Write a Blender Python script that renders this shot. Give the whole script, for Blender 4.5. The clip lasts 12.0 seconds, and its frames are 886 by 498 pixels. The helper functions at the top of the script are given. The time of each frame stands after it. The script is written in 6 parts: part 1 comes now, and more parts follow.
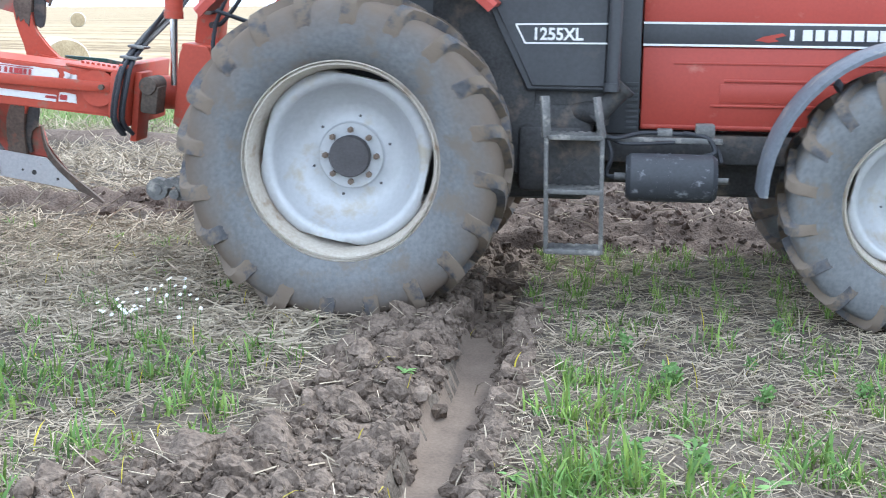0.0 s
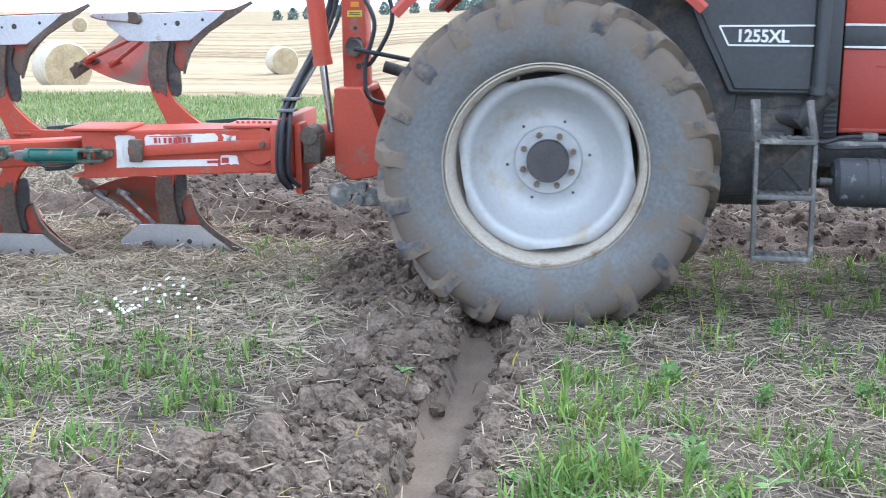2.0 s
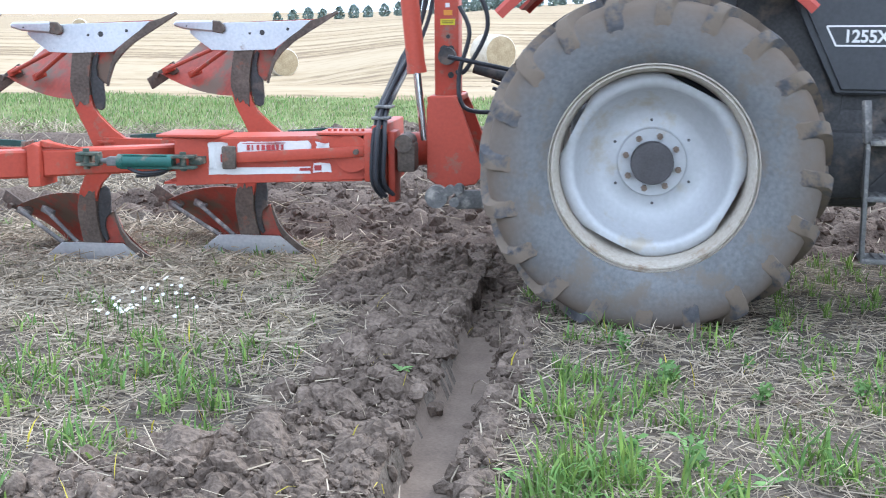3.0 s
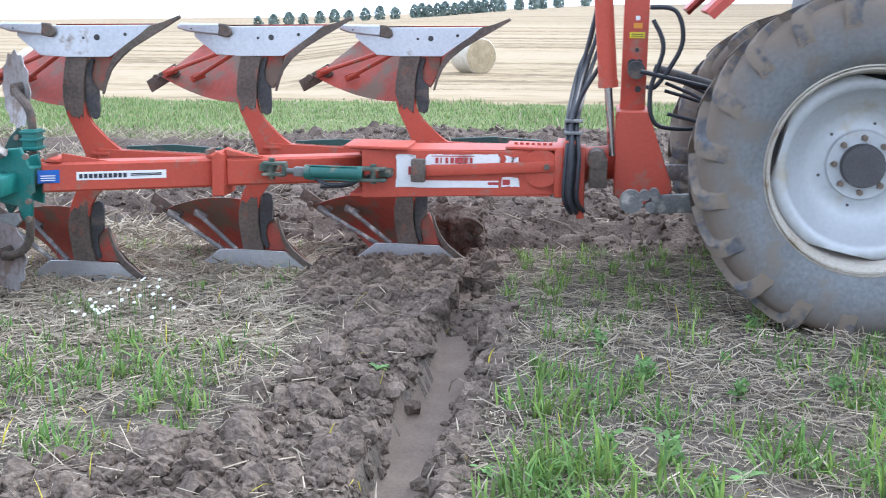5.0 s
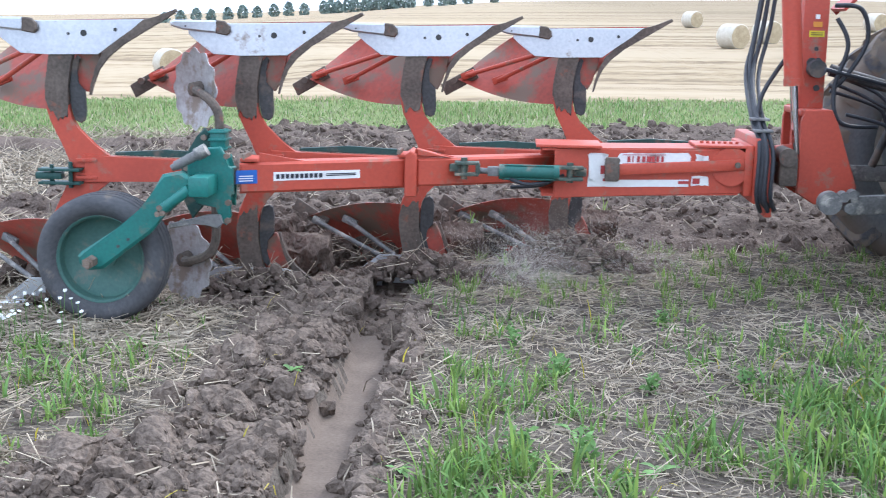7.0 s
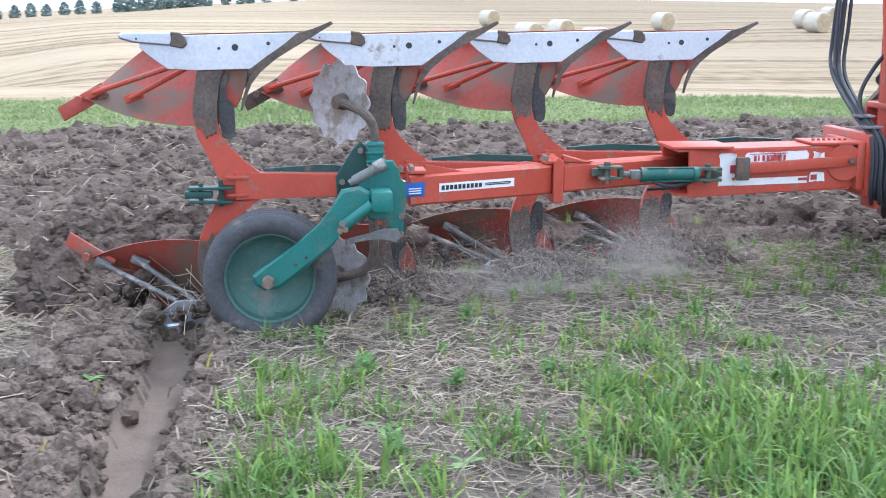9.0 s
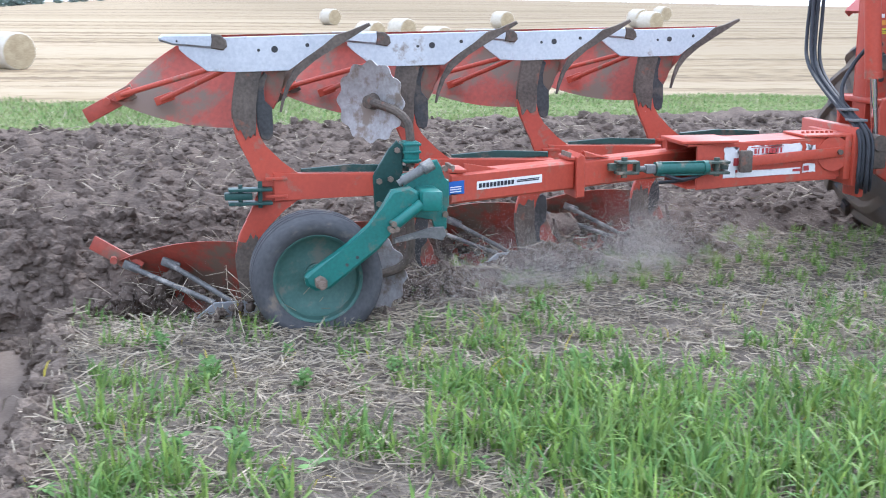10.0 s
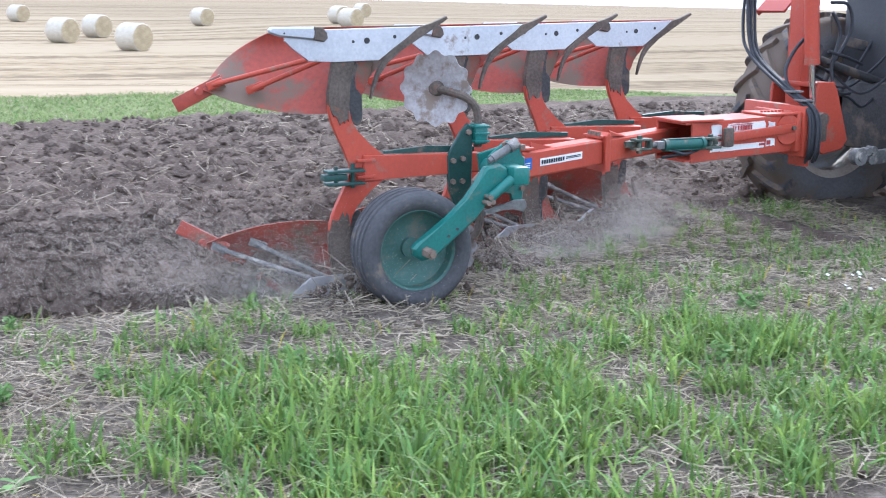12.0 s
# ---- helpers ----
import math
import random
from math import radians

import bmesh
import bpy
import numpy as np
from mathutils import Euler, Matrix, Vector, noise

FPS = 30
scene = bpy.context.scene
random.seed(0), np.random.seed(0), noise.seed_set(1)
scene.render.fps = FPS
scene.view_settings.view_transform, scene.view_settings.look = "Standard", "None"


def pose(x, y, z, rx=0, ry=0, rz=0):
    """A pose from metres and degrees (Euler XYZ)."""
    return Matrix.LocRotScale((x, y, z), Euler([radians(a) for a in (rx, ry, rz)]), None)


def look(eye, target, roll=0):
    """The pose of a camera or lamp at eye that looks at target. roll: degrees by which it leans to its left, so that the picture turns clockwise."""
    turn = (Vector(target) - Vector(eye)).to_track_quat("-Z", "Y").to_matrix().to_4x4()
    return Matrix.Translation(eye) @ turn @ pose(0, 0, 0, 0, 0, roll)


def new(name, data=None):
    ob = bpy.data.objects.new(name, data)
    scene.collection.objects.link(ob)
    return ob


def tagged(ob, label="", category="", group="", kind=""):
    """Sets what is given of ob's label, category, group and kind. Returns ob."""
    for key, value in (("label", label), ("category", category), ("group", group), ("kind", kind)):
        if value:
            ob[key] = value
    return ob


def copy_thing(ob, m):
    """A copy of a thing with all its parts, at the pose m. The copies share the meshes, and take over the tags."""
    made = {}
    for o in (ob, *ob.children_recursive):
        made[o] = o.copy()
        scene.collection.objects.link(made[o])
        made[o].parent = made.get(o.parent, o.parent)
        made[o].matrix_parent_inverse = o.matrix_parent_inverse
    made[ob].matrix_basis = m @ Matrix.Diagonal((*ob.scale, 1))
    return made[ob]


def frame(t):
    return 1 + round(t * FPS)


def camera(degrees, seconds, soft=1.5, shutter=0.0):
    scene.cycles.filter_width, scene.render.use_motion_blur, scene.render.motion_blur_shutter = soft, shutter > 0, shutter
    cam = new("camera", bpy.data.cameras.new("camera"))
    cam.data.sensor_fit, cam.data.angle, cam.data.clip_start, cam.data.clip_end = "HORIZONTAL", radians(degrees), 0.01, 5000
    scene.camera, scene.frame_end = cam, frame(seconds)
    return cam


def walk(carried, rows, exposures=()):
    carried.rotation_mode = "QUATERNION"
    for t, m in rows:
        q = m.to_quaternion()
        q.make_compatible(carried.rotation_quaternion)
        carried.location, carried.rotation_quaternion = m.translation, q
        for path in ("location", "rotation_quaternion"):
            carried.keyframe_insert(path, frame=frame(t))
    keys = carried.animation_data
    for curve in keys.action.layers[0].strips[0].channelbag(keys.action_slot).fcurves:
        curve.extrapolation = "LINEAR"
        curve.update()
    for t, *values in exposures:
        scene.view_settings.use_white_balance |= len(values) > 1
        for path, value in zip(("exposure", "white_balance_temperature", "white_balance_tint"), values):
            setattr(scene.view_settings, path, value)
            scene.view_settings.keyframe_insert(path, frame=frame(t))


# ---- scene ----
LENS = 38.67


def aim(x, y, z, yaw, pitch, roll):
    return pose(x, y, z, 90 + pitch, 0, yaw) @ pose(0, 0, 0, 0, 0, -roll)


cam = camera(LENS, 12.0, 1.0, 0.4)
PATH = [
    (0.0, aim(-0.036, -0.013, 1.690, 7.812, -11.635, -0.508)),
    (0.5, aim(-0.032, -0.014, 1.683, 7.841, -11.571, -0.507)),
    (1.0, aim(-0.027, -0.011, 1.677, 7.873, -11.526, -0.485)),
    (1.5, aim(-0.024, -0.011, 1.674, 7.878, -11.515, -0.465)),
    (2.0, aim(-0.020, -0.006, 1.661, 7.897, -11.415, -0.492)),
    (2.5, aim(-0.018, -0.010, 1.661, 7.888, -11.410, -0.456)),
    (3.0, aim(-0.013, 0.001, 1.648, 7.897, -11.341, -0.480)),
    (4.8, aim(0.008, 0.001, 1.629, 7.200, -10.896, -0.459)),
    (5.0, aim(0.014, -0.008, 1.627, 7.084, -11.164, -0.264)),
    (5.5, aim(0.007, -0.000, 1.634, 6.132, -11.265, -0.281)),
    (6.0, aim(0.015, 0.004, 1.638, 5.195, -11.322, -0.316)),
    (6.5, aim(0.006, 0.003, 1.642, 4.075, -11.360, -0.360)),
    (7.0, aim(0.009, 0.005, 1.637, 3.029, -11.307, -0.387)),
    (7.2, aim(0.016, 0.016, 1.631, 2.569, -11.293, -0.273)),
    (8.8, aim(0.022, 0.002, 1.639, -4.411, -11.300, -0.456)),
    (9.0, aim(0.020, 0.004, 1.639, -5.922, -11.302, -0.515)),
    (9.5, aim(0.026, 0.005, 1.635, -9.144, -11.265, -0.584)),
    (10.0, aim(0.029, 0.011, 1.636, -13.041, -11.270, -0.721)),
    (10.5, aim(0.032, 0.010, 1.637, -16.455, -11.288, -0.803)),
    (11.0, aim(0.031, 0.009, 1.636, -19.926, -11.252, -0.815)),
    (11.5, aim(0.033, 0.009, 1.636, -23.019, -11.249, -0.853)),
    (12.0, aim(0.038, 0.019, 1.635, -26.355, -11.235, -0.941)),
]
walk(cam, PATH, exposures=[(0.0, 1.08, 5700, 6), (2.5, 0.95, 5640, 8), (5.5, 0.84, 5620, 10), (9.0, 0.86, 5620, 11), (12.0, 0.87, 5560, 13)])

# ---- light ----
SUN_AZ, SUN_EL = 42.0, 42.0        # degrees from straight ahead to the right, and up
world = bpy.data.worlds.new("sky")
scene.world = world
world.use_nodes = True
wn = world.node_tree
sky = wn.nodes.new("ShaderNodeTexSky")
sky.sky_type, sky.sun_disc = "NISHITA", False
sky.sun_elevation, sky.sun_rotation = radians(SUN_EL), radians(SUN_AZ)
sky.air_density, sky.dust_density, sky.ozone_density = 1.0, 4.0, 1.0
wash = wn.nodes.new("ShaderNodeMixRGB")
wash.inputs[0].default_value = 0.72
wash.inputs[2].default_value = (10.4, 11.2, 12.4, 1)     # thin bright cloud over the whole sky
wn.links.new(sky.outputs[0], wash.inputs[1])
wn.links.new(wash.outputs[0], wn.nodes["Background"].inputs[0])
wn.nodes["Background"].inputs[1].default_value = 0.14
lamp = bpy.data.lights.new("sun", "SUN")
lamp.energy, lamp.angle, lamp.color = 1.5, radians(9), (1.0, 0.96, 0.9)
sun = new("sun", lamp)
sd = Vector((math.sin(radians(SUN_AZ)) * math.cos(radians(SUN_EL)), math.cos(radians(SUN_AZ)) * math.cos(radians(SUN_EL)), math.sin(radians(SUN_EL))))
sun.matrix_world = look(sd * 50, (0, 0, 0))


# ---- materials ----
def material(name, base, second=None, rough=0.8, metal=0.0, scale=8.0, fine=60.0, bump=0.3, dist=0.01, third=None, third_cut=0.6, third_scale=3.0, spec=0.3, trans=0.0, per_object=0.0, island=0.0, ring=None):
    """A surface in two or three colours, varied at two scales, with relief."""
    m = bpy.data.materials.new(name)
    m.use_nodes = True
    n, l = m.node_tree.nodes, m.node_tree.links
    b = n["Principled BSDF"]
    tc = n.new("ShaderNodeTexCoord")
    big, small = n.new("ShaderNodeTexNoise"), n.new("ShaderNodeTexNoise")
    big.inputs["Scale"].default_value, small.inputs["Scale"].default_value = scale, fine
    big.inputs["Detail"].default_value, small.inputs["Detail"].default_value = 5, 4
    for t in (big, small):
        l.new(tc.outputs["Object"], t.inputs["Vector"])
    second = second or tuple(c * 0.6 for c in base)
    ramp = n.new("ShaderNodeValToRGB")
    ramp.color_ramp.elements[0].position, ramp.color_ramp.elements[1].position = 0.36, 0.64
    ramp.color_ramp.elements[0].color, ramp.color_ramp.elements[1].color = (*second, 1), (*base, 1)
    add = n.new("ShaderNodeMath")
    add.operation = "MULTIPLY_ADD"
    l.new(small.outputs["Fac"], add.inputs[0])
    add.inputs[1].default_value = 0.5
    half = n.new("ShaderNodeMath")
    half.operation = "MULTIPLY"
    half.inputs[1].default_value = 0.5
    l.new(big.outputs["Fac"], half.inputs[0])
    l.new(half.outputs[0], add.inputs[2])
    l.new(add.outputs[0], ramp.inputs[0])
    colour = ramp.outputs[0]
    if third:
        pat = n.new("ShaderNodeTexNoise")
        pat.inputs["Scale"].default_value, pat.inputs["Detail"].default_value, pat.inputs["Roughness"].default_value = third_scale, 7, 0.65
        l.new(tc.outputs["Object"], pat.inputs["Vector"])
        cut = n.new("ShaderNodeValToRGB")
        cut.color_ramp.elements[0].position, cut.color_ramp.elements[1].position = third_cut - 0.05, third_cut + 0.06
        l.new(pat.outputs["Fac"], cut.inputs[0])
        mix = n.new("ShaderNodeMixRGB")
        mix.inputs[2].default_value = (*third, 1)
        l.new(cut.outputs[0], mix.inputs[0])
        l.new(colour, mix.inputs[1])
        colour = mix.outputs[0]
    if ring:
        # a muddy band round the axis, from one radius to another
        flat, far = n.new("ShaderNodeVectorMath"), n.new("ShaderNodeVectorMath")
        flat.operation, far.operation = "MULTIPLY", "LENGTH"
        flat.inputs[1].default_value = (1, 0, 1)
        l.new(tc.outputs["Object"], flat.inputs[0])
        l.new(flat.outputs[0], far.inputs[0])
        rough_edge = n.new("ShaderNodeMath")
        rough_edge.operation, rough_edge.inputs[1].default_value = "MULTIPLY_ADD", 0.34
        l.new(big.outputs["Fac"], rough_edge.inputs[0])
        l.new(far.outputs["Value"], rough_edge.inputs[2])
        band = n.new("ShaderNodeMapRange")
        band.inputs["From Min"].default_value, band.inputs["From Max"].default_value = ring[0] + 0.17, ring[1] + 0.17
        band.inputs["To Max"].default_value = ring[3]
        l.new(rough_edge.outputs[0], band.inputs["Value"])
        mud = n.new("ShaderNodeMixRGB")
        mud.inputs[2].default_value = (*ring[2], 1)
        l.new(band.outputs[0], mud.inputs[0])
        l.new(colour, mud.inputs[1])
        colour = mud.outputs[0]
    if per_object or island:
        hsv = n.new("ShaderNodeHueSaturation")
        mul = n.new("ShaderNodeMath")
        mul.operation, mul.inputs[1].default_value, mul.inputs[2].default_value = "MULTIPLY_ADD", 2 * (per_object or island), 1 - (per_object or island)
        if island:
            src = n.new("ShaderNodeNewGeometry").outputs["Random Per Island"]
        else:
            src = n.new("ShaderNodeObjectInfo").outputs["Random"]
        l.new(src, mul.inputs[0])
        l.new(mul.outputs[0], hsv.inputs["Value"])
        l.new(colour, hsv.inputs["Color"])
        colour = hsv.outputs[0]
    l.new(colour, b.inputs["Base Color"])
    b.inputs["Roughness"].default_value, b.inputs["Metallic"].default_value, b.inputs["Specular IOR Level"].default_value = rough, metal, spec
    if bump:
        bp = n.new("ShaderNodeBump")
        bp.inputs["Strength"].default_value, bp.inputs["Distance"].default_value = bump, dist
        l.new(add.outputs[0], bp.inputs["Height"])
        l.new(bp.outputs[0], b.inputs["Normal"])
    if trans:
        tr, mx = n.new("ShaderNodeBsdfTranslucent"), n.new("ShaderNodeMixShader")
        l.new(colour, tr.inputs[0])
        mx.inputs[0].default_value = trans
        l.new(b.outputs[0], mx.inputs[1])
        l.new(tr.outputs[0], mx.inputs[2])
        l.new(mx.outputs[0], n["Material Output"].inputs[0])
    return m


SOIL = material("dry_soil", (0.215, 0.17, 0.137), (0.08, 0.061, 0.049), 0.95, scale=5, fine=55, bump=0.9, dist=0.03, spec=0.1, island=0.14)
FRESH = material("fresh_soil", (0.18, 0.141, 0.116), (0.075, 0.057, 0.047), 0.93, scale=4, fine=50, bump=0.9, dist=0.03, spec=0.1, island=0.14)
TRENCH = material("smooth_soil", (0.20, 0.158, 0.128), (0.135, 0.105, 0.084), 0.9, scale=6, fine=80, bump=0.25, dist=0.01, spec=0.15)
STUBBLE = material("stubble_ground", (0.175, 0.148, 0.122), (0.055, 0.045, 0.037), 0.95, scale=9, fine=70, bump=0.9, dist=0.02, spec=0.1)
VERGE = material("verge_ground", (0.21, 0.24, 0.10), (0.13, 0.16, 0.065), 0.95, scale=3, fine=30, bump=0.5, dist=0.05, spec=0.1)


def field_material():
    """Cut cereal field: long pale swaths and darker rows between them."""
    m = bpy.data.materials.new("cut_field")
    m.use_nodes = True
    n, l = m.node_tree.nodes, m.node_tree.links
    b = n["Principled BSDF"]
    tc, mp = n.new("ShaderNodeTexCoord"), n.new("ShaderNodeMapping")
    mp.inputs["Scale"].default_value = (0.004, 0.24, 0.0)
    mp.inputs["Rotation"].default_value = (0, 0, radians(-9))
    l.new(tc.outputs["Object"], mp.inputs[0])
    rows, grain = n.new("ShaderNodeTexNoise"), n.new("ShaderNodeTexNoise")
    rows.inputs["Scale"].default_value, rows.inputs["Detail"].default_value, rows.inputs["Roughness"].default_value = 1.0, 3.5, 0.55
    grain.inputs["Scale"].default_value, grain.inputs["Detail"].default_value = 1.3, 6
    l.new(mp.outputs[0], rows.inputs[0])
    l.new(tc.outputs["Object"], grain.inputs[0])
    add = n.new("ShaderNodeMath")
    add.operation, add.inputs[1].default_value = "MULTIPLY_ADD", 0.3
    l.new(grain.outputs["Fac"], add.inputs[0])
    h = n.new("ShaderNodeMath")
    h.operation, h.inputs[1].default_value = "MULTIPLY", 0.7
    l.new(rows.outputs["Fac"], h.inputs[0])
    l.new(h.outputs[0], add.inputs[2])
    ramp = n.new("ShaderNodeValToRGB")
    e = ramp.color_ramp.elements
    e[0].position, e[0].color = 0.40, (0.19, 0.14, 0.088, 1)
    e[1].position, e[1].color = 0.57, (0.375, 0.30, 0.20, 1)
    mid = e.new(0.475)
    mid.color = (0.31, 0.238, 0.145, 1)
    l.new(add.outputs[0], ramp.inputs[0])
    # the colour is multiplied darker from left to right across the field
    part_x, fade, darken = n.new("ShaderNodeSeparateXYZ"), n.new("ShaderNodeMapRange"), n.new("ShaderNodeMixRGB")
    fade.inputs["From Min"].default_value, fade.inputs["From Max"].default_value = -5, 30
    darken.blend_type, darken.inputs[2].default_value = "MULTIPLY", (0.74, 0.73, 0.71, 1)
    l.new(tc.outputs["Object"], part_x.inputs[0])
    l.new(part_x.outputs[0], fade.inputs["Value"])
    l.new(fade.outputs[0], darken.inputs[0])
    l.new(ramp.outputs[0], darken.inputs[1])
    l.new(darken.outputs[0], b.inputs["Base Color"])
    b.inputs["Roughness"].default_value, b.inputs["Specular IOR Level"].default_value = 0.95, 0.1
    return m


FIELD = field_material()
RED = material("worn_red_paint", (0.47, 0.075, 0.042), (0.38, 0.06, 0.036), 0.5, scale=3, fine=50, bump=0.08, dist=0.004, third=(0.25, 0.14, 0.10), third_cut=0.62, third_scale=7, spec=0.38)
# worn, muddy red; its base also darkened for the boards' shaded backs
MB_RED = material("shaded_scoured_red_paint", (0.40, 0.075, 0.05), (0.25, 0.058, 0.042), 0.5, scale=3, fine=40, bump=0.1, dist=0.004, third=(0.17, 0.115, 0.085), third_cut=0.535, third_scale=3.2, spec=0.3)
BODY_RED = material("faded_tractor_red", (0.40, 0.06, 0.04), (0.34, 0.05, 0.035), 0.45, scale=2, fine=60, bump=0.04, dist=0.003, third=(0.44, 0.15, 0.11), third_cut=0.66, third_scale=5, spec=0.4)
RUST = material("muddy_steel", (0.15, 0.118, 0.095), (0.07, 0.056, 0.047), 0.75, scale=7, fine=60, bump=0.35, dist=0.005, third=(0.21, 0.09, 0.06), third_cut=0.64, third_scale=9, spec=0.3)
STEEL = material("scoured_steel", (0.62, 0.63, 0.66), (0.48, 0.50, 0.54), 0.32, metal=0.75, scale=3, fine=60, bump=0.05, dist=0.002, third=(0.25, 0.19, 0.15), third_cut=0.66, third_scale=6)
CHROME = material("ram_chrome", (0.85, 0.88, 0.92), (0.75, 0.78, 0.82), 0.12, metal=1.0, bump=0)
GREEN = material("teal_green_paint", (0.02, 0.17, 0.145), (0.014, 0.115, 0.10), 0.42, scale=5, fine=60, bump=0.06, dist=0.003, third=(0.13, 0.13, 0.10), third_cut=0.64, third_scale=7, spec=0.45)
DKGREEN = material("dark_green_paint", (0.02, 0.07, 0.06), (0.012, 0.045, 0.04), 0.5, scale=5, fine=60, bump=0.06, dist=0.003, third=(0.12, 0.10, 0.075), third_cut=0.60, third_scale=6, spec=0.4)
RUBBER = material("dusty_tyre_rubber", (0.195, 0.2, 0.206), (0.13, 0.133, 0.138), 0.88, scale=3, fine=45, bump=0.3, dist=0.007, third=(0.165, 0.145, 0.125), third_cut=0.56, third_scale=4, spec=0.2, ring=(0.62, 0.82, (0.15, 0.115, 0.088), 0.9))
LUG = material("muddy_tyre_lug", (0.105, 0.105, 0.112), (0.05, 0.05, 0.056), 0.75, scale=6, fine=40, bump=0.45, dist=0.01, third=(0.165, 0.13, 0.10), third_cut=0.45, third_scale=7, spec=0.35)
WHEEL_RUBBER = material("ribbed_tyre_rubber", (0.095, 0.095, 0.10), (0.055, 0.055, 0.06), 0.8, scale=6, fine=60, bump=0.2, dist=0.004, third=(0.20, 0.16, 0.125), third_cut=0.62, third_scale=6, spec=0.3)
RIM = material("silver_wheel_paint", (0.50, 0.51, 0.53), (0.43, 0.44, 0.455), 0.45, metal=0.15, scale=3, fine=40, bump=0.05, dist=0.003, third=(0.42, 0.38, 0.32), third_cut=0.62, third_scale=4, spec=0.4)
RIM_EDGE = material("dusty_rim_band", (0.56, 0.52, 0.46), (0.42, 0.36, 0.29), 0.55, scale=4, fine=50, bump=0.1, dist=0.004, third=(0.30, 0.22, 0.15), third_cut=0.62, third_scale=5)
HUB = material("dark_hub_metal", (0.10, 0.095, 0.10), (0.07, 0.065, 0.068), 0.6, metal=0.2, scale=8, fine=80, bump=0.1, dist=0.003)
BOLT = material("rusty_bolt", (0.27, 0.21, 0.17), (0.15, 0.11, 0.085), 0.65, metal=0.3, scale=20, fine=200, bump=0.2, dist=0.003)
BLACK = material("black_panel_paint", (0.06, 0.063, 0.07), (0.045, 0.047, 0.052), 0.45, scale=3, fine=50, bump=0.04, dist=0.003, third=(0.075, 0.072, 0.07), third_cut=0.66, third_scale=5, spec=0.4)
GRIME = material("oily_black_metal", (0.07, 0.069, 0.07), (0.035, 0.034, 0.035), 0.6, scale=6, fine=60, bump=0.3, dist=0.006, third=(0.13, 0.105, 0.085), third_cut=0.58, third_scale=5)
STEPMETAL = material("scuffed_step_metal", (0.19, 0.187, 0.183), (0.11, 0.108, 0.106), 0.6, metal=0.3, scale=6, fine=70, bump=0.15, dist=0.004, third=(0.38, 0.355, 0.32), third_cut=0.58, third_scale=8)
TANK = material("worn_black_tank", (0.055, 0.058, 0.066), (0.04, 0.042, 0.048), 0.5, scale=4, fine=70, bump=0.1, dist=0.003, third=(0.25, 0.26, 0.28), third_cut=0.62, third_scale=16)
FENDER = material("grey_plastic_fender", (0.17, 0.185, 0.21), (0.12, 0.13, 0.15), 0.6, scale=3, fine=50, bump=0.1, dist=0.003, third=(0.28, 0.26, 0.23), third_cut=0.6, third_scale=6)
HOSE = material("hydraulic_hose", (0.04, 0.042, 0.05), (0.025, 0.026, 0.03), 0.5, scale=20, fine=200, bump=0.1, dist=0.002)
WHITE = material("white_decal", (0.78, 0.77, 0.76), (0.68, 0.67, 0.66), 0.6, scale=6, fine=60, bump=0.03, dist=0.002, third=(0.48, 0.42, 0.38), third_cut=0.70, third_scale=9)
DECALRED = material("red_print", (0.42, 0.06, 0.06), (0.36, 0.05, 0.05), 0.6, bump=0)
DECALDARK = material("dark_print", (0.04, 0.04, 0.05), (0.03, 0.03, 0.04), 0.6, bump=0)
BLUE = material("blue_sticker", (0.03, 0.12, 0.42), (0.025, 0.10, 0.36), 0.5, bump=0)
YELLOW = material("yellow_sticker", (0.72, 0.60, 0.04), (0.62, 0.50, 0.03), 0.5, bump=0)
ORANGE = material("orange_sticker", (0.70, 0.30, 0.05), (0.62, 0.26, 0.04), 0.5, bump=0)
GLASS = material("tinted_cab_glass", (0.03, 0.035, 0.04), (0.025, 0.03, 0.035), 0.08, bump=0, spec=0.5)
BALE = material("pressed_straw", (0.50, 0.41, 0.27), (0.33, 0.26, 0.16), 0.95, scale=3, fine=18, bump=0.6, dist=0.04, spec=0.1)
WRAP = material("net_wrapped_straw", (0.60, 0.555, 0.47), (0.46, 0.40, 0.31), 0.8, scale=3, fine=20, bump=0.4, dist=0.03, spec=0.2)
LEAF = material("grass_blade", (0.27, 0.375, 0.092), (0.105, 0.19, 0.045), 0.55, scale=2.2, fine=14, bump=0, trans=0.35, island=0.45, spec=0.3)
VERGELEAF = material("margin_grass_blade", (0.29, 0.33, 0.15), (0.19, 0.24, 0.10), 0.75, scale=0.5, fine=3, bump=0, trans=0.3, island=0.3, spec=0.15)
DULL = material("young_grass_blade", (0.17, 0.29, 0.085), (0.10, 0.20, 0.055), 0.65, scale=1.2, fine=9, bump=0, trans=0.3, island=0.35, spec=0.3)
STRAW = material("straw_stalk", (0.45, 0.385, 0.295), (0.25, 0.205, 0.15), 0.8, scale=2, fine=20, bump=0, island=0.4, spec=0.2)
YELLOWLEAF = material("yellowing_blade", (0.55, 0.47, 0.06), (0.42, 0.36, 0.05), 0.7, scale=2, fine=20, bump=0, trans=0.3, island=0.3)
WEED = material("broad_weed_leaf", (0.19, 0.32, 0.11), (0.13, 0.24, 0.075), 0.6, scale=8, fine=60, bump=0.1, dist=0.003, trans=0.25, island=0.3)
PETAL = material("white_petal", (0.85, 0.85, 0.82), (0.8, 0.8, 0.76), 0.7, bump=0, trans=0.3)
# leaf colour paled towards blue-grey: distance haze put into the paint
CROWN = material("hazy_tree_leaves", (0.21, 0.27, 0.24), (0.15, 0.20, 0.18), 0.8, scale=0.6, fine=4, bump=0, island=0.3)
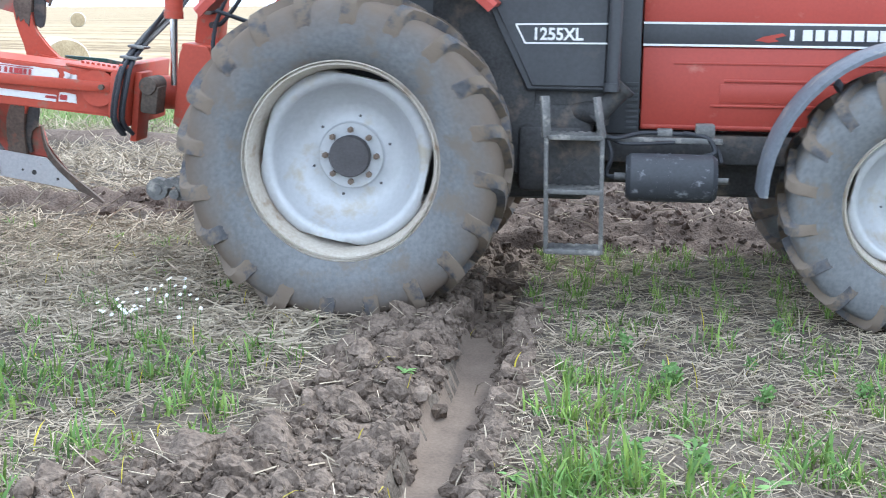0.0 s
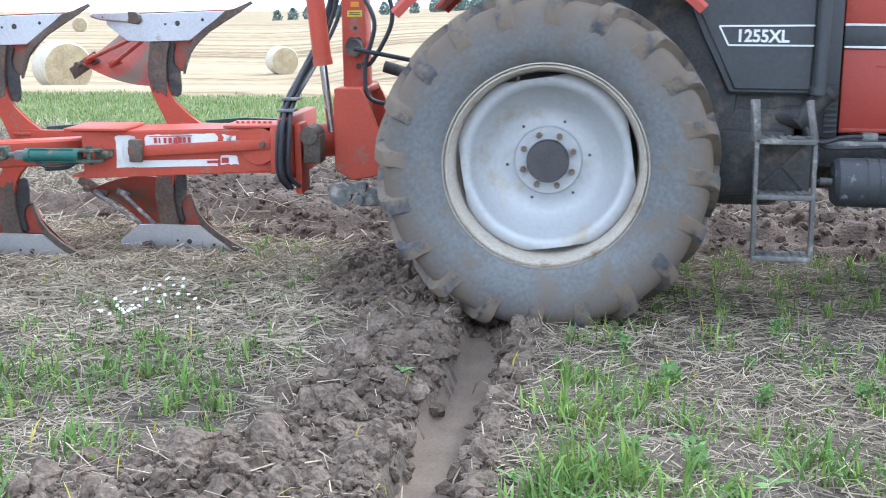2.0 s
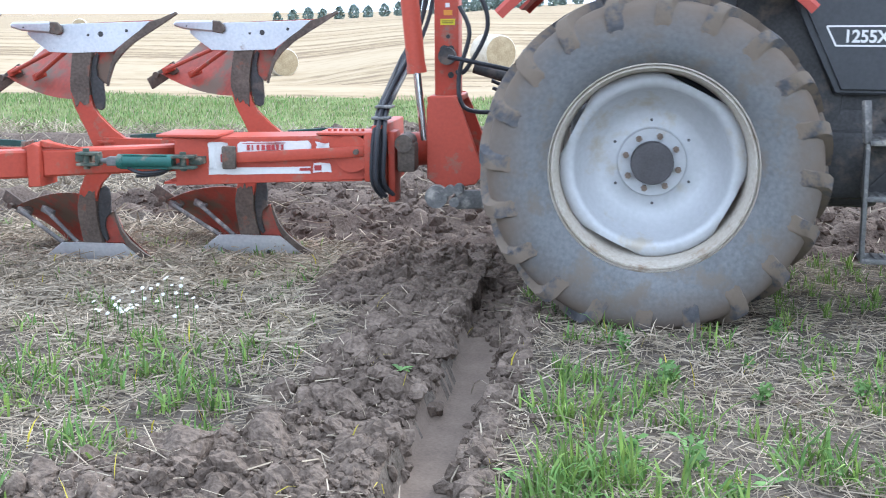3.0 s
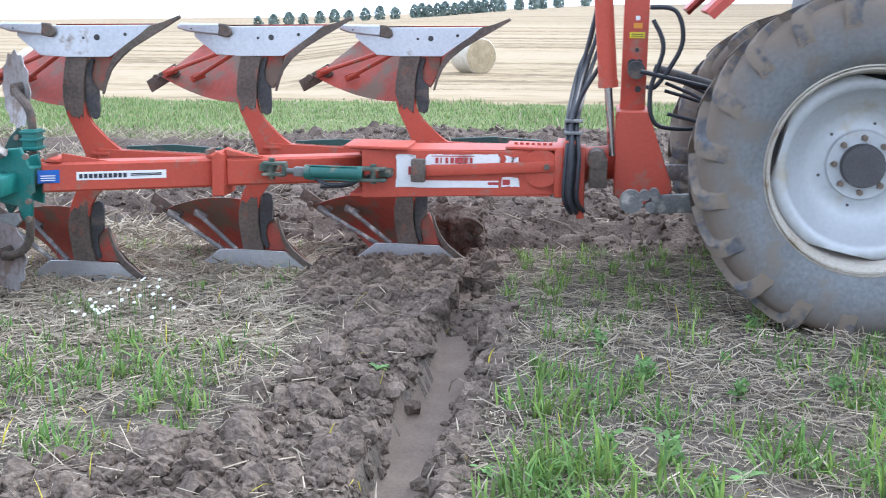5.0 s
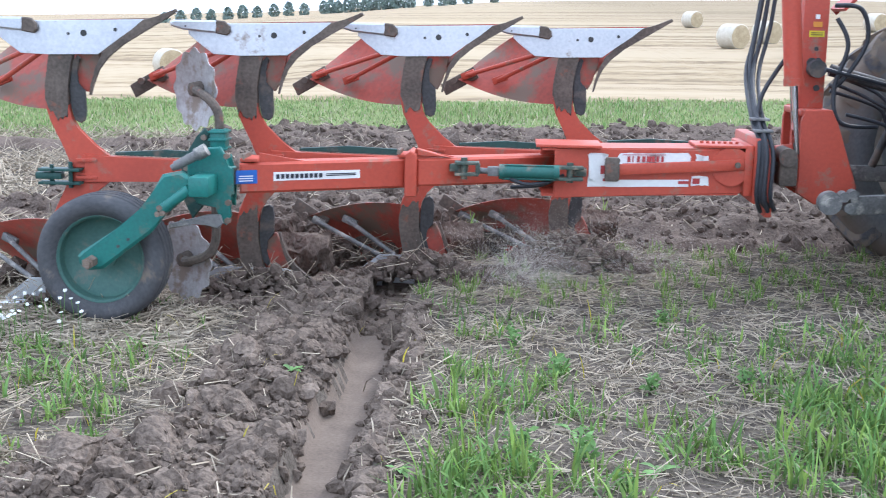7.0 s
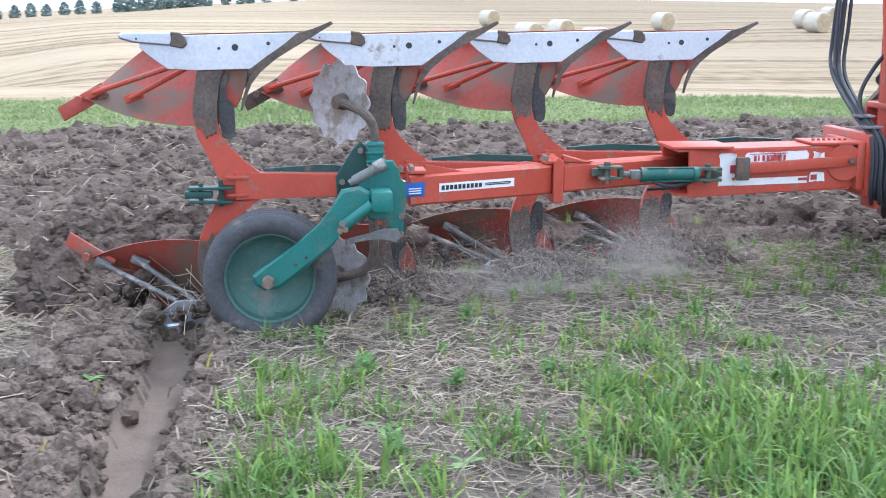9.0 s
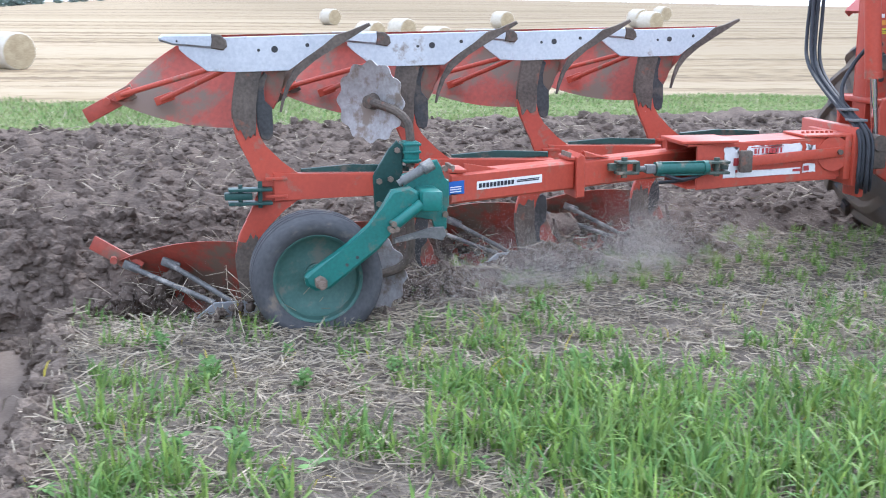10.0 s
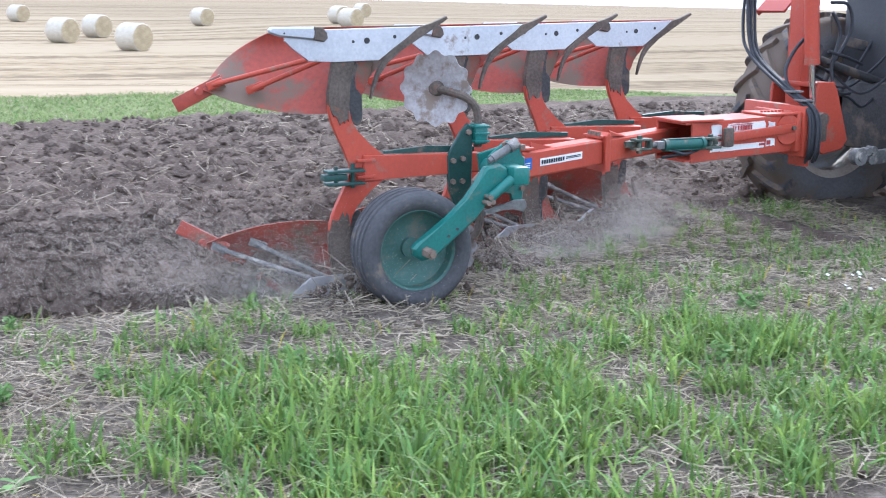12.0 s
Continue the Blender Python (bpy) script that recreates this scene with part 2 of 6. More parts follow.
BARK = material("tree_bark", (0.12, 0.09, 0.065), None, 0.9, scale=3, fine=20)


# ---- mesh helpers ----
def islands(bm):
    seen, out = set(), []
    for v in bm.verts:
        if v in seen:
            continue
        todo, group = [v], []
        seen.add(v)
        while todo:
            q = todo.pop()
            group.append(q)
            for e in q.link_edges:
                o = e.other_vert(q)
                if o not in seen:
                    seen.add(o)
                    todo.append(o)
        out.append(group)
    return out


def pieces(name, bm, mat, parent=None, label=""):
    """Links each loose piece of a bmesh as a part of its own."""
    for group in islands(bm):
        one, at = bmesh.new(), {}
        for v in group:
            at[v] = one.verts.new(v.co)
        for f in {f for v in group for f in v.link_faces}:
            one.faces.new([at[v] for v in f.verts])
        part(name, one, mat, parent, label)
    bm.free()


def part(name, bm, mat, parent=None, label="", smooth=True, sharp=35):
    """Links a bmesh as one mesh object, under a thing or a part where one is given."""
    me = bpy.data.meshes.new(name)
    bmesh.ops.recalc_face_normals(bm, faces=bm.faces)
    if smooth:
        for f in bm.faces:
            f.smooth = True
        for e in bm.edges:
            if len(e.link_faces) == 2 and e.calc_face_angle(0) > radians(sharp):
                e.smooth = False
    bm.to_mesh(me)
    bm.free()
    for m in mat if isinstance(mat, (list, tuple)) else [mat]:
        me.materials.append(m)
    ob = new(name, me)
    if parent:
        ob.parent = parent
    if label:
        tagged(ob, label)
    return ob


def raw(name, verts, faces, mats, index=None, parent=None, smooth=False):
    me = bpy.data.meshes.new(name)
    me.from_pydata([tuple(v) for v in verts], [], [tuple(f) for f in faces])
    for m in mats:
        me.materials.append(m)
    if index is not None:
        me.polygons.foreach_set("material_index", np.asarray(index, dtype=np.int32))
    if smooth:
        me.polygons.foreach_set("use_smooth", np.ones(len(me.polygons), dtype=bool))
    me.update()
    ob = new(name, me)
    if parent:
        ob.parent = parent
    return ob


def box(bm, lo, hi, bevel=0.008, turn=None):
    c = [(a + b) / 2 for a, b in zip(lo, hi)]
    m = Matrix.Translation(c) @ (turn or Matrix()) @ Matrix.Diagonal((*[abs(b - a) for a, b in zip(lo, hi)], 1))
    vs = bmesh.ops.create_cube(bm, size=1, matrix=m)["verts"]
    if bevel:
        es = list({e for v in vs for e in v.link_edges})
        bmesh.ops.bevel(bm, geom=es, offset=bevel, segments=2, affect="EDGES", profile=0.5)
    return bm


def beam(bm, a, b, w, h, bevel=0.01):
    """A bar from a to b, w across and h high."""
    a, b = Vector(a), Vector(b)
    d = (b - a).normalized()
    side = d.cross(Vector((0, 0, 1)))
    side = side.normalized() if side.length > 0.01 else Vector((0, 1, 0))
    up = side.cross(d)
    m = Matrix.Translation((a + b) / 2) @ Matrix((d, side, up)).transposed().to_4x4() @ Matrix.Diagonal(((b - a).length, w, h, 1))
    vs = bmesh.ops.create_cube(bm, size=1, matrix=m)["verts"]
    if bevel:
        bmesh.ops.bevel(bm, geom=list({e for v in vs for e in v.link_edges}), offset=bevel, segments=2, affect="EDGES", profile=0.5)
    return bm


def rod(bm, a, b, r, r2=None, seg=16):
    a, b = Vector(a), Vector(b)
    m = Matrix.Translation((a + b) / 2) @ (b - a).to_track_quat("Z", "Y").to_matrix().to_4x4()
    bmesh.ops.create_cone(bm, cap_ends=True, segments=seg, radius1=r, radius2=r if r2 is None else r2, depth=(b - a).length, matrix=m)
    return bm


def smooth_path(pts, n=8):
    pts = [Vector(p) for p in pts]
    out = []
    for i in range(len(pts) - 1):
        p0, p1, p2, p3 = pts[max(i - 1, 0)], pts[i], pts[i + 1], pts[min(i + 2, len(pts) - 1)]
        for k in range(n):
            t = k / n
            out.append(0.5 * (2 * p1 + (p2 - p0) * t + (2 * p0 - 5 * p1 + 4 * p2 - p3) * t * t + (3 * p1 - p0 - 3 * p2 + p3) * t ** 3))
    return out + [pts[-1]]


def tube(bm, pts, r, seg=8, n=8):
    path = smooth_path(pts, n)
    rings, side = [], None
    for i, p in enumerate(path):
        d = (path[min(i + 1, len(path) - 1)] - path[max(i - 1, 0)]).normalized()
        if side is None:
            side = d.orthogonal().normalized()
        side = (side - d * side.dot(d)).normalized()
        up = d.cross(side)
        rings.append([bm.verts.new(p + r * (math.cos(2 * math.pi * k / seg) * side + math.sin(2 * math.pi * k / seg) * up)) for k in range(seg)])
    for a, b in zip(rings, rings[1:]):
        for k in range(seg):
            bm.faces.new((a[k], a[(k + 1) % seg], b[(k + 1) % seg], b[k]))
    bm.faces.new(rings[0][::-1])
    bm.faces.new(rings[-1])
    return bm


def plate(bm, outline, y, thick, bevel=0.004, shear=0.0):
    """A flat plate with an outline in x, z, at y. shear: how far y runs on per metre of x."""
    front = [bm.verts.new((x, y + shear * x, z)) for x, z in outline]
    back = [bm.verts.new((x, y + thick + shear * x, z)) for x, z in outline]
    n = len(outline)
    fs = [bm.faces.new(front), bm.faces.new(back[::-1])]
    for i in range(n):
        fs.append(bm.faces.new((front[i], back[i], back[(i + 1) % n], front[(i + 1) % n])))
    if bevel:
        es = [e for e in fs[0].edges] + [e for e in fs[1].edges]
        bmesh.ops.bevel(bm, geom=es, offset=bevel, segments=1, affect="EDGES")
    return bm


def lathe(bm, profile, seg=64, wob=None, close=False):
    """Turns a profile of (radius, y) round the y axis. wob(angle, radius) may change the radius."""
    rings = []
    for r, y in profile:
        ring = []
        for k in range(seg):
            a = 2 * math.pi * k / seg
            q = wob(a, r) if wob else r
            ring.append(bm.verts.new((q * math.cos(a), y, q * math.sin(a))))
        rings.append(ring)
    pairs = list(zip(rings, rings[1:])) + ([(rings[-1], rings[0])] if close else [])
    for a, b in pairs:
        for k in range(seg):
            bm.faces.new((a[k], a[(k + 1) % seg], b[(k + 1) % seg], b[k]))
    if not close:
        for ring, (r, y) in ((rings[0], profile[0]), (rings[-1], profile[-1])):
            if r < 0.03:
                bm.faces.new(ring)
    return bm


# ---- ground ----
def fbm(x, y, scale, octaves=4, seed=0):
    """Value noise on arrays, about -1 to 1."""
    out, amp, tot = np.zeros_like(x), 1.0, 0.0
    for o in range(octaves):
        px, py = x * scale + 17.3 * (o + seed), y * scale - 9.1 * (o + seed)
        ix, iy = np.floor(px), np.floor(py)
        fx, fy = px - ix, py - iy
        fx, fy = fx * fx * (3 - 2 * fx), fy * fy * (3 - 2 * fy)

        def h(a, b):
            v = np.sin(a * 127.1 + b * 311.7 + seed * 74.7 + o * 13.0) * 43758.5453
            return (v - np.floor(v)) * 2 - 1
        v = (h(ix, iy) * (1 - fx) + h(ix + 1, iy) * fx) * (1 - fy) + (h(ix, iy + 1) * (1 - fx) + h(ix + 1, iy + 1) * fx) * fy
        out, tot = out + amp * v, tot + amp
        amp, scale = amp * 0.55, scale * 2.1
    return out / tot


def ease(a, b, x):
    t = np.clip((x - a) / (b - a), 0, 1)
    return t * t * (3 - 2 * t)


STRIP = (-1.70, 6.6, 6.47, 8.20)      # ploughed while the plough passes: x from, to, y from, to
VERGE_SLOPE = 0.17


def zones(x, y):
    """Shares of trench, spoil, tilled soil, verge and far field at a place."""
    jig = 0.10 * fbm(x, y, 1.6, 3, 5)
    trench = (1 - ease(0.10, 0.15, np.abs(x + 0.645 + 0.02 * np.sin(y * 3.1) + jig * 0.45 + 0.025 * fbm(x, y, 9.0, 2, 15)))) * (1 - ease(7.0, 7.9, y))
    left = -1.28 - 0.75 * (1 - ease(3.5, 4.7, y)) + 0.9 * jig
    spoil = ease(left - 0.12, left + 0.14, x) * (1 - ease(-0.84, -0.74, x + 0.3 * jig)) * (1 - ease(7.4, 8.4, y))
    start = -3.3 + 0.6 * np.sin(y * 1.7) + 2.0 * jig
    line = y - VERGE_SLOPE * x * ease(-3, 3, x)
    tilled = ease(start - 0.2, start + 0.3, x) * ease(8.22, 8.36, y + jig * 0.5) * (1 - ease(15.3, 15.8, line + 3 * jig))
    ridge = (ease(8.7, 9.0, y + jig) * (1 - ease(9.3, 9.8, y + jig))) * (1 - ease(-2.6, -2.2, x))
    ridge2 = (ease(12.7, 13.0, y + jig) * (1 - ease(13.6, 14.0, y + jig))) * (1 - ease(-2.6, -2.2, x))
    tilled = np.maximum(tilled, np.maximum(ridge, ridge2))
    left_verge = 1 - ease(-4.5, -3.0, x)
    verge = ease(15.3, 15.8, line + 3 * jig + 1.3 * left_verge) * (1 - ease(19.8, 20.6, line + 6 * jig))
    field = ease(19.8, 20.6, line + 6 * jig)
    return trench, spoil, tilled, verge, field


def far_height(x, y):
    """The land falls a metre beyond the verge, then climbs to a low crest, higher to the right."""
    r = np.hypot(x, y)
    az = np.degrees(np.arctan2(-x, np.maximum(y, 1e-3)))
    elev = np.interp(az, (-60, -36, -12, 0, 4.5, 8, 11.3, 15.5, 25, 45), (-0.3, -0.25, -0.04, -0.2, -0.48, -0.76, -0.98, -1.28, -2.0, -2.6))
    crest = 1.64 + 700 * np.tan(np.radians(elev))
    z = -1.0 * ease(20, 42, r) + 0.35 * ease(55, 110, r)
    z = z - 1.1 * ease(8, 16, az) * ease(28, 58, r) * (1 - ease(90, 520, r)) + 0.45 * ease(12, 22, -az) * ease(60, 90, r) * (1 - ease(90, 300, r))
    return z + (crest + 0.65) * ease(90, 700, r) - 30 * ease(720, 3000, r)


def height(x, y):
    trench, spoil, tilled, verge, field = zones(x, y)
    z = 0.022 * fbm(x, y, 2.2, 3, 1) + 0.014 * fbm(x, y, 11.0, 3, 2)
    sx0, sx1, sy0, sy1 = STRIP
    calm = ease(sx0 - 0.25, sx0, x) * (1 - ease(sx1, sx1 + 0.25, x)) * ease(sy0 - 0.3, sy0, y)
    z = z * (1 - 0.85 * calm)
    z = z * (1 - trench) - trench * (0.09 + 0.008 * fbm(x, y, 6.0, 3, 8))
    lump = fbm(x, y, 5.5, 4, 3)
    z = z + spoil * (0.045 + 0.085 * np.abs(lump) + 0.045 * fbm(x, y, 2.2, 2, 4) + 0.03 * np.abs(fbm(x, y, 14.0, 3, 41)))
    rows = 0.05 * np.sin(y * 2 * np.pi / 0.46 + 1.5 * fbm(x, y, 0.7, 2, 9))
    z = z + tilled * (0.02 + 0.13 * np.abs(fbm(x, y, 3.2, 4, 6)) + 0.05 * np.abs(fbm(x, y, 9.0, 3, 16)) + rows)
    z = z + (0.035 + 0.03 * np.abs(fbm(x, y, 7.0, 3, 19))) * (ease(-0.53, -0.49, x) - ease(-0.40, -0.2, x)) * (1 - ease(7.0, 8, y))
    # open furrow left by the last pass, and the bed under the slices that are turned
    z = z - 0.17 * ease(8.16, 8.24, y) * (1 - ease(8.42, 8.62, y)) * ease(-2.6, -2.2, x)
    x0, x1, y0, y1 = STRIP
    bed = ease(x0, x0 + 0.06, x) * ease(y0, y0 + 0.05, y) * (1 - ease(y1 + 0.02, y1 + 0.08, y)) * (1 - ease(x1 - 0.06, x1, x))
    z = z * (1 - bed) - 0.165 * bed
    return z + far_height(x, y)


def graded(a, lo, hi, step, b, grow=1.13):
    mid = list(np.arange(lo, hi + step / 2, step))
    s, out = step, []
    while mid[-1] < b:
        s *= grow
        mid.append(mid[-1] + s)
    s, first = step, mid[0]
    while first > a:
        s *= grow
        first -= s
        out.append(first)
    return np.array(out[::-1] + mid)


def ground():
    xs, ys = graded(-2600, -4.6, 7.6, 0.036, 2600), graded(-600, 3.0, 10.6, 0.036, 3200, 1.02)
    # the step grows slowly over the tilled land, faster beyond
    keep = [0]
    for i in range(1, len(ys)):
        if ys[i] < 60 or ys[i] - ys[keep[-1]] > 0.02 * ys[i]:
            keep.append(i)
    ys = ys[keep]
    X, Y = np.meshgrid(xs, ys)
    Z = height(X, Y)
    nx, ny = len(xs), len(ys)
    idx = np.arange(nx * ny).reshape(ny, nx)
    quads = np.stack([idx[:-1, :-1], idx[:-1, 1:], idx[1:, 1:], idx[1:, :-1]], -1).reshape(-1, 4)
    cx, cy = (X[:-1, :-1] + X[1:, 1:]) / 2, (Y[:-1, :-1] + Y[1:, 1:]) / 2
    trench, spoil, tilled, verge, field = zones(cx, cy)
    mi = np.zeros(cx.shape, dtype=np.int32)
    mi[spoil > 0.35] = 1
    mi[tilled > 0.5] = 2
    mi[trench > 0.6] = 3
    mi[verge > 0.5] = 4
    mi[field > 0.5] = 5
    furrow = (cx > -2.4) & (cy > 8.15) & (cy < 8.7)
    mi[furrow] = 2
    x0, x1, y0, y1 = STRIP
    mi[(cx > x0) & (cx < x1) & (cy > y0) & (cy < y1 + 0.1)] = 2
    ob = raw("ground", np.stack([X, Y, Z], -1).reshape(-1, 3), quads, [STUBBLE, SOIL, FRESH, TRENCH, VERGE, FIELD], mi.ravel(), smooth=True)
    return tagged(ob, "stubble field with a marking furrow, turned soil, grass verge and cut cereal land", "ground", kind="structure")


ground()


# ---- tractor ----
TC = 7.40          # line of the tractor's middle
WHEELS = []        # turning wheels: object, radius, local pose


def bolts(parent, radius, y, n, r, mat, phase=0.0, depth=0.025, name="bolt"):
    bm = bmesh.new()
    rod(bm, (0, 0, 0), (0, -depth, 0), r, seg=6)
    rod(bm, (0, -depth * 0.9, 0), (0, -depth * 1.5, 0), r * 0.5, seg=8)
    first = part(name, bm, mat, parent)
    for k in range(n):
        a = 2 * math.pi * k / n + phase
        ob = first if k == 0 else new(name, first.data)
        ob.parent = parent
        ob.location = (radius * math.cos(a), y, radius * math.sin(a))


def tread(bm, R, W, n, core, lug_w, skew):
    """Chevron lugs: bars that lean back from the middle to the shoulders, every second one on the other side."""
    for side in (-1, 1):
        for k in range(n):
            a0 = 2 * math.pi * (k + (0.5 if side > 0 else 0)) / n
            rings = []
            stations = ((-0.02, R, 1.0), (0.30, R, 1.0), (0.62, R - 0.004, 1.0), (0.84, R - 0.012, 1.1), (0.93, R - 0.035, 1.2), (0.975, R - 0.075, 1.3), (0.995, R - 0.12, 1.25), (0.995, R - 0.16, 0.95), (0.975, R - 0.18, 0.5))
            for s, r, wd in stations:
                y = side * s * W / 2
                a = a0 + skew * max(s, 0)
                half = lug_w * wd / 2 / R
                base = min(core(min(s, 1.0)) - 0.01, r - 0.012)
                top = 0.72
                rings.append([bm.verts.new((q * math.cos(a + da), y, q * math.sin(a + da))) for da, q in ((-half, base), (-half * top, r), (half * top, r), (half, base))])
            for p, q in zip(rings, rings[1:]):
                for i in range(3):
                    bm.faces.new((p[i], p[i + 1], q[i + 1], q[i]))
            bm.faces.new(rings[0])
            bm.faces.new(rings[-1][::-1])


def drive_wheel(name, R, W, rim, parent, at, n_lugs, label, flip=False):
    """A driven wheel: dished disc with four cut edges, rim band, tyre and tread. It turns on its y axis."""
    def cutedge(a, r):
        if r < 0.8 * rim:
            return r
        a2 = (a + math.pi / 4 + 0.2) % (math.pi / 2) - math.pi / 4
        return min(r, 0.848 * rim / math.cos(a2))
    k = rim / 0.515
    bm = bmesh.new()
    prof = [(0.925, 0.03), (0.915, 0.008), (0.90, -0.008), (0.86, -0.020), (0.81, -0.022), (0.775, -0.014), (0.755, 0.010), (0.73, 0.045), (0.68, 0.09), (0.60, 0.13), (0.545, 0.150), (0.515, 0.157), (0.36, 0.157), (0.345, 0.152), (0.335, 0.132), (0.22, 0.132), (0.21, 0.12), (0.02, 0.12)]
    lathe(bm, [(r * rim, (y - 0.02) * k) for r, y in prof], 96, cutedge)
    wheel = part(name, bm, RIM, parent, label, sharp=60)
    wheel.matrix_basis = Matrix.Translation(at) @ (pose(0, 0, 0, 0, 0, 180) if flip else Matrix())
    # dark inner side of the disc and axle
    bm = bmesh.new()
    lathe(bm, [(0.42 * rim, 0.30), (0.42 * rim, 0.145), (0.02, 0.145)], 32)
    part("axle_flange", bm, GRIME, wheel)
    bm = bmesh.new()
    w = W * 0.36
    lathe(bm, [(rim * 1.0, -w - 0.012), (rim * 1.015, -w - 0.006), (rim * 1.015, -w + 0.012), (rim * 0.985, -w + 0.02), (rim * 0.985, -w + 0.004), (rim * 0.965, -w + 0.002), (rim * 0.955, -w + 0.03), (rim * 0.935, -w + 0.05), (rim * 0.925, -w + 0.11), (rim * 0.90, 0.03), (rim * 0.90, w * 0.8), (rim * 1.0, w), (rim * 1.02, w + 0.01), (rim * 1.03, w)], 96)
    part("rim_band", bm, RIM_EDGE, wheel, "dusty cream rim band", sharp=50)
    bm = bmesh.new()
    lathe(bm, [(0.215 * rim, 0.106 * k), (0.215 * rim, 0.065 * k), (0.205 * rim, 0.053 * k), (0.02, 0.05 * k)], 48)
    part("hub_cap", bm, HUB, wheel, "dark round hub cap")
    bolts(wheel, 0.27 * rim, 0.114 * k, 8, 0.017 * k, BOLT)
    bm = bmesh.new()
    for i in range(6):
        a = 2 * math.pi * i / 6 + 0.3
        rod(bm, (0.42 * rim * math.cos(a), 0.150 * k, 0.42 * rim * math.sin(a)), (0.42 * rim * math.cos(a), 0.133 * k, 0.42 * rim * math.sin(a)), 0.008 * k, seg=10)
    pieces("vent_hole", bm, HUB, wheel, "small dark holes in the disc")
    # carcass
    C = R - 0.045
    side = [(rim * 1.005, -W * 0.36), (rim * 1.03, -W * 0.40), (rim + 0.25 * (C - rim), -W * 0.475), (rim + 0.5 * (C - rim), -W * 0.50), (rim + 0.72 * (C - rim), -W * 0.485), (rim + 0.88 * (C - rim), -W * 0.45), (C - 0.012, -W * 0.40), (C, -W * 0.30), (C + 0.004, 0)]
    prof = side + [(r, -y) for r, y in side[:-1][::-1]]
    bm = bmesh.new()
    lathe(bm, prof, 96)
    part("tyre", bm, RUBBER, wheel, "dusty mud-stained tyre wall")

    def core(s):
        return C if s < 0.6 else C - 0.10 * ((s - 0.6) / 0.4) ** 2 * 1.1
    bm = bmesh.new()
    tread(bm, R, W, n_lugs, core, 0.080 * k, 0.24 if not flip else -0.24)
    part("tread", bm, LUG, wheel, "worn lugs caked with mud", sharp=30)
    WHEELS.append((wheel, R, Matrix.Translation(at), flip))
    return wheel


def tractor():
    t = new("tractor")
    tagged(t, "faded red and black farm tractor with large silver-rimmed wheels", "tractor")
    drive_wheel("rear_wheel", 0.875, 0.46, 0.515, t, (1.745, -0.95, 0.815), 20, "silver dished rear wheel")
    drive_wheel("rear_wheel", 0.875, 0.46, 0.515, t, (1.745, 0.95, 0.70), 20, "silver dished rear wheel in the furrow", True)
    drive_wheel("front_wheel", 0.69, 0.38, 0.385, t, (4.66, -0.86, 0.66), 18, "silver dished front wheel")
    drive_wheel("front_wheel", 0.69, 0.38, 0.385, t, (4.66, 0.86, 0.55), 18, "silver dished front wheel in the furrow", True)
    # axles and drive train
    bm = bmesh.new()
    rod(bm, (1.745, -0.75, 0.80), (1.745, 0.75, 0.72), 0.12, seg=24)
    rod(bm, (1.745, -0.45, 0.80), (1.745, 0.45, 0.76), 0.21, seg=24)
    part("rear_axle", bm, GRIME, t)
    bm = bmesh.new()
    rod(bm, (4.66, -0.75, 0.66), (4.66, 0.75, 0.57), 0.075, seg=20)
    box(bm, (4.46, -0.25, 0.55), (4.86, 0.25, 0.85), 0.03)
    part("front_axle", bm, GRIME, t)
    bm = bmesh.new()
    box(bm, (1.30, -0.30, 0.52), (3.0, 0.30, 1.05), 0.05)
    box(bm, (2.9, -0.26, 0.62), (3.6, 0.26, 1.0), 0.04)
    box(bm, (2.50, -0.62, 0.70), (3.02, -0.30, 1.10), 0.05)
    box(bm, (2.62, -0.66, 0.62), (2.98, -0.40, 0.98), 0.04)
    part("gearbox", bm, GRIME, t, "oily black transmission housing")
    bm = bmesh.new()
    beam(bm, (3.0, -0.36, 0.84), (5.3, -0.36, 0.84), 0.09, 0.16)
    beam(bm, (3.0, 0.36, 0.84), (5.3, 0.36, 0.84), 0.09, 0.16)
    box(bm, (3.5, -0.22, 0.55), (4.5, 0.22, 0.9), 0.04)
    pieces("chassis_rail", bm, GRIME, t)
    # bonnet
    bm = bmesh.new()
    box(bm, (3.26, -0.40, 1.36), (5.35, 0.40, 1.86), 0.05)
    part("bonnet", bm, BODY_RED, t, "faded red bonnet top")
    bm = bmesh.new()
    box(bm, (3.27, -0.412, 0.945), (5.3, -0.38, 1.395), 0.012)
    side = part("side_panel", bm, BODY_RED, t, "pressed red engine side panel")
    bm = bmesh.new()
    box(bm, (3.44, -0.4165, 1.302), (5.2, -0.411, 1.314), 0.002)
    box(bm, (3.71, -0.421, 1.21), (5.2, -0.411, 1.225), 0.004)
    box(bm, (3.64, -0.424, 1.075), (5.2, -0.411, 1.090), 0.005)
    box(bm, (3.69, -0.418, 1.10), (5.2, -0.411, 1.20), 0.003)
    box(bm, (3.28, -0.420, 0.955), (5.28, -0.411, 0.975), 0.004)
    pieces("pressing", bm, BODY_RED, side)
    far_side = new("side_panel", side.data)
    far_side.parent = t
    far_side.matrix_basis = pose(0, 0, 0) @ Matrix.Diagonal((1, -1, 1, 1))
    bm = bmesh.new()
    box(bm, (3.27, -0.418, 1.402), (5.3, -0.39, 1.528), 0.004)
    part("stripe", bm, BLACK, t, "black stripe along the bonnet")
    bm = bmesh.new()
    for z in (1.405, 1.522):
        box(bm, (3.27, -0.4215, z - 0.006), (5.3, -0.4175, z + 0.006), 0)
    pieces("pinstripe", bm, WHITE, t)
    bm = bmesh.new()
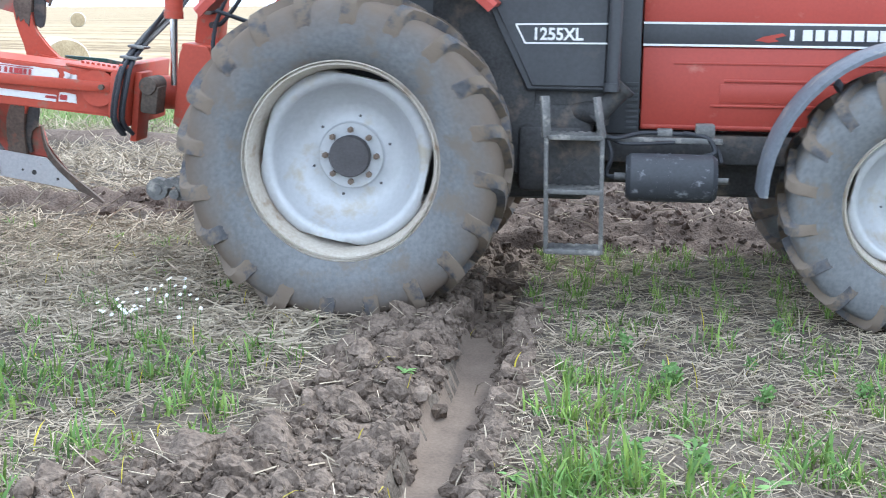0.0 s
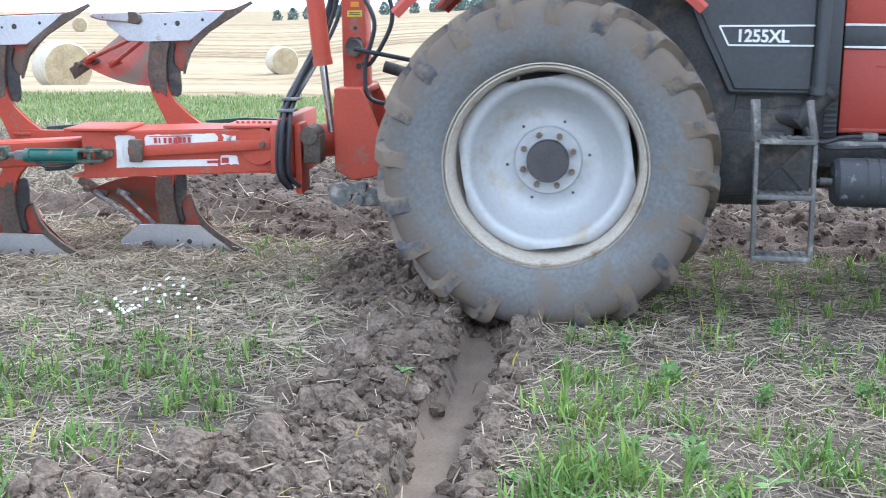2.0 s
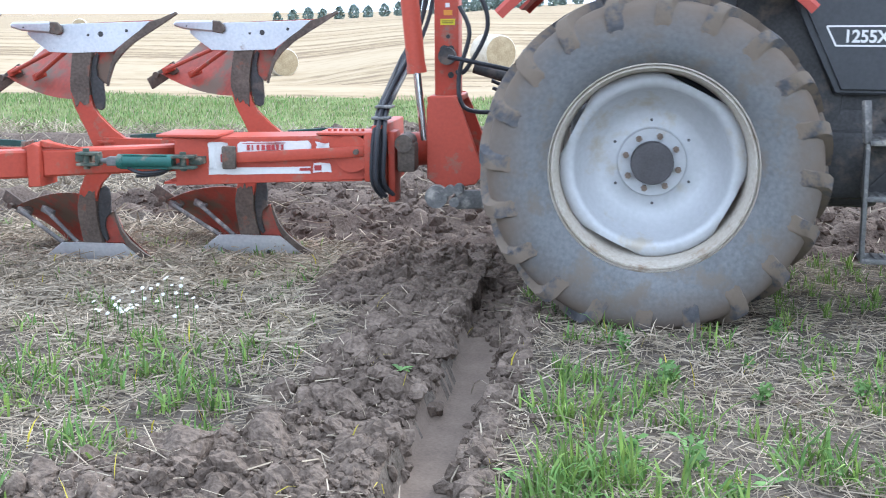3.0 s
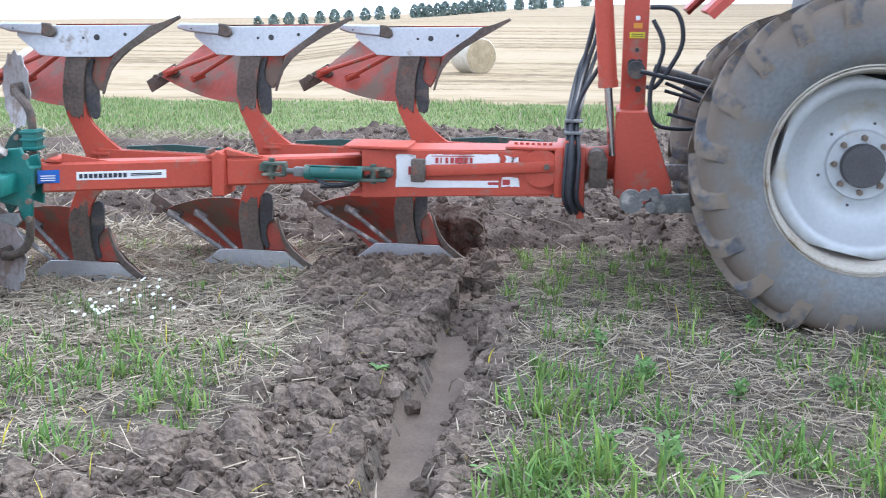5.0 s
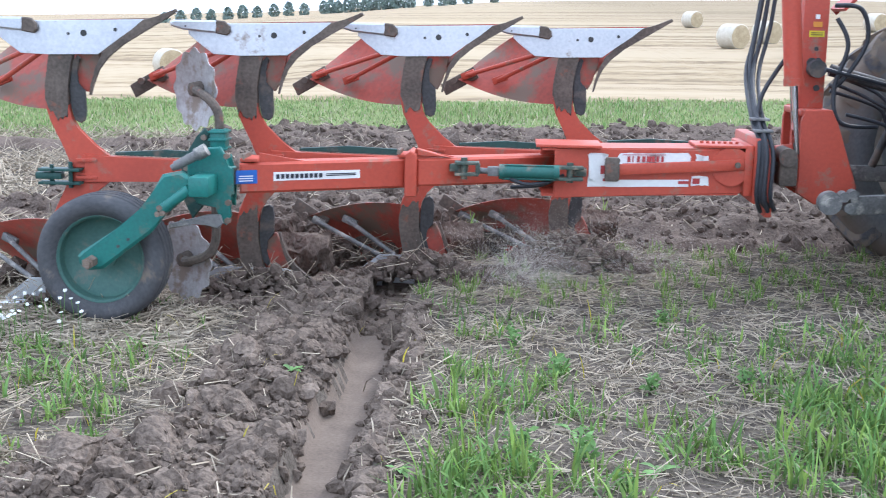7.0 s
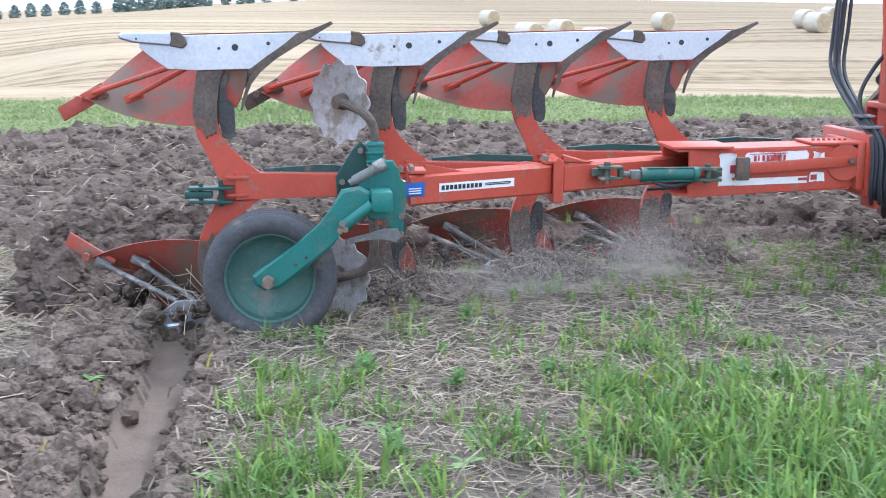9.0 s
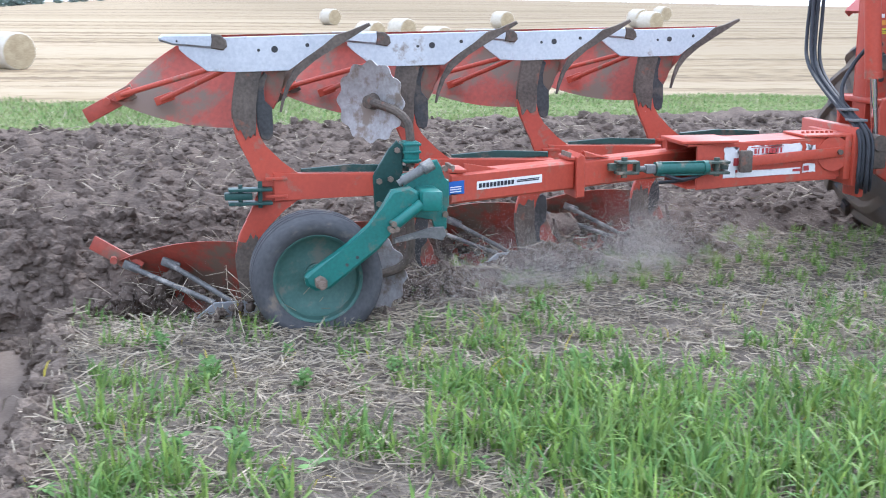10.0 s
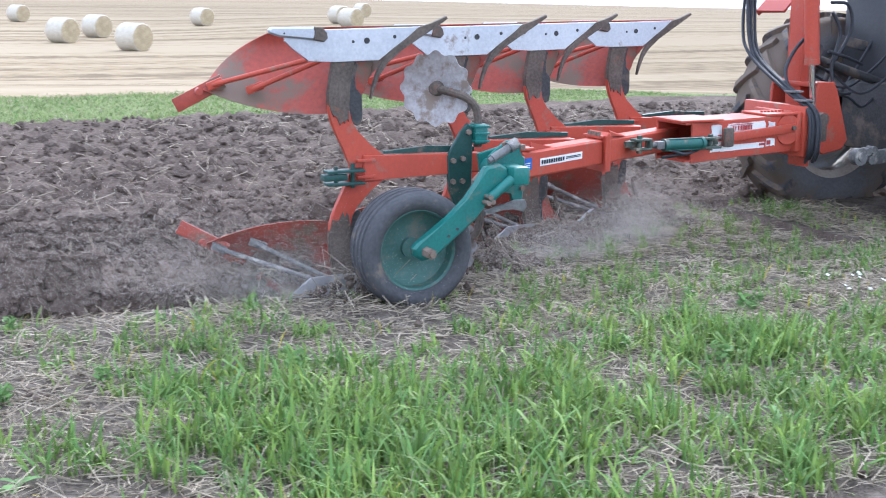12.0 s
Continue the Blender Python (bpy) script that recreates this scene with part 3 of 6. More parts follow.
    for k, w in enumerate((0.022, 0.05, 0.045, 0.045, 0.05, 0.05, 0.055, 0.045, 0.022, 0.055, 0.05)):
        x = 4.04 + 0.066 * k
        box(bm, (x, -0.4225, 1.436), (x + w, -0.4178, 1.494), 0)
    pieces("lettering_bar", bm, WHITE, t)
    bm = bmesh.new()
    plate(bm, [(3.86, 1.435), (3.90, 1.455), (4.0, 1.475), (4.02, 1.462), (3.96, 1.446), (3.985, 1.432), (3.93, 1.424)], -0.4215, 0.0045, 0)
    part("stripe_mark", bm, BODY_RED, t, "worn red mark on the black stripe")
    # radiator air panel and hoses between cab and bonnet
    bm = bmesh.new()
    box(bm, (3.08, -0.42, 0.92), (3.262, 0.42, 1.80), 0.01)
    for k in range(9):
        box(bm, (3.19, -0.435, 0.95 + 0.03 * k), (3.255, -0.418, 0.962 + 0.03 * k), 0)
    part("bulkhead", bm, BLACK, t)
    # cab
    prof = [(2.66, 1.165), (3.10, 1.165), (3.125, 1.20), (3.14, 1.80), (2.40, 1.80), (2.44, 1.62), (2.53, 1.45)]
    bm = bmesh.new()
    plate(bm, prof, -0.655, 1.31, 0.012)
    part("cab_base", bm, BLACK, t, "black lower cab panels")
    bm = bmesh.new()
    inner = [(2.69, 1.19), (3.075, 1.19), (3.085, 1.78), (2.44, 1.78), (2.48, 1.62), (2.565, 1.46)]
    plate(bm, inner, -0.668, 0.014, 0.006)
    part("door_panel", bm, BLACK, t)
    bm = bmesh.new()
    rod(bm, (3.115, -0.69, 1.19), (3.125, -0.69, 1.85), 0.035, seg=18)
    rod(bm, (3.11, -0.69, 1.17), (3.11, -0.69, 1.215), 0.042, seg=18)
    part("cab_post", bm, BLACK, t, "upright black pipe beside the door")
    bm = bmesh.new()
    for (x0, z0), (x1, z1) in (((2.60, 1.512), (3.08, 1.520)), ((2.65, 1.415), (3.08, 1.418)), ((2.60, 1.512), (2.65, 1.415))):
        beam(bm, (x0, -0.671, z0), (x1, -0.671, z1), 0.004, 0.009, 0)
    pieces("door_stripe", bm, WHITE, t)
    # model number on the door
    cu = bpy.data.curves.new("number", "FONT")
    cu.body, cu.size, cu.extrude, cu.offset = "1255XL", 0.088, 0.002, 0.0025
    tmp = new("tmp", cu)
    me = bpy.data.meshes.new_from_object(tmp)
    bpy.data.objects.remove(tmp)
    me.materials.append(WHITE)
    num = new("number", me)
    num.parent = t
    num.matrix_basis = pose(2.685, -0.672, 1.434, 90, 0, 0) @ Matrix.Diagonal((0.95, 1, 1, 1))
    # unseen cab above the sill, added for completeness and shadow: posts, glass and roof
    bm = bmesh.new()
    for x, y in ((2.42, -0.62), (2.42, 0.62), (1.75, -0.66), (1.75, 0.66), (3.10, -0.58), (3.10, 0.58)):
        beam(bm, (x, y, 1.7), (x, y * 0.96, 2.62), 0.06, 0.06)
    pieces("cab_frame", bm, BLACK, t)
    bm = bmesh.new()
    box(bm, (1.62, -0.72, 2.60), (3.2, 0.72, 2.78), 0.05)
    part("roof", bm, BODY_RED, t)
    for y in (-0.62, 0.62):
        bm = bmesh.new()
        box(bm, (1.78, y - 0.004, 1.82), (3.08, y + 0.004, 2.58), 0)
        part("window", bm, GLASS, t)
    bm = bmesh.new()
    box(bm, (1.55, -0.60, 1.05), (2.45, 0.60, 1.80), 0.06)
    part("cab_rear", bm, BLACK, t)
    bm = bmesh.new()
    plate(bm, [(2.15, 1.02), (2.70, 1.02), (2.72, 1.25), (2.60, 1.50), (2.50, 1.80), (2.15, 1.80)], -0.62, 0.05, 0.008)
    box(bm, (2.5, -0.60, 0.98), (3.10, -0.30, 1.17), 0.01)
    part("wheel_arch", bm, GRIME, t, "dark inner wheel arch")
    # mudguards over the rear wheels
    for s in (-1, 1):
        bm = bmesh.new()
        rings = []
        for k in range(25):
            a = radians(46 + 91 * k / 24)
            ring = []
            for r, y in ((1.12, 0.60), (1.12, 0.93), (1.10, 0.95), (1.06, 0.95), (1.06, 0.935), (1.09, 0.92), (1.10, 0.60)):
                ring.append(bm.verts.new((1.745 + r * math.cos(a), s * y, 0.815 + r * math.sin(a))))
            rings.append(ring)
        for p, q in zip(rings, rings[1:]):
            for i in range(7):
                bm.faces.new((p[i], p[(i + 1) % 7], q[(i + 1) % 7], q[i]))
        bm.faces.new(rings[0])
        bm.faces.new(rings[-1])
        part("rear_mudguard", bm, BODY_RED, t, "faded red mudguard")
    # front mudguards
    for s in (-1, 1):
        bm = bmesh.new()
        rings = []
        for k in range(21):
            a = radians(20 + 160 * k / 20)
            ring = [bm.verts.new((4.66 + r * math.cos(a), s * y, 0.68 + r * math.sin(a))) for r, y in ((0.775, 0.68), (0.79, 0.72), (0.795, 1.0), (0.775, 1.03), (0.755, 1.03), (0.775, 0.99), (0.77, 0.73), (0.76, 0.69))]
            rings.append(ring)
        for p, q in zip(rings, rings[1:]):
            for i in range(8):
                bm.faces.new((p[i], p[(i + 1) % 8], q[(i + 1) % 8], q[i]))
        bm.faces.new(rings[0])
        bm.faces.new(rings[-1])
        beam(bm, (4.25, s * 0.70, 1.24), (4.45, s * 0.42, 1.0), 0.03, 0.05)
        part("front_mudguard", bm, FENDER, t, "scuffed grey plastic mudguard")
    # steps
    bm = bmesh.new()
    y = -0.95
    for pts in (((2.775, y + 0.02, 1.16), (2.79, y, 0.95), (2.80, y, 0.35)), ((3.04, y + 0.02, 1.16), (3.075, y, 0.95), (3.085, y, 0.35))):
        for a, b in zip(pts, pts[1:]):
            beam(bm, a, b, 0.05, 0.022, 0.004)
    pieces("step_upright", bm, STEPMETAL, t)
    for z in (0.36, 0.675, 0.955):
        bm = bmesh.new()
        box(bm, (2.80, y - 0.03, z - 0.014), (3.08, y + 0.14, z + 0.012), 0.004)
        step = part("step", bm, STEPMETAL, t, "scuffed ribbed metal tread")
        bm = bmesh.new()
        for k in range(6):
            box(bm, (2.815 + 0.045 * k, y - 0.02, z + 0.0125), (2.84 + 0.045 * k, y + 0.13, z + 0.017), 0.002)
        pieces("tread_rib", bm, STEPMETAL, step)
    bm = bmesh.new()
    box(bm, (2.80, y + 0.14, 0.68), (3.08, y + 0.16, 0.96), 0.004)
    beam(bm, (2.83, y + 0.137, 0.70), (3.05, y + 0.137, 0.93), 0.012, 0.012, 0)
    beam(bm, (3.05, y + 0.137, 0.70), (2.83, y + 0.137, 0.93), 0.012, 0.012, 0)
    part("step_guard", bm, GRIME, t)
    # air tank with straps
    bm = bmesh.new()
    for x0, x1, r0, r1 in ((3.20, 3.225, 0.105, 0.126), (3.225, 3.645, 0.126, 0.126), (3.645, 3.67, 0.126, 0.105)):
        rod(bm, (x0, -0.75, 0.73), (x1, -0.75, 0.73), r0, r1, 32)
    tank = part("air_tank", bm, TANK, t, "worn black air tank")
    bm = bmesh.new()
    for x in (3.36, 3.42):
        rod(bm, (x, -0.75, 0.73), (x + 0.012, -0.75, 0.73), 0.130, seg=32)
    pieces("strap", bm, TANK, tank)
    bm = bmesh.new()
    rod(bm, (3.665, -0.75, 0.72), (3.73, -0.75, 0.72), 0.018)
    rod(bm, (3.14, -0.75, 0.73), (3.2, -0.75, 0.73), 0.022)
    pieces("fitting", bm, STEPMETAL, tank)
    # exhaust elbow, battery tray and pipes
    bm = bmesh.new()
    rod(bm, (3.02, -0.62, 1.02), (3.17, -0.62, 1.18), 0.052, seg=20)
    rod(bm, (3.165, -0.62, 1.172), (3.185, -0.62, 1.195), 0.060, seg=20)
    rod(bm, (2.9, -0.55, 1.05), (3.05, -0.62, 1.05), 0.06, seg=20)
    part("intake_pipe", bm, GRIME, t)
    bm = bmesh.new()
    tube(bm, [(3.04, -0.70, 0.95), (3.14, -0.74, 0.93), (3.3, -0.62, 0.95), (3.6, -0.6, 0.94)], 0.012)
    tube(bm, [(3.06, -0.70, 1.0), (3.12, -0.74, 0.85), (3.10, -0.74, 0.74), (3.16, -0.75, 0.73)], 0.012)
    tube(bm, [(3.5, -0.6, 0.95), (3.62, -0.65, 0.93), (3.66, -0.68, 0.86), (3.6, -0.7, 0.84)], 0.014)
    tube(bm, [(3.55, -0.58, 0.94), (3.66, -0.62, 0.90), (3.70, -0.66, 0.80)], 0.012)
    tube(bm, [(3.12, -0.7, 0.92), (3.2, -0.72, 0.90), (3.45, -0.7, 0.91)], 0.010)
    pieces("pipe", bm, HOSE, t)
    bm = bmesh.new()
    box(bm, (3.36, -0.62, 0.93), (3.44, -0.55, 0.97), 0.006)
    box(bm, (3.56, -0.64, 0.93), (3.66, -0.54, 1.0), 0.01)
    beam(bm, (3.1, -0.65, 0.915), (3.7, -0.65, 0.915), 0.03, 0.03, 0.004)
    pieces("bracket", bm, STEPMETAL, t)
    # rear: lower links, top link and drawbar parts
    for s in (-1, 1):
        bm = bmesh.new()
        y = s * 0.50
        beam(bm, (0.70, s * 0.66, 0.56), (1.45, y, 0.58), 0.045, 0.10, 0.008)
        rod(bm, (0.60, s * 0.66 - 0.03, 0.575), (0.60, s * 0.66 + 0.03, 0.575), 0.062, seg=24)
        rod(bm, (0.60, s * 0.66 - 0.04, 0.575), (0.60, s * 0.66 + 0.04, 0.575), 0.03, seg=16)
        for dx, dz in ((0.67, 0.61), (0.72, 0.62), (0.70, 0.55)):
            rod(bm, (dx, s * 0.66 - 0.035, dz), (dx, s * 0.66 + 0.035, dz), 0.028, seg=14)
        part("lower_link", bm, STEPMETAL, t, "greasy steel lower link arm")
    bm = bmesh.new()
    rod(bm, (0.72, 0.0, 1.24), (1.4, 0.0, 1.05), 0.035, seg=16)
    part("top_link", bm, GRIME, t)
    bm = bmesh.new()
    for y0, z0, sag, xe, ye in ((-0.22, 1.42, 0.45, 1.02, 0.10), (0.05, 1.30, 0.30, 0.95, 0.22), (0.26, 1.36, 0.52, 1.10, 0.30), (-0.05, 1.12, 0.25, 1.0, -0.1)):
        tube(bm, [(1.56, y0, z0), (1.40, y0 + 0.02, z0 - 0.5 * sag), (1.18, (y0 + ye) / 2, z0 - sag), (xe, ye, z0 - 0.7 * sag), (0.80, ye, z0 - 0.5 * sag)], 0.011)
    pieces("hose", bm, HOSE, t)
    bm = bmesh.new()
    for s in (-1, 1):
        rod(bm, (1.40, s * 0.42, 1.35), (1.15, s * 0.55, 0.62), 0.025, seg=14)
        beam(bm, (1.6, s * 0.3, 1.3), (1.36, s * 0.42, 1.36), 0.05, 0.08)
    pieces("lift_arm", bm, GRIME, t)
    return t


TRACTOR = tractor()


# ---- plough ----
PY = 6.93           # line of the plough's front decal
HOLES = ((-0.638, 0.83), (-1.54, 0.455), (-2.407, -0.055), (-3.311, -0.49))   # each pair of bodies: x and y of its upper bolt hole
ZC = 0.70           # height of the frame's axis
UPPER_DISC, LOWER_DISC = (-2.783, -0.27, 1.113), (-2.82, -0.42, 0.22)


def mouldboard(bm, sg):
    """A twisted board from the cutting edge to the tail, with thickness. sg: 1 upper body, -1 lower body."""
    n, m = 14, 10
    A, B, C, D = Vector((0.42, 0.02, 0.785)), Vector((-0.38, 0.33, 0.758)), Vector((-0.81, 0.37, 0.425)), Vector((-0.07, 0.05, 0.315))
    grid = []
    for i in range(n + 1):
        u = i / n
        row = []
        for j in range(m + 1):
            v = j / m
            lead = A.lerp(D, u) + Vector((-0.085, 0, 0.075)) * 4 * u * (1 - u) * 0.55
            back_edge = B.lerp(C, u) + Vector((0.0, 0.05, 0.02)) * 4 * u * (1 - u)
            top = A.lerp(B, v)
            low = D.lerp(C, v) + Vector((0, 0.0, -0.06)) * 4 * v * (1 - v)
            p = lead * (1 - v) + back_edge * v + top * (1 - u) + low * u
            p -= A * (1 - u) * (1 - v) + B * (1 - u) * v + D * u * (1 - v) + C * u * v
            p.y += 0.09 * math.sin(math.pi * u) * (0.3 + v)
            row.append(p)
        grid.append(row)
    th = 0.010
    front = [[bm.verts.new((p.x, p.y, sg * p.z)) for p in row] for row in grid]
    back = [[bm.verts.new((p.x - 0.004, p.y + th, sg * (p.z))) for p in row] for row in grid]
    for g in (front, back):
        for i in range(n):
            for j in range(m):
                bm.faces.new((g[i][j], g[i + 1][j], g[i + 1][j + 1], g[i][j + 1]))
    for i in range(n):
        bm.faces.new((front[i][0], front[i + 1][0], back[i + 1][0], back[i][0]))
        bm.faces.new((front[i][m], front[i + 1][m], back[i + 1][m], back[i][m]))
    for j in range(m):
        bm.faces.new((front[0][j], front[0][j + 1], back[0][j + 1], back[0][j]))
        bm.faces.new((front[n][j], front[n][j + 1], back[n][j + 1], back[n][j]))


def arc_band(outer, inner):
    return outer + inner[::-1]


def body(plough, hx, hy, tail):
    """A leg with an upper and a lower body: landside, share point, shin, board, stays and tail strip."""
    for sg in (1, -1):
        def place(pts):
            return [(hx + x, ZC + sg * z) for x, z in pts]
        # leg
        out = [(0.16, 0.0), (0.15, 0.045), (0.10, 0.075), (0.03, 0.12), (-0.055, 0.205), (-0.09, 0.265), (-0.10, 0.34), (-0.10, 0.42), (-0.087, 0.51), (-0.065, 0.60), (-0.06, 0.625)]
        inn = [(-0.09, 0.0), (-0.10, 0.05), (-0.135, 0.12), (-0.165, 0.18), (-0.20, 0.25), (-0.212, 0.30), (-0.218, 0.36), (-0.216, 0.42), (-0.203, 0.51), (-0.187, 0.60), (-0.183, 0.625)]
        bm = bmesh.new()
        plate(bm, place(arc_band(out, inn)), hy + 0.015, 0.035, 0.006)
        leg = part("leg", bm, RED, plough, "curved red leg with bare muddy steel")
        # worn muddy half of the leg
        rag = random.Random(int(100 * hx) + sg)
        bottom = [(-0.215 + 0.0125 * k, 0.29 + rag.uniform(-0.03, 0.03) - 0.004 * k) for k in range(1, 10)]
        bm = bmesh.new()
        plate(bm, place([(x + 0.002, z) for x, z in out[6:]] + [(-0.052, 0.645), (-0.075, 0.655), (-0.09, 0.632), (-0.145, 0.634), (-0.16, 0.658), (-0.187, 0.65)] + [(x - 0.002, z) for x, z in inn[6:][::-1]] + bottom), hy + 0.009, 0.044, 0.003)
        part("leg_guard", bm, RUST, leg, "bare muddy steel end of the leg")
        # landside and share: bright scoured steel
        bm = bmesh.new()
        plate(bm, place([(-0.47, 0.755), (-0.47, 0.70), (-0.43, 0.665), (-0.335, 0.592), (-0.19, 0.588), (0.07, 0.592), (0.10, 0.615), (0.16, 0.66), (0.235, 0.71), (0.30, 0.752), (0.33, 0.775)]), hy, 0.016, 0.003)
        share = part("landside", bm, STEEL, plough, "bright scoured steel landside plate")
        bm = bmesh.new()
        plate(bm, place([(-0.55, 0.775), (-0.568, 0.76), (-0.565, 0.742), (-0.50, 0.722), (-0.315, 0.706), (-0.295, 0.742), (-0.31, 0.776)]), hy - 0.026, 0.026, 0.010)
        part("heel_plate", bm, STEEL, share, "rounded bright heel bar")
        bm = bmesh.new()
        plate(bm, place([(-0.312, 0.776), (-0.315, 0.706), (-0.255, 0.695), (-0.235, 0.715), (-0.24, 0.745), (-0.265, 0.772)]), hy - 0.03, 0.03, 0.006)
        part("heel_block", bm, RUST, share, "dark muddy block behind the heel bar")
        bm = bmesh.new()
        for x, z, r in ((0.0, 0.70, 0.017), (-0.08, 0.695, 0.008), (0.165, 0.72, 0.010), (-0.48, 0.742, 0.005)):
            rod(bm, (hx + x, hy - 0.002 - (0.026 if x < -0.4 else 0), ZC + sg * z), (hx + x, hy + 0.012, ZC + sg * z), r, seg=14)
        pieces("bolt_hole", bm, GRIME, share, "dark bolt holes")
        edge_out = [(0.49, 0.818), (0.40, 0.762), (0.30, 0.703), (0.205, 0.645), (0.12, 0.578), (0.072, 0.515), (0.045, 0.44), (0.03, 0.385)]
        edge_in = [(0.48, 0.832), (0.385, 0.792), (0.31, 0.772), (0.245, 0.718), (0.165, 0.662), (0.095, 0.60), (0.055, 0.525), (0.03, 0.44), (0.02, 0.385)]
        bm = bmesh.new()
        plate(bm, place(arc_band(edge_out, edge_in)), hy - 0.006, 0.026, 0.003)
        part("point", bm, RUST, share, "worn dark share point and cutting edge")
        # mouldboard
        bm = bmesh.new()
        mouldboard(bm, sg)
        bmesh.ops.translate(bm, verts=bm.verts, vec=(hx, hy, ZC))
        mb = part("mouldboard", bm, MB_RED, plough, "curved red mouldboard")
        bm = bmesh.new()
        for (x0, z0, y0), (x1, z1, y1) in (((-0.33, 0.60, 0.03), (-0.76, 0.455, 0.35)), ((-0.24, 0.60, 0.04), (-0.56, 0.43, 0.28))):
            rod(bm, (hx + x0, hy + y0, ZC + sg * z0), (hx + x1, hy + y1, ZC + sg * z1), 0.014, seg=10)
        beam(bm, (hx - 0.50, hy + 0.27, ZC + sg * 0.455), (hx - 0.59, hy + 0.30, ZC + sg * 0.42), 0.03, 0.045, 0.006)
        beam(bm, (hx - 0.71, hy + 0.345, ZC + sg * 0.475), (hx - 0.79, hy + 0.365, ZC + sg * 0.44), 0.03, 0.045, 0.006)
        pieces("stay", bm, RED if sg > 0 else STEPMETAL, mb)
        bm = bmesh.new()
        beam(bm, (hx - 0.70, hy + 0.365, ZC + sg * 0.475), (hx - (0.95 if tail else 0.91), hy + (0.45 if tail else 0.42), ZC + sg * (0.335 if tail else 0.355)), 0.016, 0.08, 0.004)
        rod(bm, (hx - 0.84, hy + 0.34, ZC + sg * 0.42), (hx - 0.84, hy + 0.38, ZC + sg * 0.42), 0.02, seg=10)
        part("tail_strip", bm, MB_RED if tail else RUST, mb, "narrow tail strip")
        # skimmer arm behind the shin
        bm = bmesh.new()
        plate(bm, place([(-0.065, 0.60), (0.065, 0.60), (0.045, 0.52), (0.02, 0.44), (-0.005, 0.395), (-0.05, 0.41), (-0.085, 0.44), (-0.085, 0.52)]), hy + 0.06, 0.03, 0.005)
        part("frog", bm, MB_RED, leg)
        bm = bmesh.new()
        plate(bm, place([(-0.08, 0.55), (-0.05, 0.585), (-0.035, 0.57), (-0.06, 0.50), (-0.055, 0.44), (-0.015, 0.405), (-0.01, 0.30), (-0.018, 0.25), (-0.04, 0.235), (-0.075, 0.25), (-0.09, 0.32), (-0.098, 0.42)]), hy + 0.035, 0.02, 0.004)
        part("shin", bm, GRIME, leg, "dark muddy shin plate")
    # arm from the leg's root to the main beam
    bm = bmesh.new()
    plate(bm, [(hx - 0.02, ZC - 0.075), (hx + 0.15, ZC - 0.065), (hx + 0.72, ZC - 0.055), (hx + 0.72, ZC + 0.055), (hx + 0.15, ZC + 0.065), (hx - 0.02, ZC + 0.075)], hy + 0.0, 0.07, 0.006)
    arm = part("body_arm", bm, RED, plough)
    bm = bmesh.new()
    plate(bm, [(hx + 0.13, ZC + 0.070), (hx + 0.70, ZC + 0.060), (hx + 0.70, ZC + 0.090), (hx + 0.40, ZC + 0.102), (hx + 0.13, ZC + 0.084)], hy + 0.055, 0.03, 0.003)
    part("guard_strip", bm, DKGREEN, arm)
    bm = bmesh.new()
    for dz in (-0.045, 0.045):
        box(bm, (hx - 0.06, hy - 0.01, ZC + dz - 0.008), (hx + 0.05, hy + 0.03, ZC + dz + 0.008), 0.002)
    pieces("rib", bm, RED, arm)


def decal(plough, pts, y0, shear, z0, z1, mat, lift, name, label=""):
    x0, x1 = pts
    bm = bmesh.new()
    v = [bm.verts.new((x, y0 + shear * x - lift, z)) for x, z in ((x0, z0), (x1, z0), (x1, z1), (x0, z1))]
    w = [bm.verts.new((x, y0 + shear * x - lift + 0.002, z)) for x, z in ((x0, z0), (x1, z0), (x1, z1), (x0, z1))]
    bm.faces.new(v)
    bm.faces.new(w[::-1])
    for i in range(4):
        bm.faces.new((v[i], w[i], w[(i + 1) % 4], v[(i + 1) % 4]))
    return part(name, bm, mat, plough, label, smooth=False)


def ragged(plough, x0, x1, y0, shear, z0, z1, mat, lift, name, label, seed, tear=0.02):
    """A peeling decal with a torn rim."""
    rng = random.Random(seed)
    out = []
    for a, b in (((x0, z0), (x1, z0)), ((x1, z0), (x1, z1)), ((x1, z1), (x0, z1)), ((x0, z1), (x0, z0))):
        L = math.hypot(b[0] - a[0], b[1] - a[1])
        n = max(3, int(L / 0.018))
        for k in range(n):
            t = k / n
            j = -abs(rng.gauss(0, tear)) * (0.35 if rng.random() < 0.7 else 1.0)
            cx, cz = (x0 + x1) / 2, (z0 + z1) / 2
            x, z = a[0] + (b[0] - a[0]) * t, a[1] + (b[1] - a[1]) * t
            d = math.hypot(cx - x, cz - z)
            out.append((x - (cx - x) / d * j, z - (cz - z) / d * j))
    bm = bmesh.new()
    front = [bm.verts.new((x, y0 + shear * x - lift, z)) for x, z in out]
    back = [bm.verts.new((x, y0 + shear * x - lift + 0.002, z)) for x, z in out]
    f = bm.faces.new(front)
    g = bm.faces.new(back[::-1])
    for i in range(len(out)):
        bm.faces.new((front[i], back[i], back[(i + 1) % len(out)], front[(i + 1) % len(out)]))
    bmesh.ops.triangulate(bm, faces=[f, g])
    return part(name, bm, mat, plough, label, smooth=False)


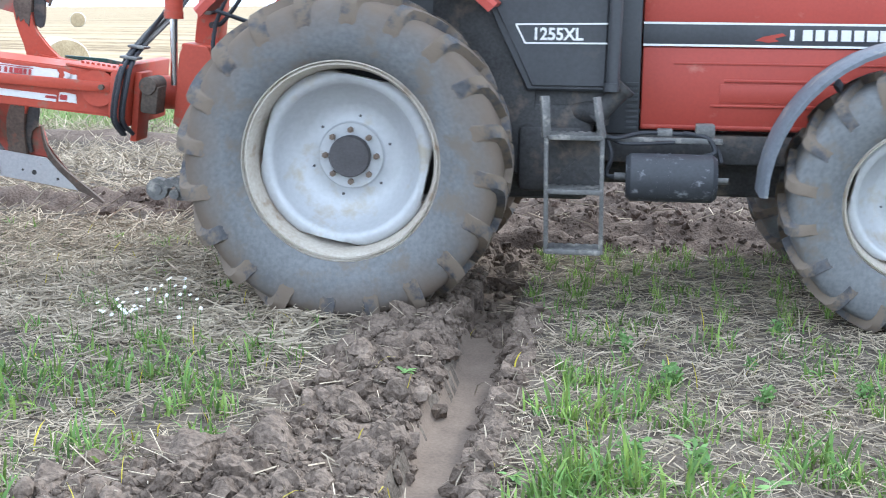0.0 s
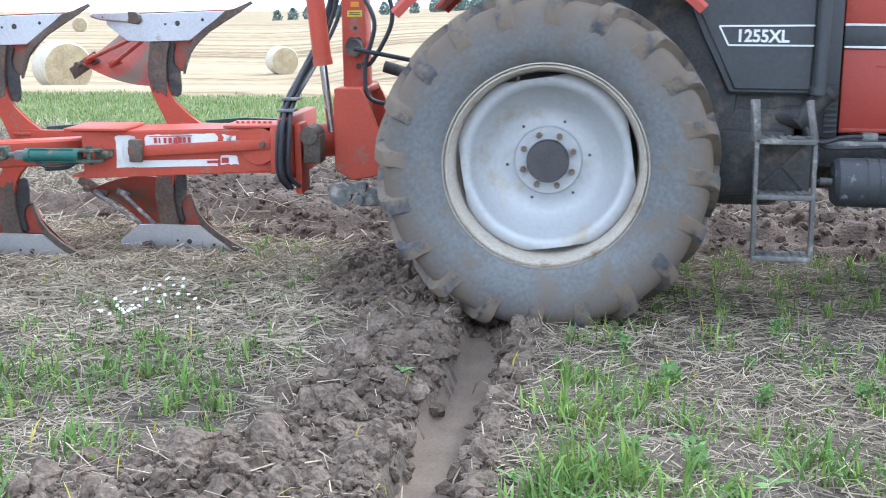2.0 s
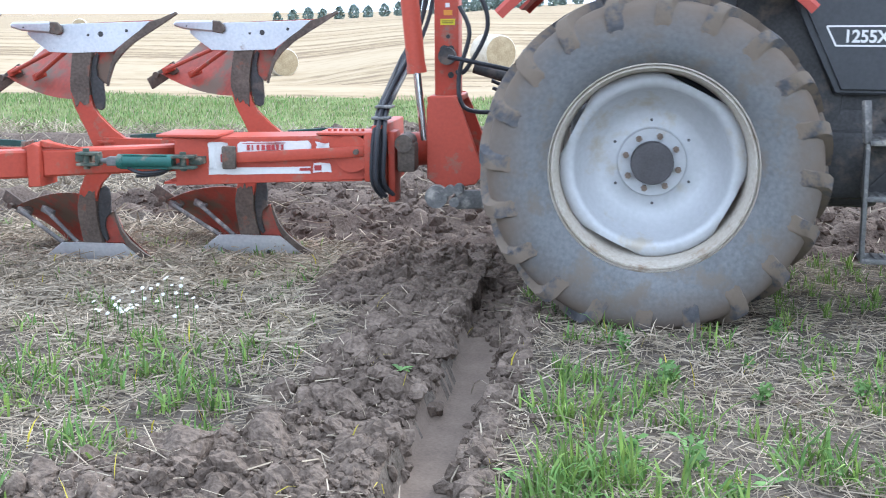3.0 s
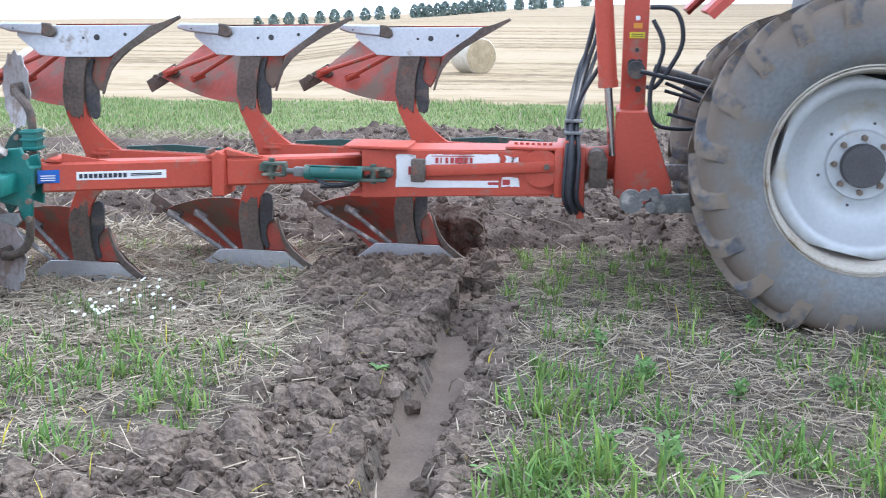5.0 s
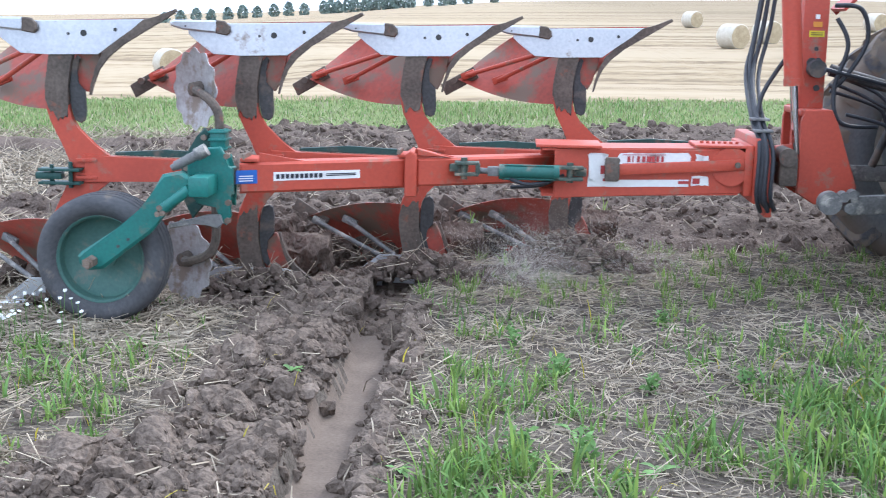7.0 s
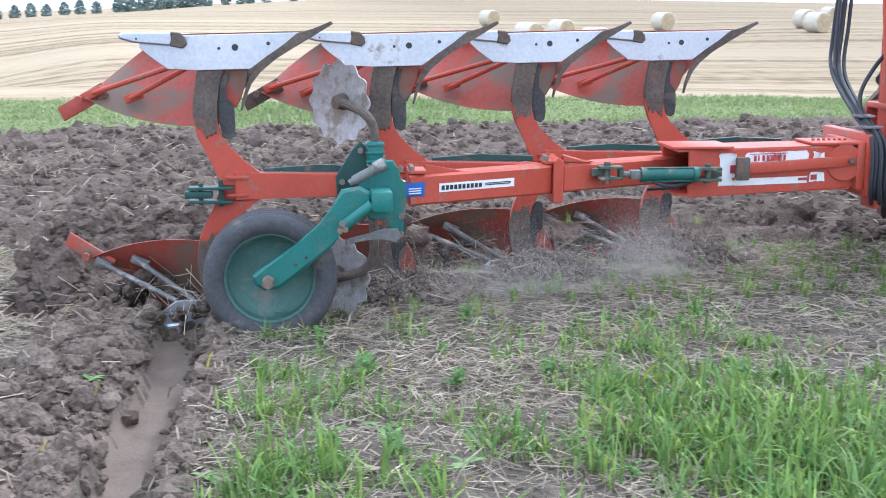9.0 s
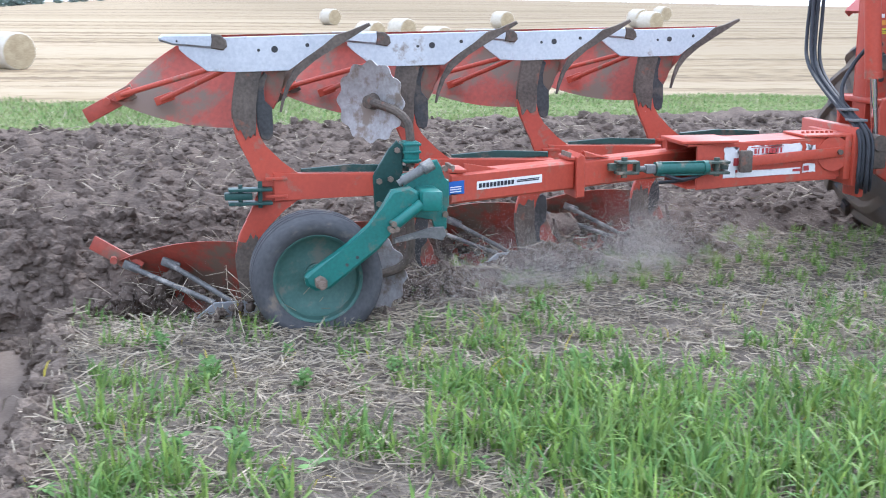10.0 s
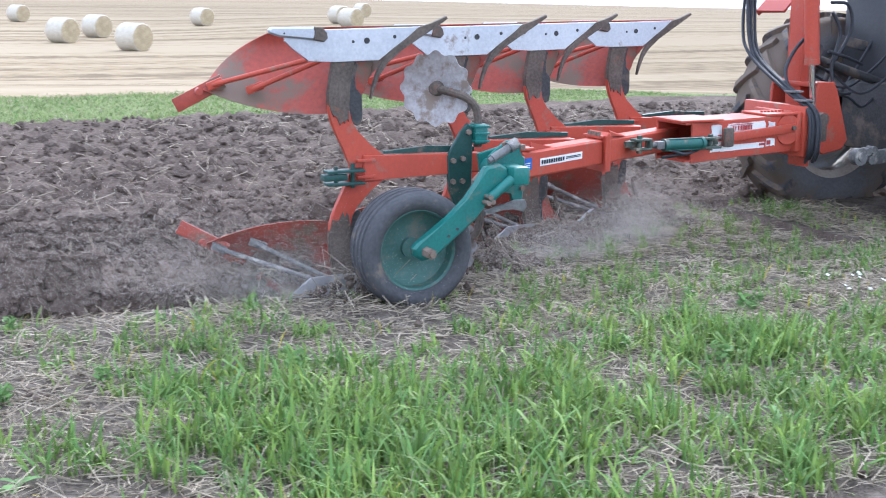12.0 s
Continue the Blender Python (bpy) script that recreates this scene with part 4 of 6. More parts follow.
def notched_disc(plough, c, r, turn, name="coulter_disc"):
    bm = bmesh.new()

    def wob(a, q):
        return q * (1 + (0.055 * math.cos(12 * a) if q > 0.8 * r else 0))
    lathe(bm, [(0.02, 0.028), (0.05, 0.026), (0.5 * r, 0.016), (0.85 * r, 0.0), (r, -0.008), (r, -0.012), (0.85 * r, -0.005), (0.5 * r, 0.010), (0.05, 0.02), (0.02, 0.02)], 96, wob)
    d = part(name, bm, COULTER, plough, "notched dusty steel disc")
    d.matrix_basis = pose(*c, 0, 0, turn)
    bm = bmesh.new()
    lathe(bm, [(0.02, -0.04), (0.035, -0.035), (0.045, 0.02), (0.02, 0.03)], 24)
    part("hub", bm, RUST, d)
    return d


COULTER = material("dusty_disc_steel", (0.50, 0.49, 0.50), (0.34, 0.32, 0.31), 0.5, metal=0.35, scale=7, fine=50, bump=0.15, dist=0.003, third=(0.27, 0.22, 0.18), third_cut=0.55, third_scale=9)


def plough():
    p = new("plough")
    tagged(p, "red four-furrow reversible plough with green fittings, turning the soil", "plough")
    # head box, face runs slightly back towards the land
    sh = 0.209
    y0 = -0.012
    bm = bmesh.new()
    zlo, zhi = 0.570, 0.838
    plate(bm, [(-0.87, zlo), (0.16, zlo + 0.02), (0.22, zlo + 0.06), (0.22, zhi - 0.06), (0.12, zhi - 0.01), (-0.87, zhi)], y0, 0.02, 0.004, sh)
    plate(bm, [(-0.94, zlo), (0.16, zlo + 0.02), (0.22, zlo + 0.06), (0.22, zhi - 0.06), (0.12, zhi - 0.01), (-0.94, zhi)], y0 + 0.30, 0.02, 0.004, sh)
    for z in (zlo + 0.01, zhi - 0.012):
        vs = [bm.verts.new(q) for q in ((-0.935, y0 - sh * 0.935 + 0.004, z), (0.15, y0 + sh * 0.15 + 0.004, z), (0.15, y0 + sh * 0.15 + 0.31, z), (-0.935, y0 - sh * 0.935 + 0.31, z))]
        vt = [bm.verts.new(v.co + Vector((0, 0, 0.012))) for v in vs]
        bm.faces.new(vs[::-1])
        bm.faces.new(vt)
        for i in range(4):
            bm.faces.new((vs[i], vs[(i + 1) % 4], vt[(i + 1) % 4], vt[i]))
    part("head_box", bm, RED, p, "red welded head box")
    # lip plate on top of the head box
    bm = bmesh.new()
    box(bm, (-0.97, -0.205, 0.841), (-0.62, 0.12, 0.857), 0.003)
    box(bm, (-0.10, -0.02, 0.841), (0.18, 0.26, 0.856), 0.003)
    for k in range(7):
        rod(bm, (-0.05 + 0.032 * k, 0.10, 0.854), (-0.05 + 0.032 * k, 0.10, 0.868), 0.010, seg=8)
    pieces("top_plate", bm, RED, p)
    # round swivel cheek and strap bar with pin
    bm = bmesh.new()
    rod(bm, (0.10, 0.005, 0.74), (0.10, -0.015, 0.74), 0.105, seg=40)
    part("swivel_cheek", bm, RED, p)
    bm = bmesh.new()
    beam(bm, (-0.56, -0.165, 0.725), (0.17, -0.012, 0.752), 0.018, 0.06, 0.006)
    part("strap_bar", bm, RED, p)
    bm = bmesh.new()
    rod(bm, (0.13, 0.0, 0.752), (0.13, -0.05, 0.752), 0.016, seg=12)
    box(bm, (-0.60, -0.20, 0.665), (-0.52, -0.165, 0.795), 0.012)
    pieces("pin", bm, RUST, p)
    # worn decal on the head box
    for k, (x0, x1, z0, z1, tear) in enumerate(((-0.69, -0.575, 0.628, 0.815, 0.022), (-0.53, -0.12, 0.735, 0.815, 0.03), (-0.60, -0.13, 0.628, 0.668, 0.010), (-0.105, -0.015, 0.715, 0.812, 0.035), (-0.12, -0.015, 0.632, 0.69, 0.02), (-0.685, -0.645, 0.655, 0.80, 0.01))):
        ragged(p, x0, x1, y0, sh, z0, z1, WHITE, 0.003 + 0.0006 * k, "decal", "peeling white decal", 3 + k, tear)
    for x0, x1, z0, z1 in ((-0.62, -0.585, 0.70, 0.745), (-0.605, -0.59, 0.66, 0.675), (-0.11, -0.07, 0.645, 0.675), (-0.19, -0.13, 0.645, 0.66)):
        decal(p, (x0, x1), y0, sh, z0, z1, DECALRED, 0.0085, "lettering_bar")
    for z in (0.753, 0.801):
        decal(p, (-0.50, -0.265), y0, sh, z, z + 0.004, DECALRED, 0.0085, "lettering_bar")
    for k in range(8):
        w = (0.016, 0.008, 0.015, 0.019, 0.024, 0.019, 0.015, 0.014)[k]
        decal(p, (-0.475 + 0.0265 * k, -0.475 + 0.0265 * k + w), y0, sh, 0.764, 0.795, DECALRED, 0.0085, "lettering_bar")
    # main diagonal beam
    bs, by = 0.49, 0.47

    def edge(x, off=0.0):
        return by + bs * x + off
    for x0, x1, h, zt in ((-1.60, -0.75, 0.150, 0.70), (-2.46, -1.66, 0.155, 0.70)):
        bm = bmesh.new()
        plate(bm, [(x0, zt - h / 2), (x1, zt - h / 2), (x1, zt + h / 2), (x0, zt + h / 2)], by, 0.15, 0.012, bs)
        part("main_beam", bm, RED, p, "red box-section diagonal beam")
    bm = bmesh.new()
    plate(bm, [(-1.66, 0.575), (-1.60, 0.575), (-1.60, 0.80), (-1.63, 0.82), (-1.66, 0.80)], by - 0.03, 0.22, 0.006, bs)
    plate(bm, [(-1.595, 0.79), (-1.56, 0.79), (-1.42, 0.775), (-1.60, 0.83)], by + 0.0, 0.05, 0.004, bs)
    pieces("beam_flange", bm, RED, p)
    bm = bmesh.new()
    for k in range(5):
        rod(bm, (-1.69 - 0.004, edge(-1.69) + 0.02 + 0.028 * k, 0.80), (-1.69, edge(-1.69) + 0.02 + 0.028 * k, 0.825), 0.011, seg=8)
        rod(bm, (-2.44, edge(-2.44) + 0.02 + 0.03 * k, 0.79), (-2.44, edge(-2.44) + 0.02 + 0.03 * k, 0.82), 0.012, seg=8)
    pieces("bolt_row", bm, BOLT, p)
    # sloping gusset plates at the flange and at the rear
    bm = bmesh.new()
    for x in (-1.66, -2.42):
        box(bm, (x - 0.04, edge(x) + 0.0, 0.782), (x + 0.05, edge(x) + 0.18, 0.80), 0.003)
        plate(bm, [(x + 0.05, 0.778), (x + 0.26, 0.778), (x + 0.05, 0.825)], by + 0.02, 0.012, 0, bs)
    pieces("gusset", bm, RED, p)
    decal(p, (-2.30, -1.885), by, bs, 0.683, 0.727, WHITE, 0.003, "decal", "white maker's decal")
    for k in range(10):
        decal(p, (-2.287 + 0.0225 * k, -2.271 + 0.0225 * k), by, bs, 0.693, 0.716, DECALDARK, 0.006, "lettering_bar")
    for z0, z1 in ((0.700, 0.705), (0.708, 0.713)):
        decal(p, (-2.05, -1.905), by, bs, z0, z1, DECALDARK, 0.006, "lettering_bar")
    ragged(p, -2.475, -2.375, by, bs, 0.672, 0.742, BLUE, 0.003, "sticker", "blue information sticker", 8, 0.004)
    for z in (0.685, 0.697, 0.709):
        decal(p, (-2.46, -2.395), by, bs, z, z + 0.005, WHITE, 0.006, "lettering_bar")
    # green adjuster in front of the head box
    ya, za = -0.285, 0.715
    bm = bmesh.new()
    rod(bm, (-1.155, ya, za), (-0.865, ya, za), 0.034, seg=20)
    rod(bm, (-0.875, ya, za), (-0.845, ya, za), 0.042, seg=20)
    rod(bm, (-1.165, ya, za), (-1.135, ya, za), 0.040, seg=20)
    for dz in (-0.036, 0.036):
        rod(bm, (-1.15, ya - 0.01, za + dz), (-0.86, ya - 0.01, za + dz), 0.006, seg=8)
    cyl = part("adjuster_cylinder", bm, DKTEAL, p, "teal hydraulic adjuster")
    bm = bmesh.new()
    rod(bm, (-1.27, ya, za + 0.003), (-1.16, ya, za), 0.016, seg=14)
    box(bm, (-1.225, ya - 0.026, za - 0.024), (-1.165, ya + 0.026, za + 0.026), 0.006)
    part("adjuster_rod", bm, STEPMETAL, cyl, "bare steel rod and lock nut")
    bm = bmesh.new()
    for dz in (-0.030, 0.030):
        box(bm, (-1.40, ya - 0.035, za + 0.012 + dz - 0.008), (-1.27, ya + 0.035, za + 0.012 + dz + 0.008), 0.004)
        box(bm, (-0.85, ya - 0.035, za + dz - 0.008), (-0.72, ya + 0.04, za + dz + 0.008), 0.004)
    box(bm, (-1.29, ya - 0.03, za - 0.015), (-1.265, ya + 0.03, za + 0.038), 0.004)
    rod(bm, (-1.35, ya, za - 0.045), (-1.35, ya, za + 0.07), 0.018, seg=12)
    rod(bm, (-0.79, ya, za - 0.05), (-0.79, ya, za + 0.055), 0.018, seg=12)
    box(bm, (-0.77, ya + 0.03, za - 0.02), (-0.70, ya + 0.14, za + 0.02), 0.004)
    box(bm, (-1.43, ya + 0.03, za - 0.01), (-1.33, ya + 0.12, za + 0.03), 0.004)
    pieces("clevis", bm, RUSTGREEN, cyl, "rusty green clevis")
    bm = bmesh.new()
    tube(bm, [(-1.12, ya, 0.685), (-1.02, ya - 0.03, 0.655), (-0.90, ya + 0.02, 0.665), (-0.82, ya + 0.05, 0.70)], 0.010)
    tube(bm, [(-0.87, ya, 0.68), (-0.95, ya + 0.05, 0.64), (-1.10, ya + 0.10, 0.62)], 0.010)
    pieces("hose", bm, HOSE, cyl)
    # headstock: turntable, cheek plates and mast
    bm = bmesh.new()
    box(bm, (0.22, -0.04, 0.54), (0.29, 0.62, 0.90), 0.01)
    box(bm, (0.17, -0.02, 0.58), (0.22, 0.45, 0.86), 0.01)
    box(bm, (0.30, 0.02, 0.46), (0.34, 0.2, 0.86), 0.008)
    rod(bm, (0.28, 0.30, 0.72), (0.55, 0.42, 0.74), 0.10, seg=24)
    part("swivel_frame", bm, RED, p, "red swivel frame with worn edges")
    bm = bmesh.new()
    box(bm, (0.36, -0.02, 0.64), (0.46, 0.12, 0.80), 0.012)
    rod(bm, (0.40, -0.04, 0.80), (0.40, 0.14, 0.80), 0.05, seg=18)
    part("knuckle", bm, RUST, p)
    for s, yy in ((-1, 0.16), (1, 0.64)):
        bm = bmesh.new()
        plate(bm, [(0.50, 0.58), (0.60, 0.52), (0.78, 0.55), (0.83, 0.62), (0.70, 0.98), (0.665, 1.05), (0.52, 1.05), (0.50, 0.98)], yy, 0.03, 0.006)
        part("cheek_plate", bm, RED, p, "red headstock cheek plate")
    bm = bmesh.new()
    box(bm, (0.52, 0.375, 0.66), (0.535, 0.505, 1.95), 0.003)
    box(bm, (0.645, 0.375, 0.66), (0.66, 0.505, 1.95), 0.003)
    box(bm, (0.52, 0.36, 0.66), (0.66, 0.375, 1.95), 0.004)
    box(bm, (0.52, 0.505, 0.66), (0.66, 0.52, 1.95), 0.004)
    box(bm, (0.50, 0.19, 0.60), (0.82, 0.64, 0.66), 0.006)
    box(bm, (0.50, 0.19, 1.01), (0.68, 0.64, 1.045), 0.006)
    mast = part("mast", bm, RED, p, "tall red mast")
    bm = bmesh.new()
    for x, z, r in ((0.615, 1.16, 0.018), (0.615, 1.31, 0.02), (0.58, 1.30, 0.03), (0.60, 1.38, 0.012)):
        rod(bm, (x, 0.353, z), (x, 0.365, z), r, seg=16)
    rod(bm, (0.60, 0.28, 1.27), (0.60, 0.365, 1.27), 0.05, seg=18)
    pieces("mast_pin", bm, GRIME, mast)
    for x0, x1, z0, z1, mt in ((0.555, 0.64, 1.445, 1.48, YELLOW), (0.575, 0.625, 1.50, 1.53, ORANGE), (0.585, 0.61, 1.545, 1.57, WHITE)):
        decal(mast, (x0, x1), 0.36, 0, z0, z1, mt, 0.003, "sticker")
    for z in (1.455, 1.466):
        decal(mast, (0.565, 0.63), 0.36, 0, z, z + 0.004, DECALDARK, 0.006, "lettering_bar")
    # turnover ram
    bm = bmesh.new()
    rod(bm, (0.445, 0.17, 1.20), (0.375, 0.17, 1.95), 0.052, seg=24)
    rod(bm, (0.447, 0.17, 1.18), (0.443, 0.17, 1.22), 0.056, seg=24)
    ram = part("turnover_ram", bm, RED, p, "red hydraulic ram with a bright rod")
    bm = bmesh.new()
    rod(bm, (0.485, 0.17, 0.80), (0.445, 0.17, 1.20), 0.022, seg=20)
    part("ram_rod", bm, CHROME, ram, "bright chrome rod")
    # hoses
    for k, (dx, dy) in enumerate(((0, 0), (0.025, 0.02), (0.05, -0.01), (0.012, -0.03), (-0.02, 0.01))):
        bm = bmesh.new()
        top = [(0.42 + dx, 0.86 + dy, 1.92), (0.365 + dx * 1.3, 0.82 + dy, 1.60 - 0.04 * k), (0.285 + dx, 0.62 + dy, 1.22), (0.245 + dx * 0.8, 0.16 + dy, 0.99), (0.255 + dx * 0.8, -0.02 + dy, 0.90), (0.255 + dx, -0.09 + dy, 0.80), (0.25 + dx, -0.10 + dy, 0.60), (0.29 + dx, -0.03 + dy, 0.53 - 0.008 * k)]
        tube(bm, top, 0.0125, 8, 6)
        part("hose", bm, HOSE, p)
    for pts in ([(0.44, 0.26, 1.36), (0.38, 0.30, 1.26), (0.30, 0.28, 1.12), (0.25, 0.15, 0.98)], [(0.66, 0.25, 1.62), (0.80, 0.22, 1.60), (0.84, 0.22, 1.42), (0.72, 0.24, 1.20), (0.66, 0.26, 1.18)], [(0.68, 0.25, 1.55), (0.74, 0.22, 1.40), (0.68, 0.22, 1.16), (0.72, 0.2, 0.98), (0.95, 0.3, 0.95)], [(0.62, 0.2, 1.27), (0.85, 0.25, 1.22), (1.1, 0.35, 1.16)]):
        bm = bmesh.new()
        tube(bm, pts, 0.013, 8, 8)
        part("hose", bm, HOSE, p)
    bm = bmesh.new()
    for z, y in ((0.985, 0.14), (0.93, 0.03)):
        box(bm, (0.215, y - 0.05, z), (0.315, y + 0.05, z + 0.015), 0.004)
    pieces("hose_clamp", bm, STEPMETAL, p)
    for hx, hy in HOLES:
        body(p, hx, hy, hx < -3)
    # wheel bracket, arm and coulter stalks
    bm = bmesh.new()
    plate(bm, [(-2.817, 0.746), (-2.805, 0.55), (-2.76, 0.449), (-2.66, 0.572), (-2.658, 0.894), (-2.69, 0.929), (-2.732, 0.882)], -0.50, 0.03, 0.005)
    back = part("mounting_plate", bm, DKGREEN, p, "dark green bolted mounting plate")
    bm = bmesh.new()
    for x, z in ((-2.785, 0.72), (-2.725, 0.73), (-2.785, 0.60), (-2.725, 0.60), (-2.69, 0.88)):
        rod(bm, (x, -0.52, z), (x, -0.495, z), 0.016, seg=6)
    pieces("bolt", bm, BOLT, back)
    bm = bmesh.new()
    plate(bm, [(-2.71, 0.785), (-2.61, 0.865), (-2.545, 0.872), (-2.52, 0.83), (-2.512, 0.775), (-2.485, 0.77), (-2.482, 0.64), (-2.50, 0.63), (-2.495, 0.53), (-2.52, 0.485), (-2.55, 0.50), (-2.565, 0.58), (-2.66, 0.585), (-2.71, 0.66)], -0.87, 0.03, 0.006)
    plate(bm, [(-2.69, 0.78), (-2.53, 0.82), (-2.50, 0.70), (-2.51, 0.56), (-2.66, 0.60)], -0.70, 0.025, 0.005)
    box(bm, (-2.60, -0.86, 0.665), (-2.50, -0.68, 0.76), 0.012)
    rod(bm, (-2.63, -0.85, 0.71), (-2.63, -0.68, 0.71), 0.045, seg=18)
    br = part("wheel_bracket", bm, GREEN, p, "teal green wheel bracket")
    bm = bmesh.new()
    box(bm, (-2.66, -1.06, 0.645), (-2.56, -0.86, 0.745), 0.012)
    part("pivot_block", bm, GREEN, br)
    bm = bmesh.new()
    for x, z in ((-2.51, 0.83), (-2.505, 0.60), (-2.51, 0.51), (-2.62, 0.85)):
        rod(bm, (x, -0.89, z), (x, -0.865, z), 0.016, seg=6)
    pieces("bolt", bm, BOLT, br)
    bm = bmesh.new()
    plate(bm, [(-2.78, 0.475), (-2.66, 0.50), (-2.60, 0.505), (-2.54, 0.48), (-2.515, 0.51), (-2.53, 0.55), (-2.59, 0.55), (-2.66, 0.53), (-2.78, 0.50)], -0.96, 0.025, 0.005)
    part("latch", bm, STEPMETAL, br, "bare metal latch hook")
    bm = bmesh.new()
    rod(bm, (-2.74, -0.96, 0.785), (-2.62, -0.96, 0.85), 0.024, seg=14)
    rod(bm, (-2.64, -0.96, 0.84), (-2.59, -0.96, 0.868), 0.032, seg=14)
    rod(bm, (-2.76, -0.96, 0.773), (-2.74, -0.96, 0.785), 0.017, seg=12)
    part("stop_screw", bm, STEPMETAL, br, "bare metal stop screw")
    bm = bmesh.new()
    plate(bm, [(-3.225, 0.345), (-3.215, 0.305), (-3.17, 0.275), (-3.10, 0.285), (-2.86, 0.47), (-2.80, 0.55), (-2.755, 0.61), (-2.655, 0.70), (-2.665, 0.74), (-2.715, 0.77), (-2.80, 0.752), (-2.845, 0.67), (-2.90, 0.575), (-3.02, 0.49), (-3.20, 0.37)], -1.05, 0.06, 0.014)
    arm = part("wheel_arm", bm, GREEN, p, "teal green wheel arm")
    bm = bmesh.new()
    rod(bm, (-2.80, -1.08, 0.585), (-2.66, -1.08, 0.69), 0.026, seg=16)
    part("arm_ram", bm, GREEN, arm)
    bm = bmesh.new()
    for x, z in ((-2.80, 0.60), (-2.785, 0.575), (-2.81, 0.57)):
        rod(bm, (x, -1.11, z), (x, -1.05, z), 0.014, seg=8)
    rod(bm, (-3.15, -1.12, 0.325), (-3.15, -1.045, 0.325), 0.03, seg=6)
    rod(bm, (-3.15, -1.14, 0.325), (-3.15, -1.11, 0.325), 0.018, seg=12)
    pieces("bolt", bm, BOLT, arm)
    bm = bmesh.new()
    for x, z in ((-3.02, 0.40), (-2.97, 0.435)):
        rod(bm, (x, -1.056, z), (x, -1.046, z), 0.008, seg=10)
    pieces("bolt_hole", bm, GRIME, arm)
    # the arm and the fittings sit close to the frame
    for ob, k in ((arm, 1.02), (br, 1.012)):
        hub = Vector((-2.95, -6.93, 1.65))
        shift = Matrix.Translation(hub) @ Matrix.Scale(k, 4) @ Matrix.Translation(-hub)
        for q in [ob] + list(ob.children):
            q.data.transform(shift)
    # depth wheel: ribbed tyre, green dished rim
    R, W = 0.328, 0.255
    K = R / 0.335
    bm = bmesh.new()
    lathe(bm, [(K * r, K * y) for r, y in [(0.215, -0.06), (0.22, -0.035), (0.205, -0.01), (0.17, 0.012), (0.10, 0.02), (0.06, 0.015), (0.06, -0.015), (0.02, -0.02)]], 64)
    wheel = part("depth_wheel", bm, WGREEN, p, "green dished wheel with a ribbed tyre")
    bm = bmesh.new()
    lathe(bm, [(K * r, y) for r, y in [(0.232, -W * 0.30), (0.234, -W * 0.36), (0.226, -W * 0.38), (0.215, -W * 0.33), (0.212, -0.02), (0.212, W * 0.3), (0.23, W * 0.34)]], 64)
    part("rim", bm, WGREEN, wheel)
    half = [(0.226, -W * 0.36), (0.245, -W * 0.45), (0.275, -W * 0.5), (0.300, -W * 0.49), (0.318, -W * 0.44), (0.329, -W * 0.38), (0.333, -W * 0.33), (0.324, -W * 0.30), (0.324, -W * 0.27), (0.335, -W * 0.24), (0.336, -W * 0.14), (0.326, -W * 0.12), (0.326, -W * 0.09), (0.337, -W * 0.06), (0.337, 0)]
    bm = bmesh.new()
    lathe(bm, [(K * r, y) for r, y in half] + [(K * r, -y) for r, y in half[:-1][::-1]], 80)
    part("tyre", bm, WHEEL_RUBBER, wheel, "dusty ribbed rubber tyre", sharp=30)
    wheel.matrix_basis = Matrix.Translation((-3.15, -0.73, 0.285))
    WHEELS.append((wheel, R, Matrix.Translation((-3.15, -0.73, 0.285)), False))
    # notched coulters on cranked stalks
    ux, uy, uz = UPPER_DISC
    notched_disc(p, UPPER_DISC, 0.21, -45)
    notched_disc(p, LOWER_DISC, 0.21, -35)
    bm = bmesh.new()
    tube(bm, [(ux, uy - 0.02, uz), (ux + 0.03, uy - 0.08, uz - 0.01), (-2.68, -0.44, 1.075), (-2.63, -0.47, 1.02), (-2.615, -0.48, 0.94), (-2.615, -0.48, 0.79)], 0.024, 10)
    tube(bm, [(LOWER_DISC[0], LOWER_DISC[1] - 0.02, LOWER_DISC[2]), (-2.78, -0.50, 0.225), (-2.68, -0.53, 0.265), (-2.63, -0.54, 0.34), (-2.625, -0.54, 0.48), (-2.64, -0.52, 0.60)], 0.024, 10)
    pieces("coulter_stalk", bm, RUST, p, "bent rusty coulter stalk")
    bm = bmesh.new()
    box(bm, (-2.655, -0.53, 0.81), (-2.575, -0.43, 0.925), 0.008)
    for z in (0.82, 0.865, 0.905):
        box(bm, (-2.663, -0.54, z), (-2.567, -0.42, z + 0.012), 0.002)
    part("stalk_clamp", bm, GREEN, p)
    # hitch fork at the tail
    bm = bmesh.new()
    for dz in (-0.035, 0.035):
        box(bm, (-3.56, -0.54, 0.66 + dz - 0.007), (-3.34, -0.46, 0.66 + dz + 0.007), 0.002)
    box(bm, (-3.58, -0.53, 0.645), (-3.44, -0.47, 0.68), 0.006)
    rod(bm, (-3.40, -0.50, 0.60), (-3.40, -0.50, 0.735), 0.012, seg=10)
    rod(bm, (-3.50, -0.50, 0.61), (-3.50, -0.50, 0.72), 0.012, seg=10)
    part("tail_fork", bm, DKGREEN, p, "dark green tail fork")
    return p


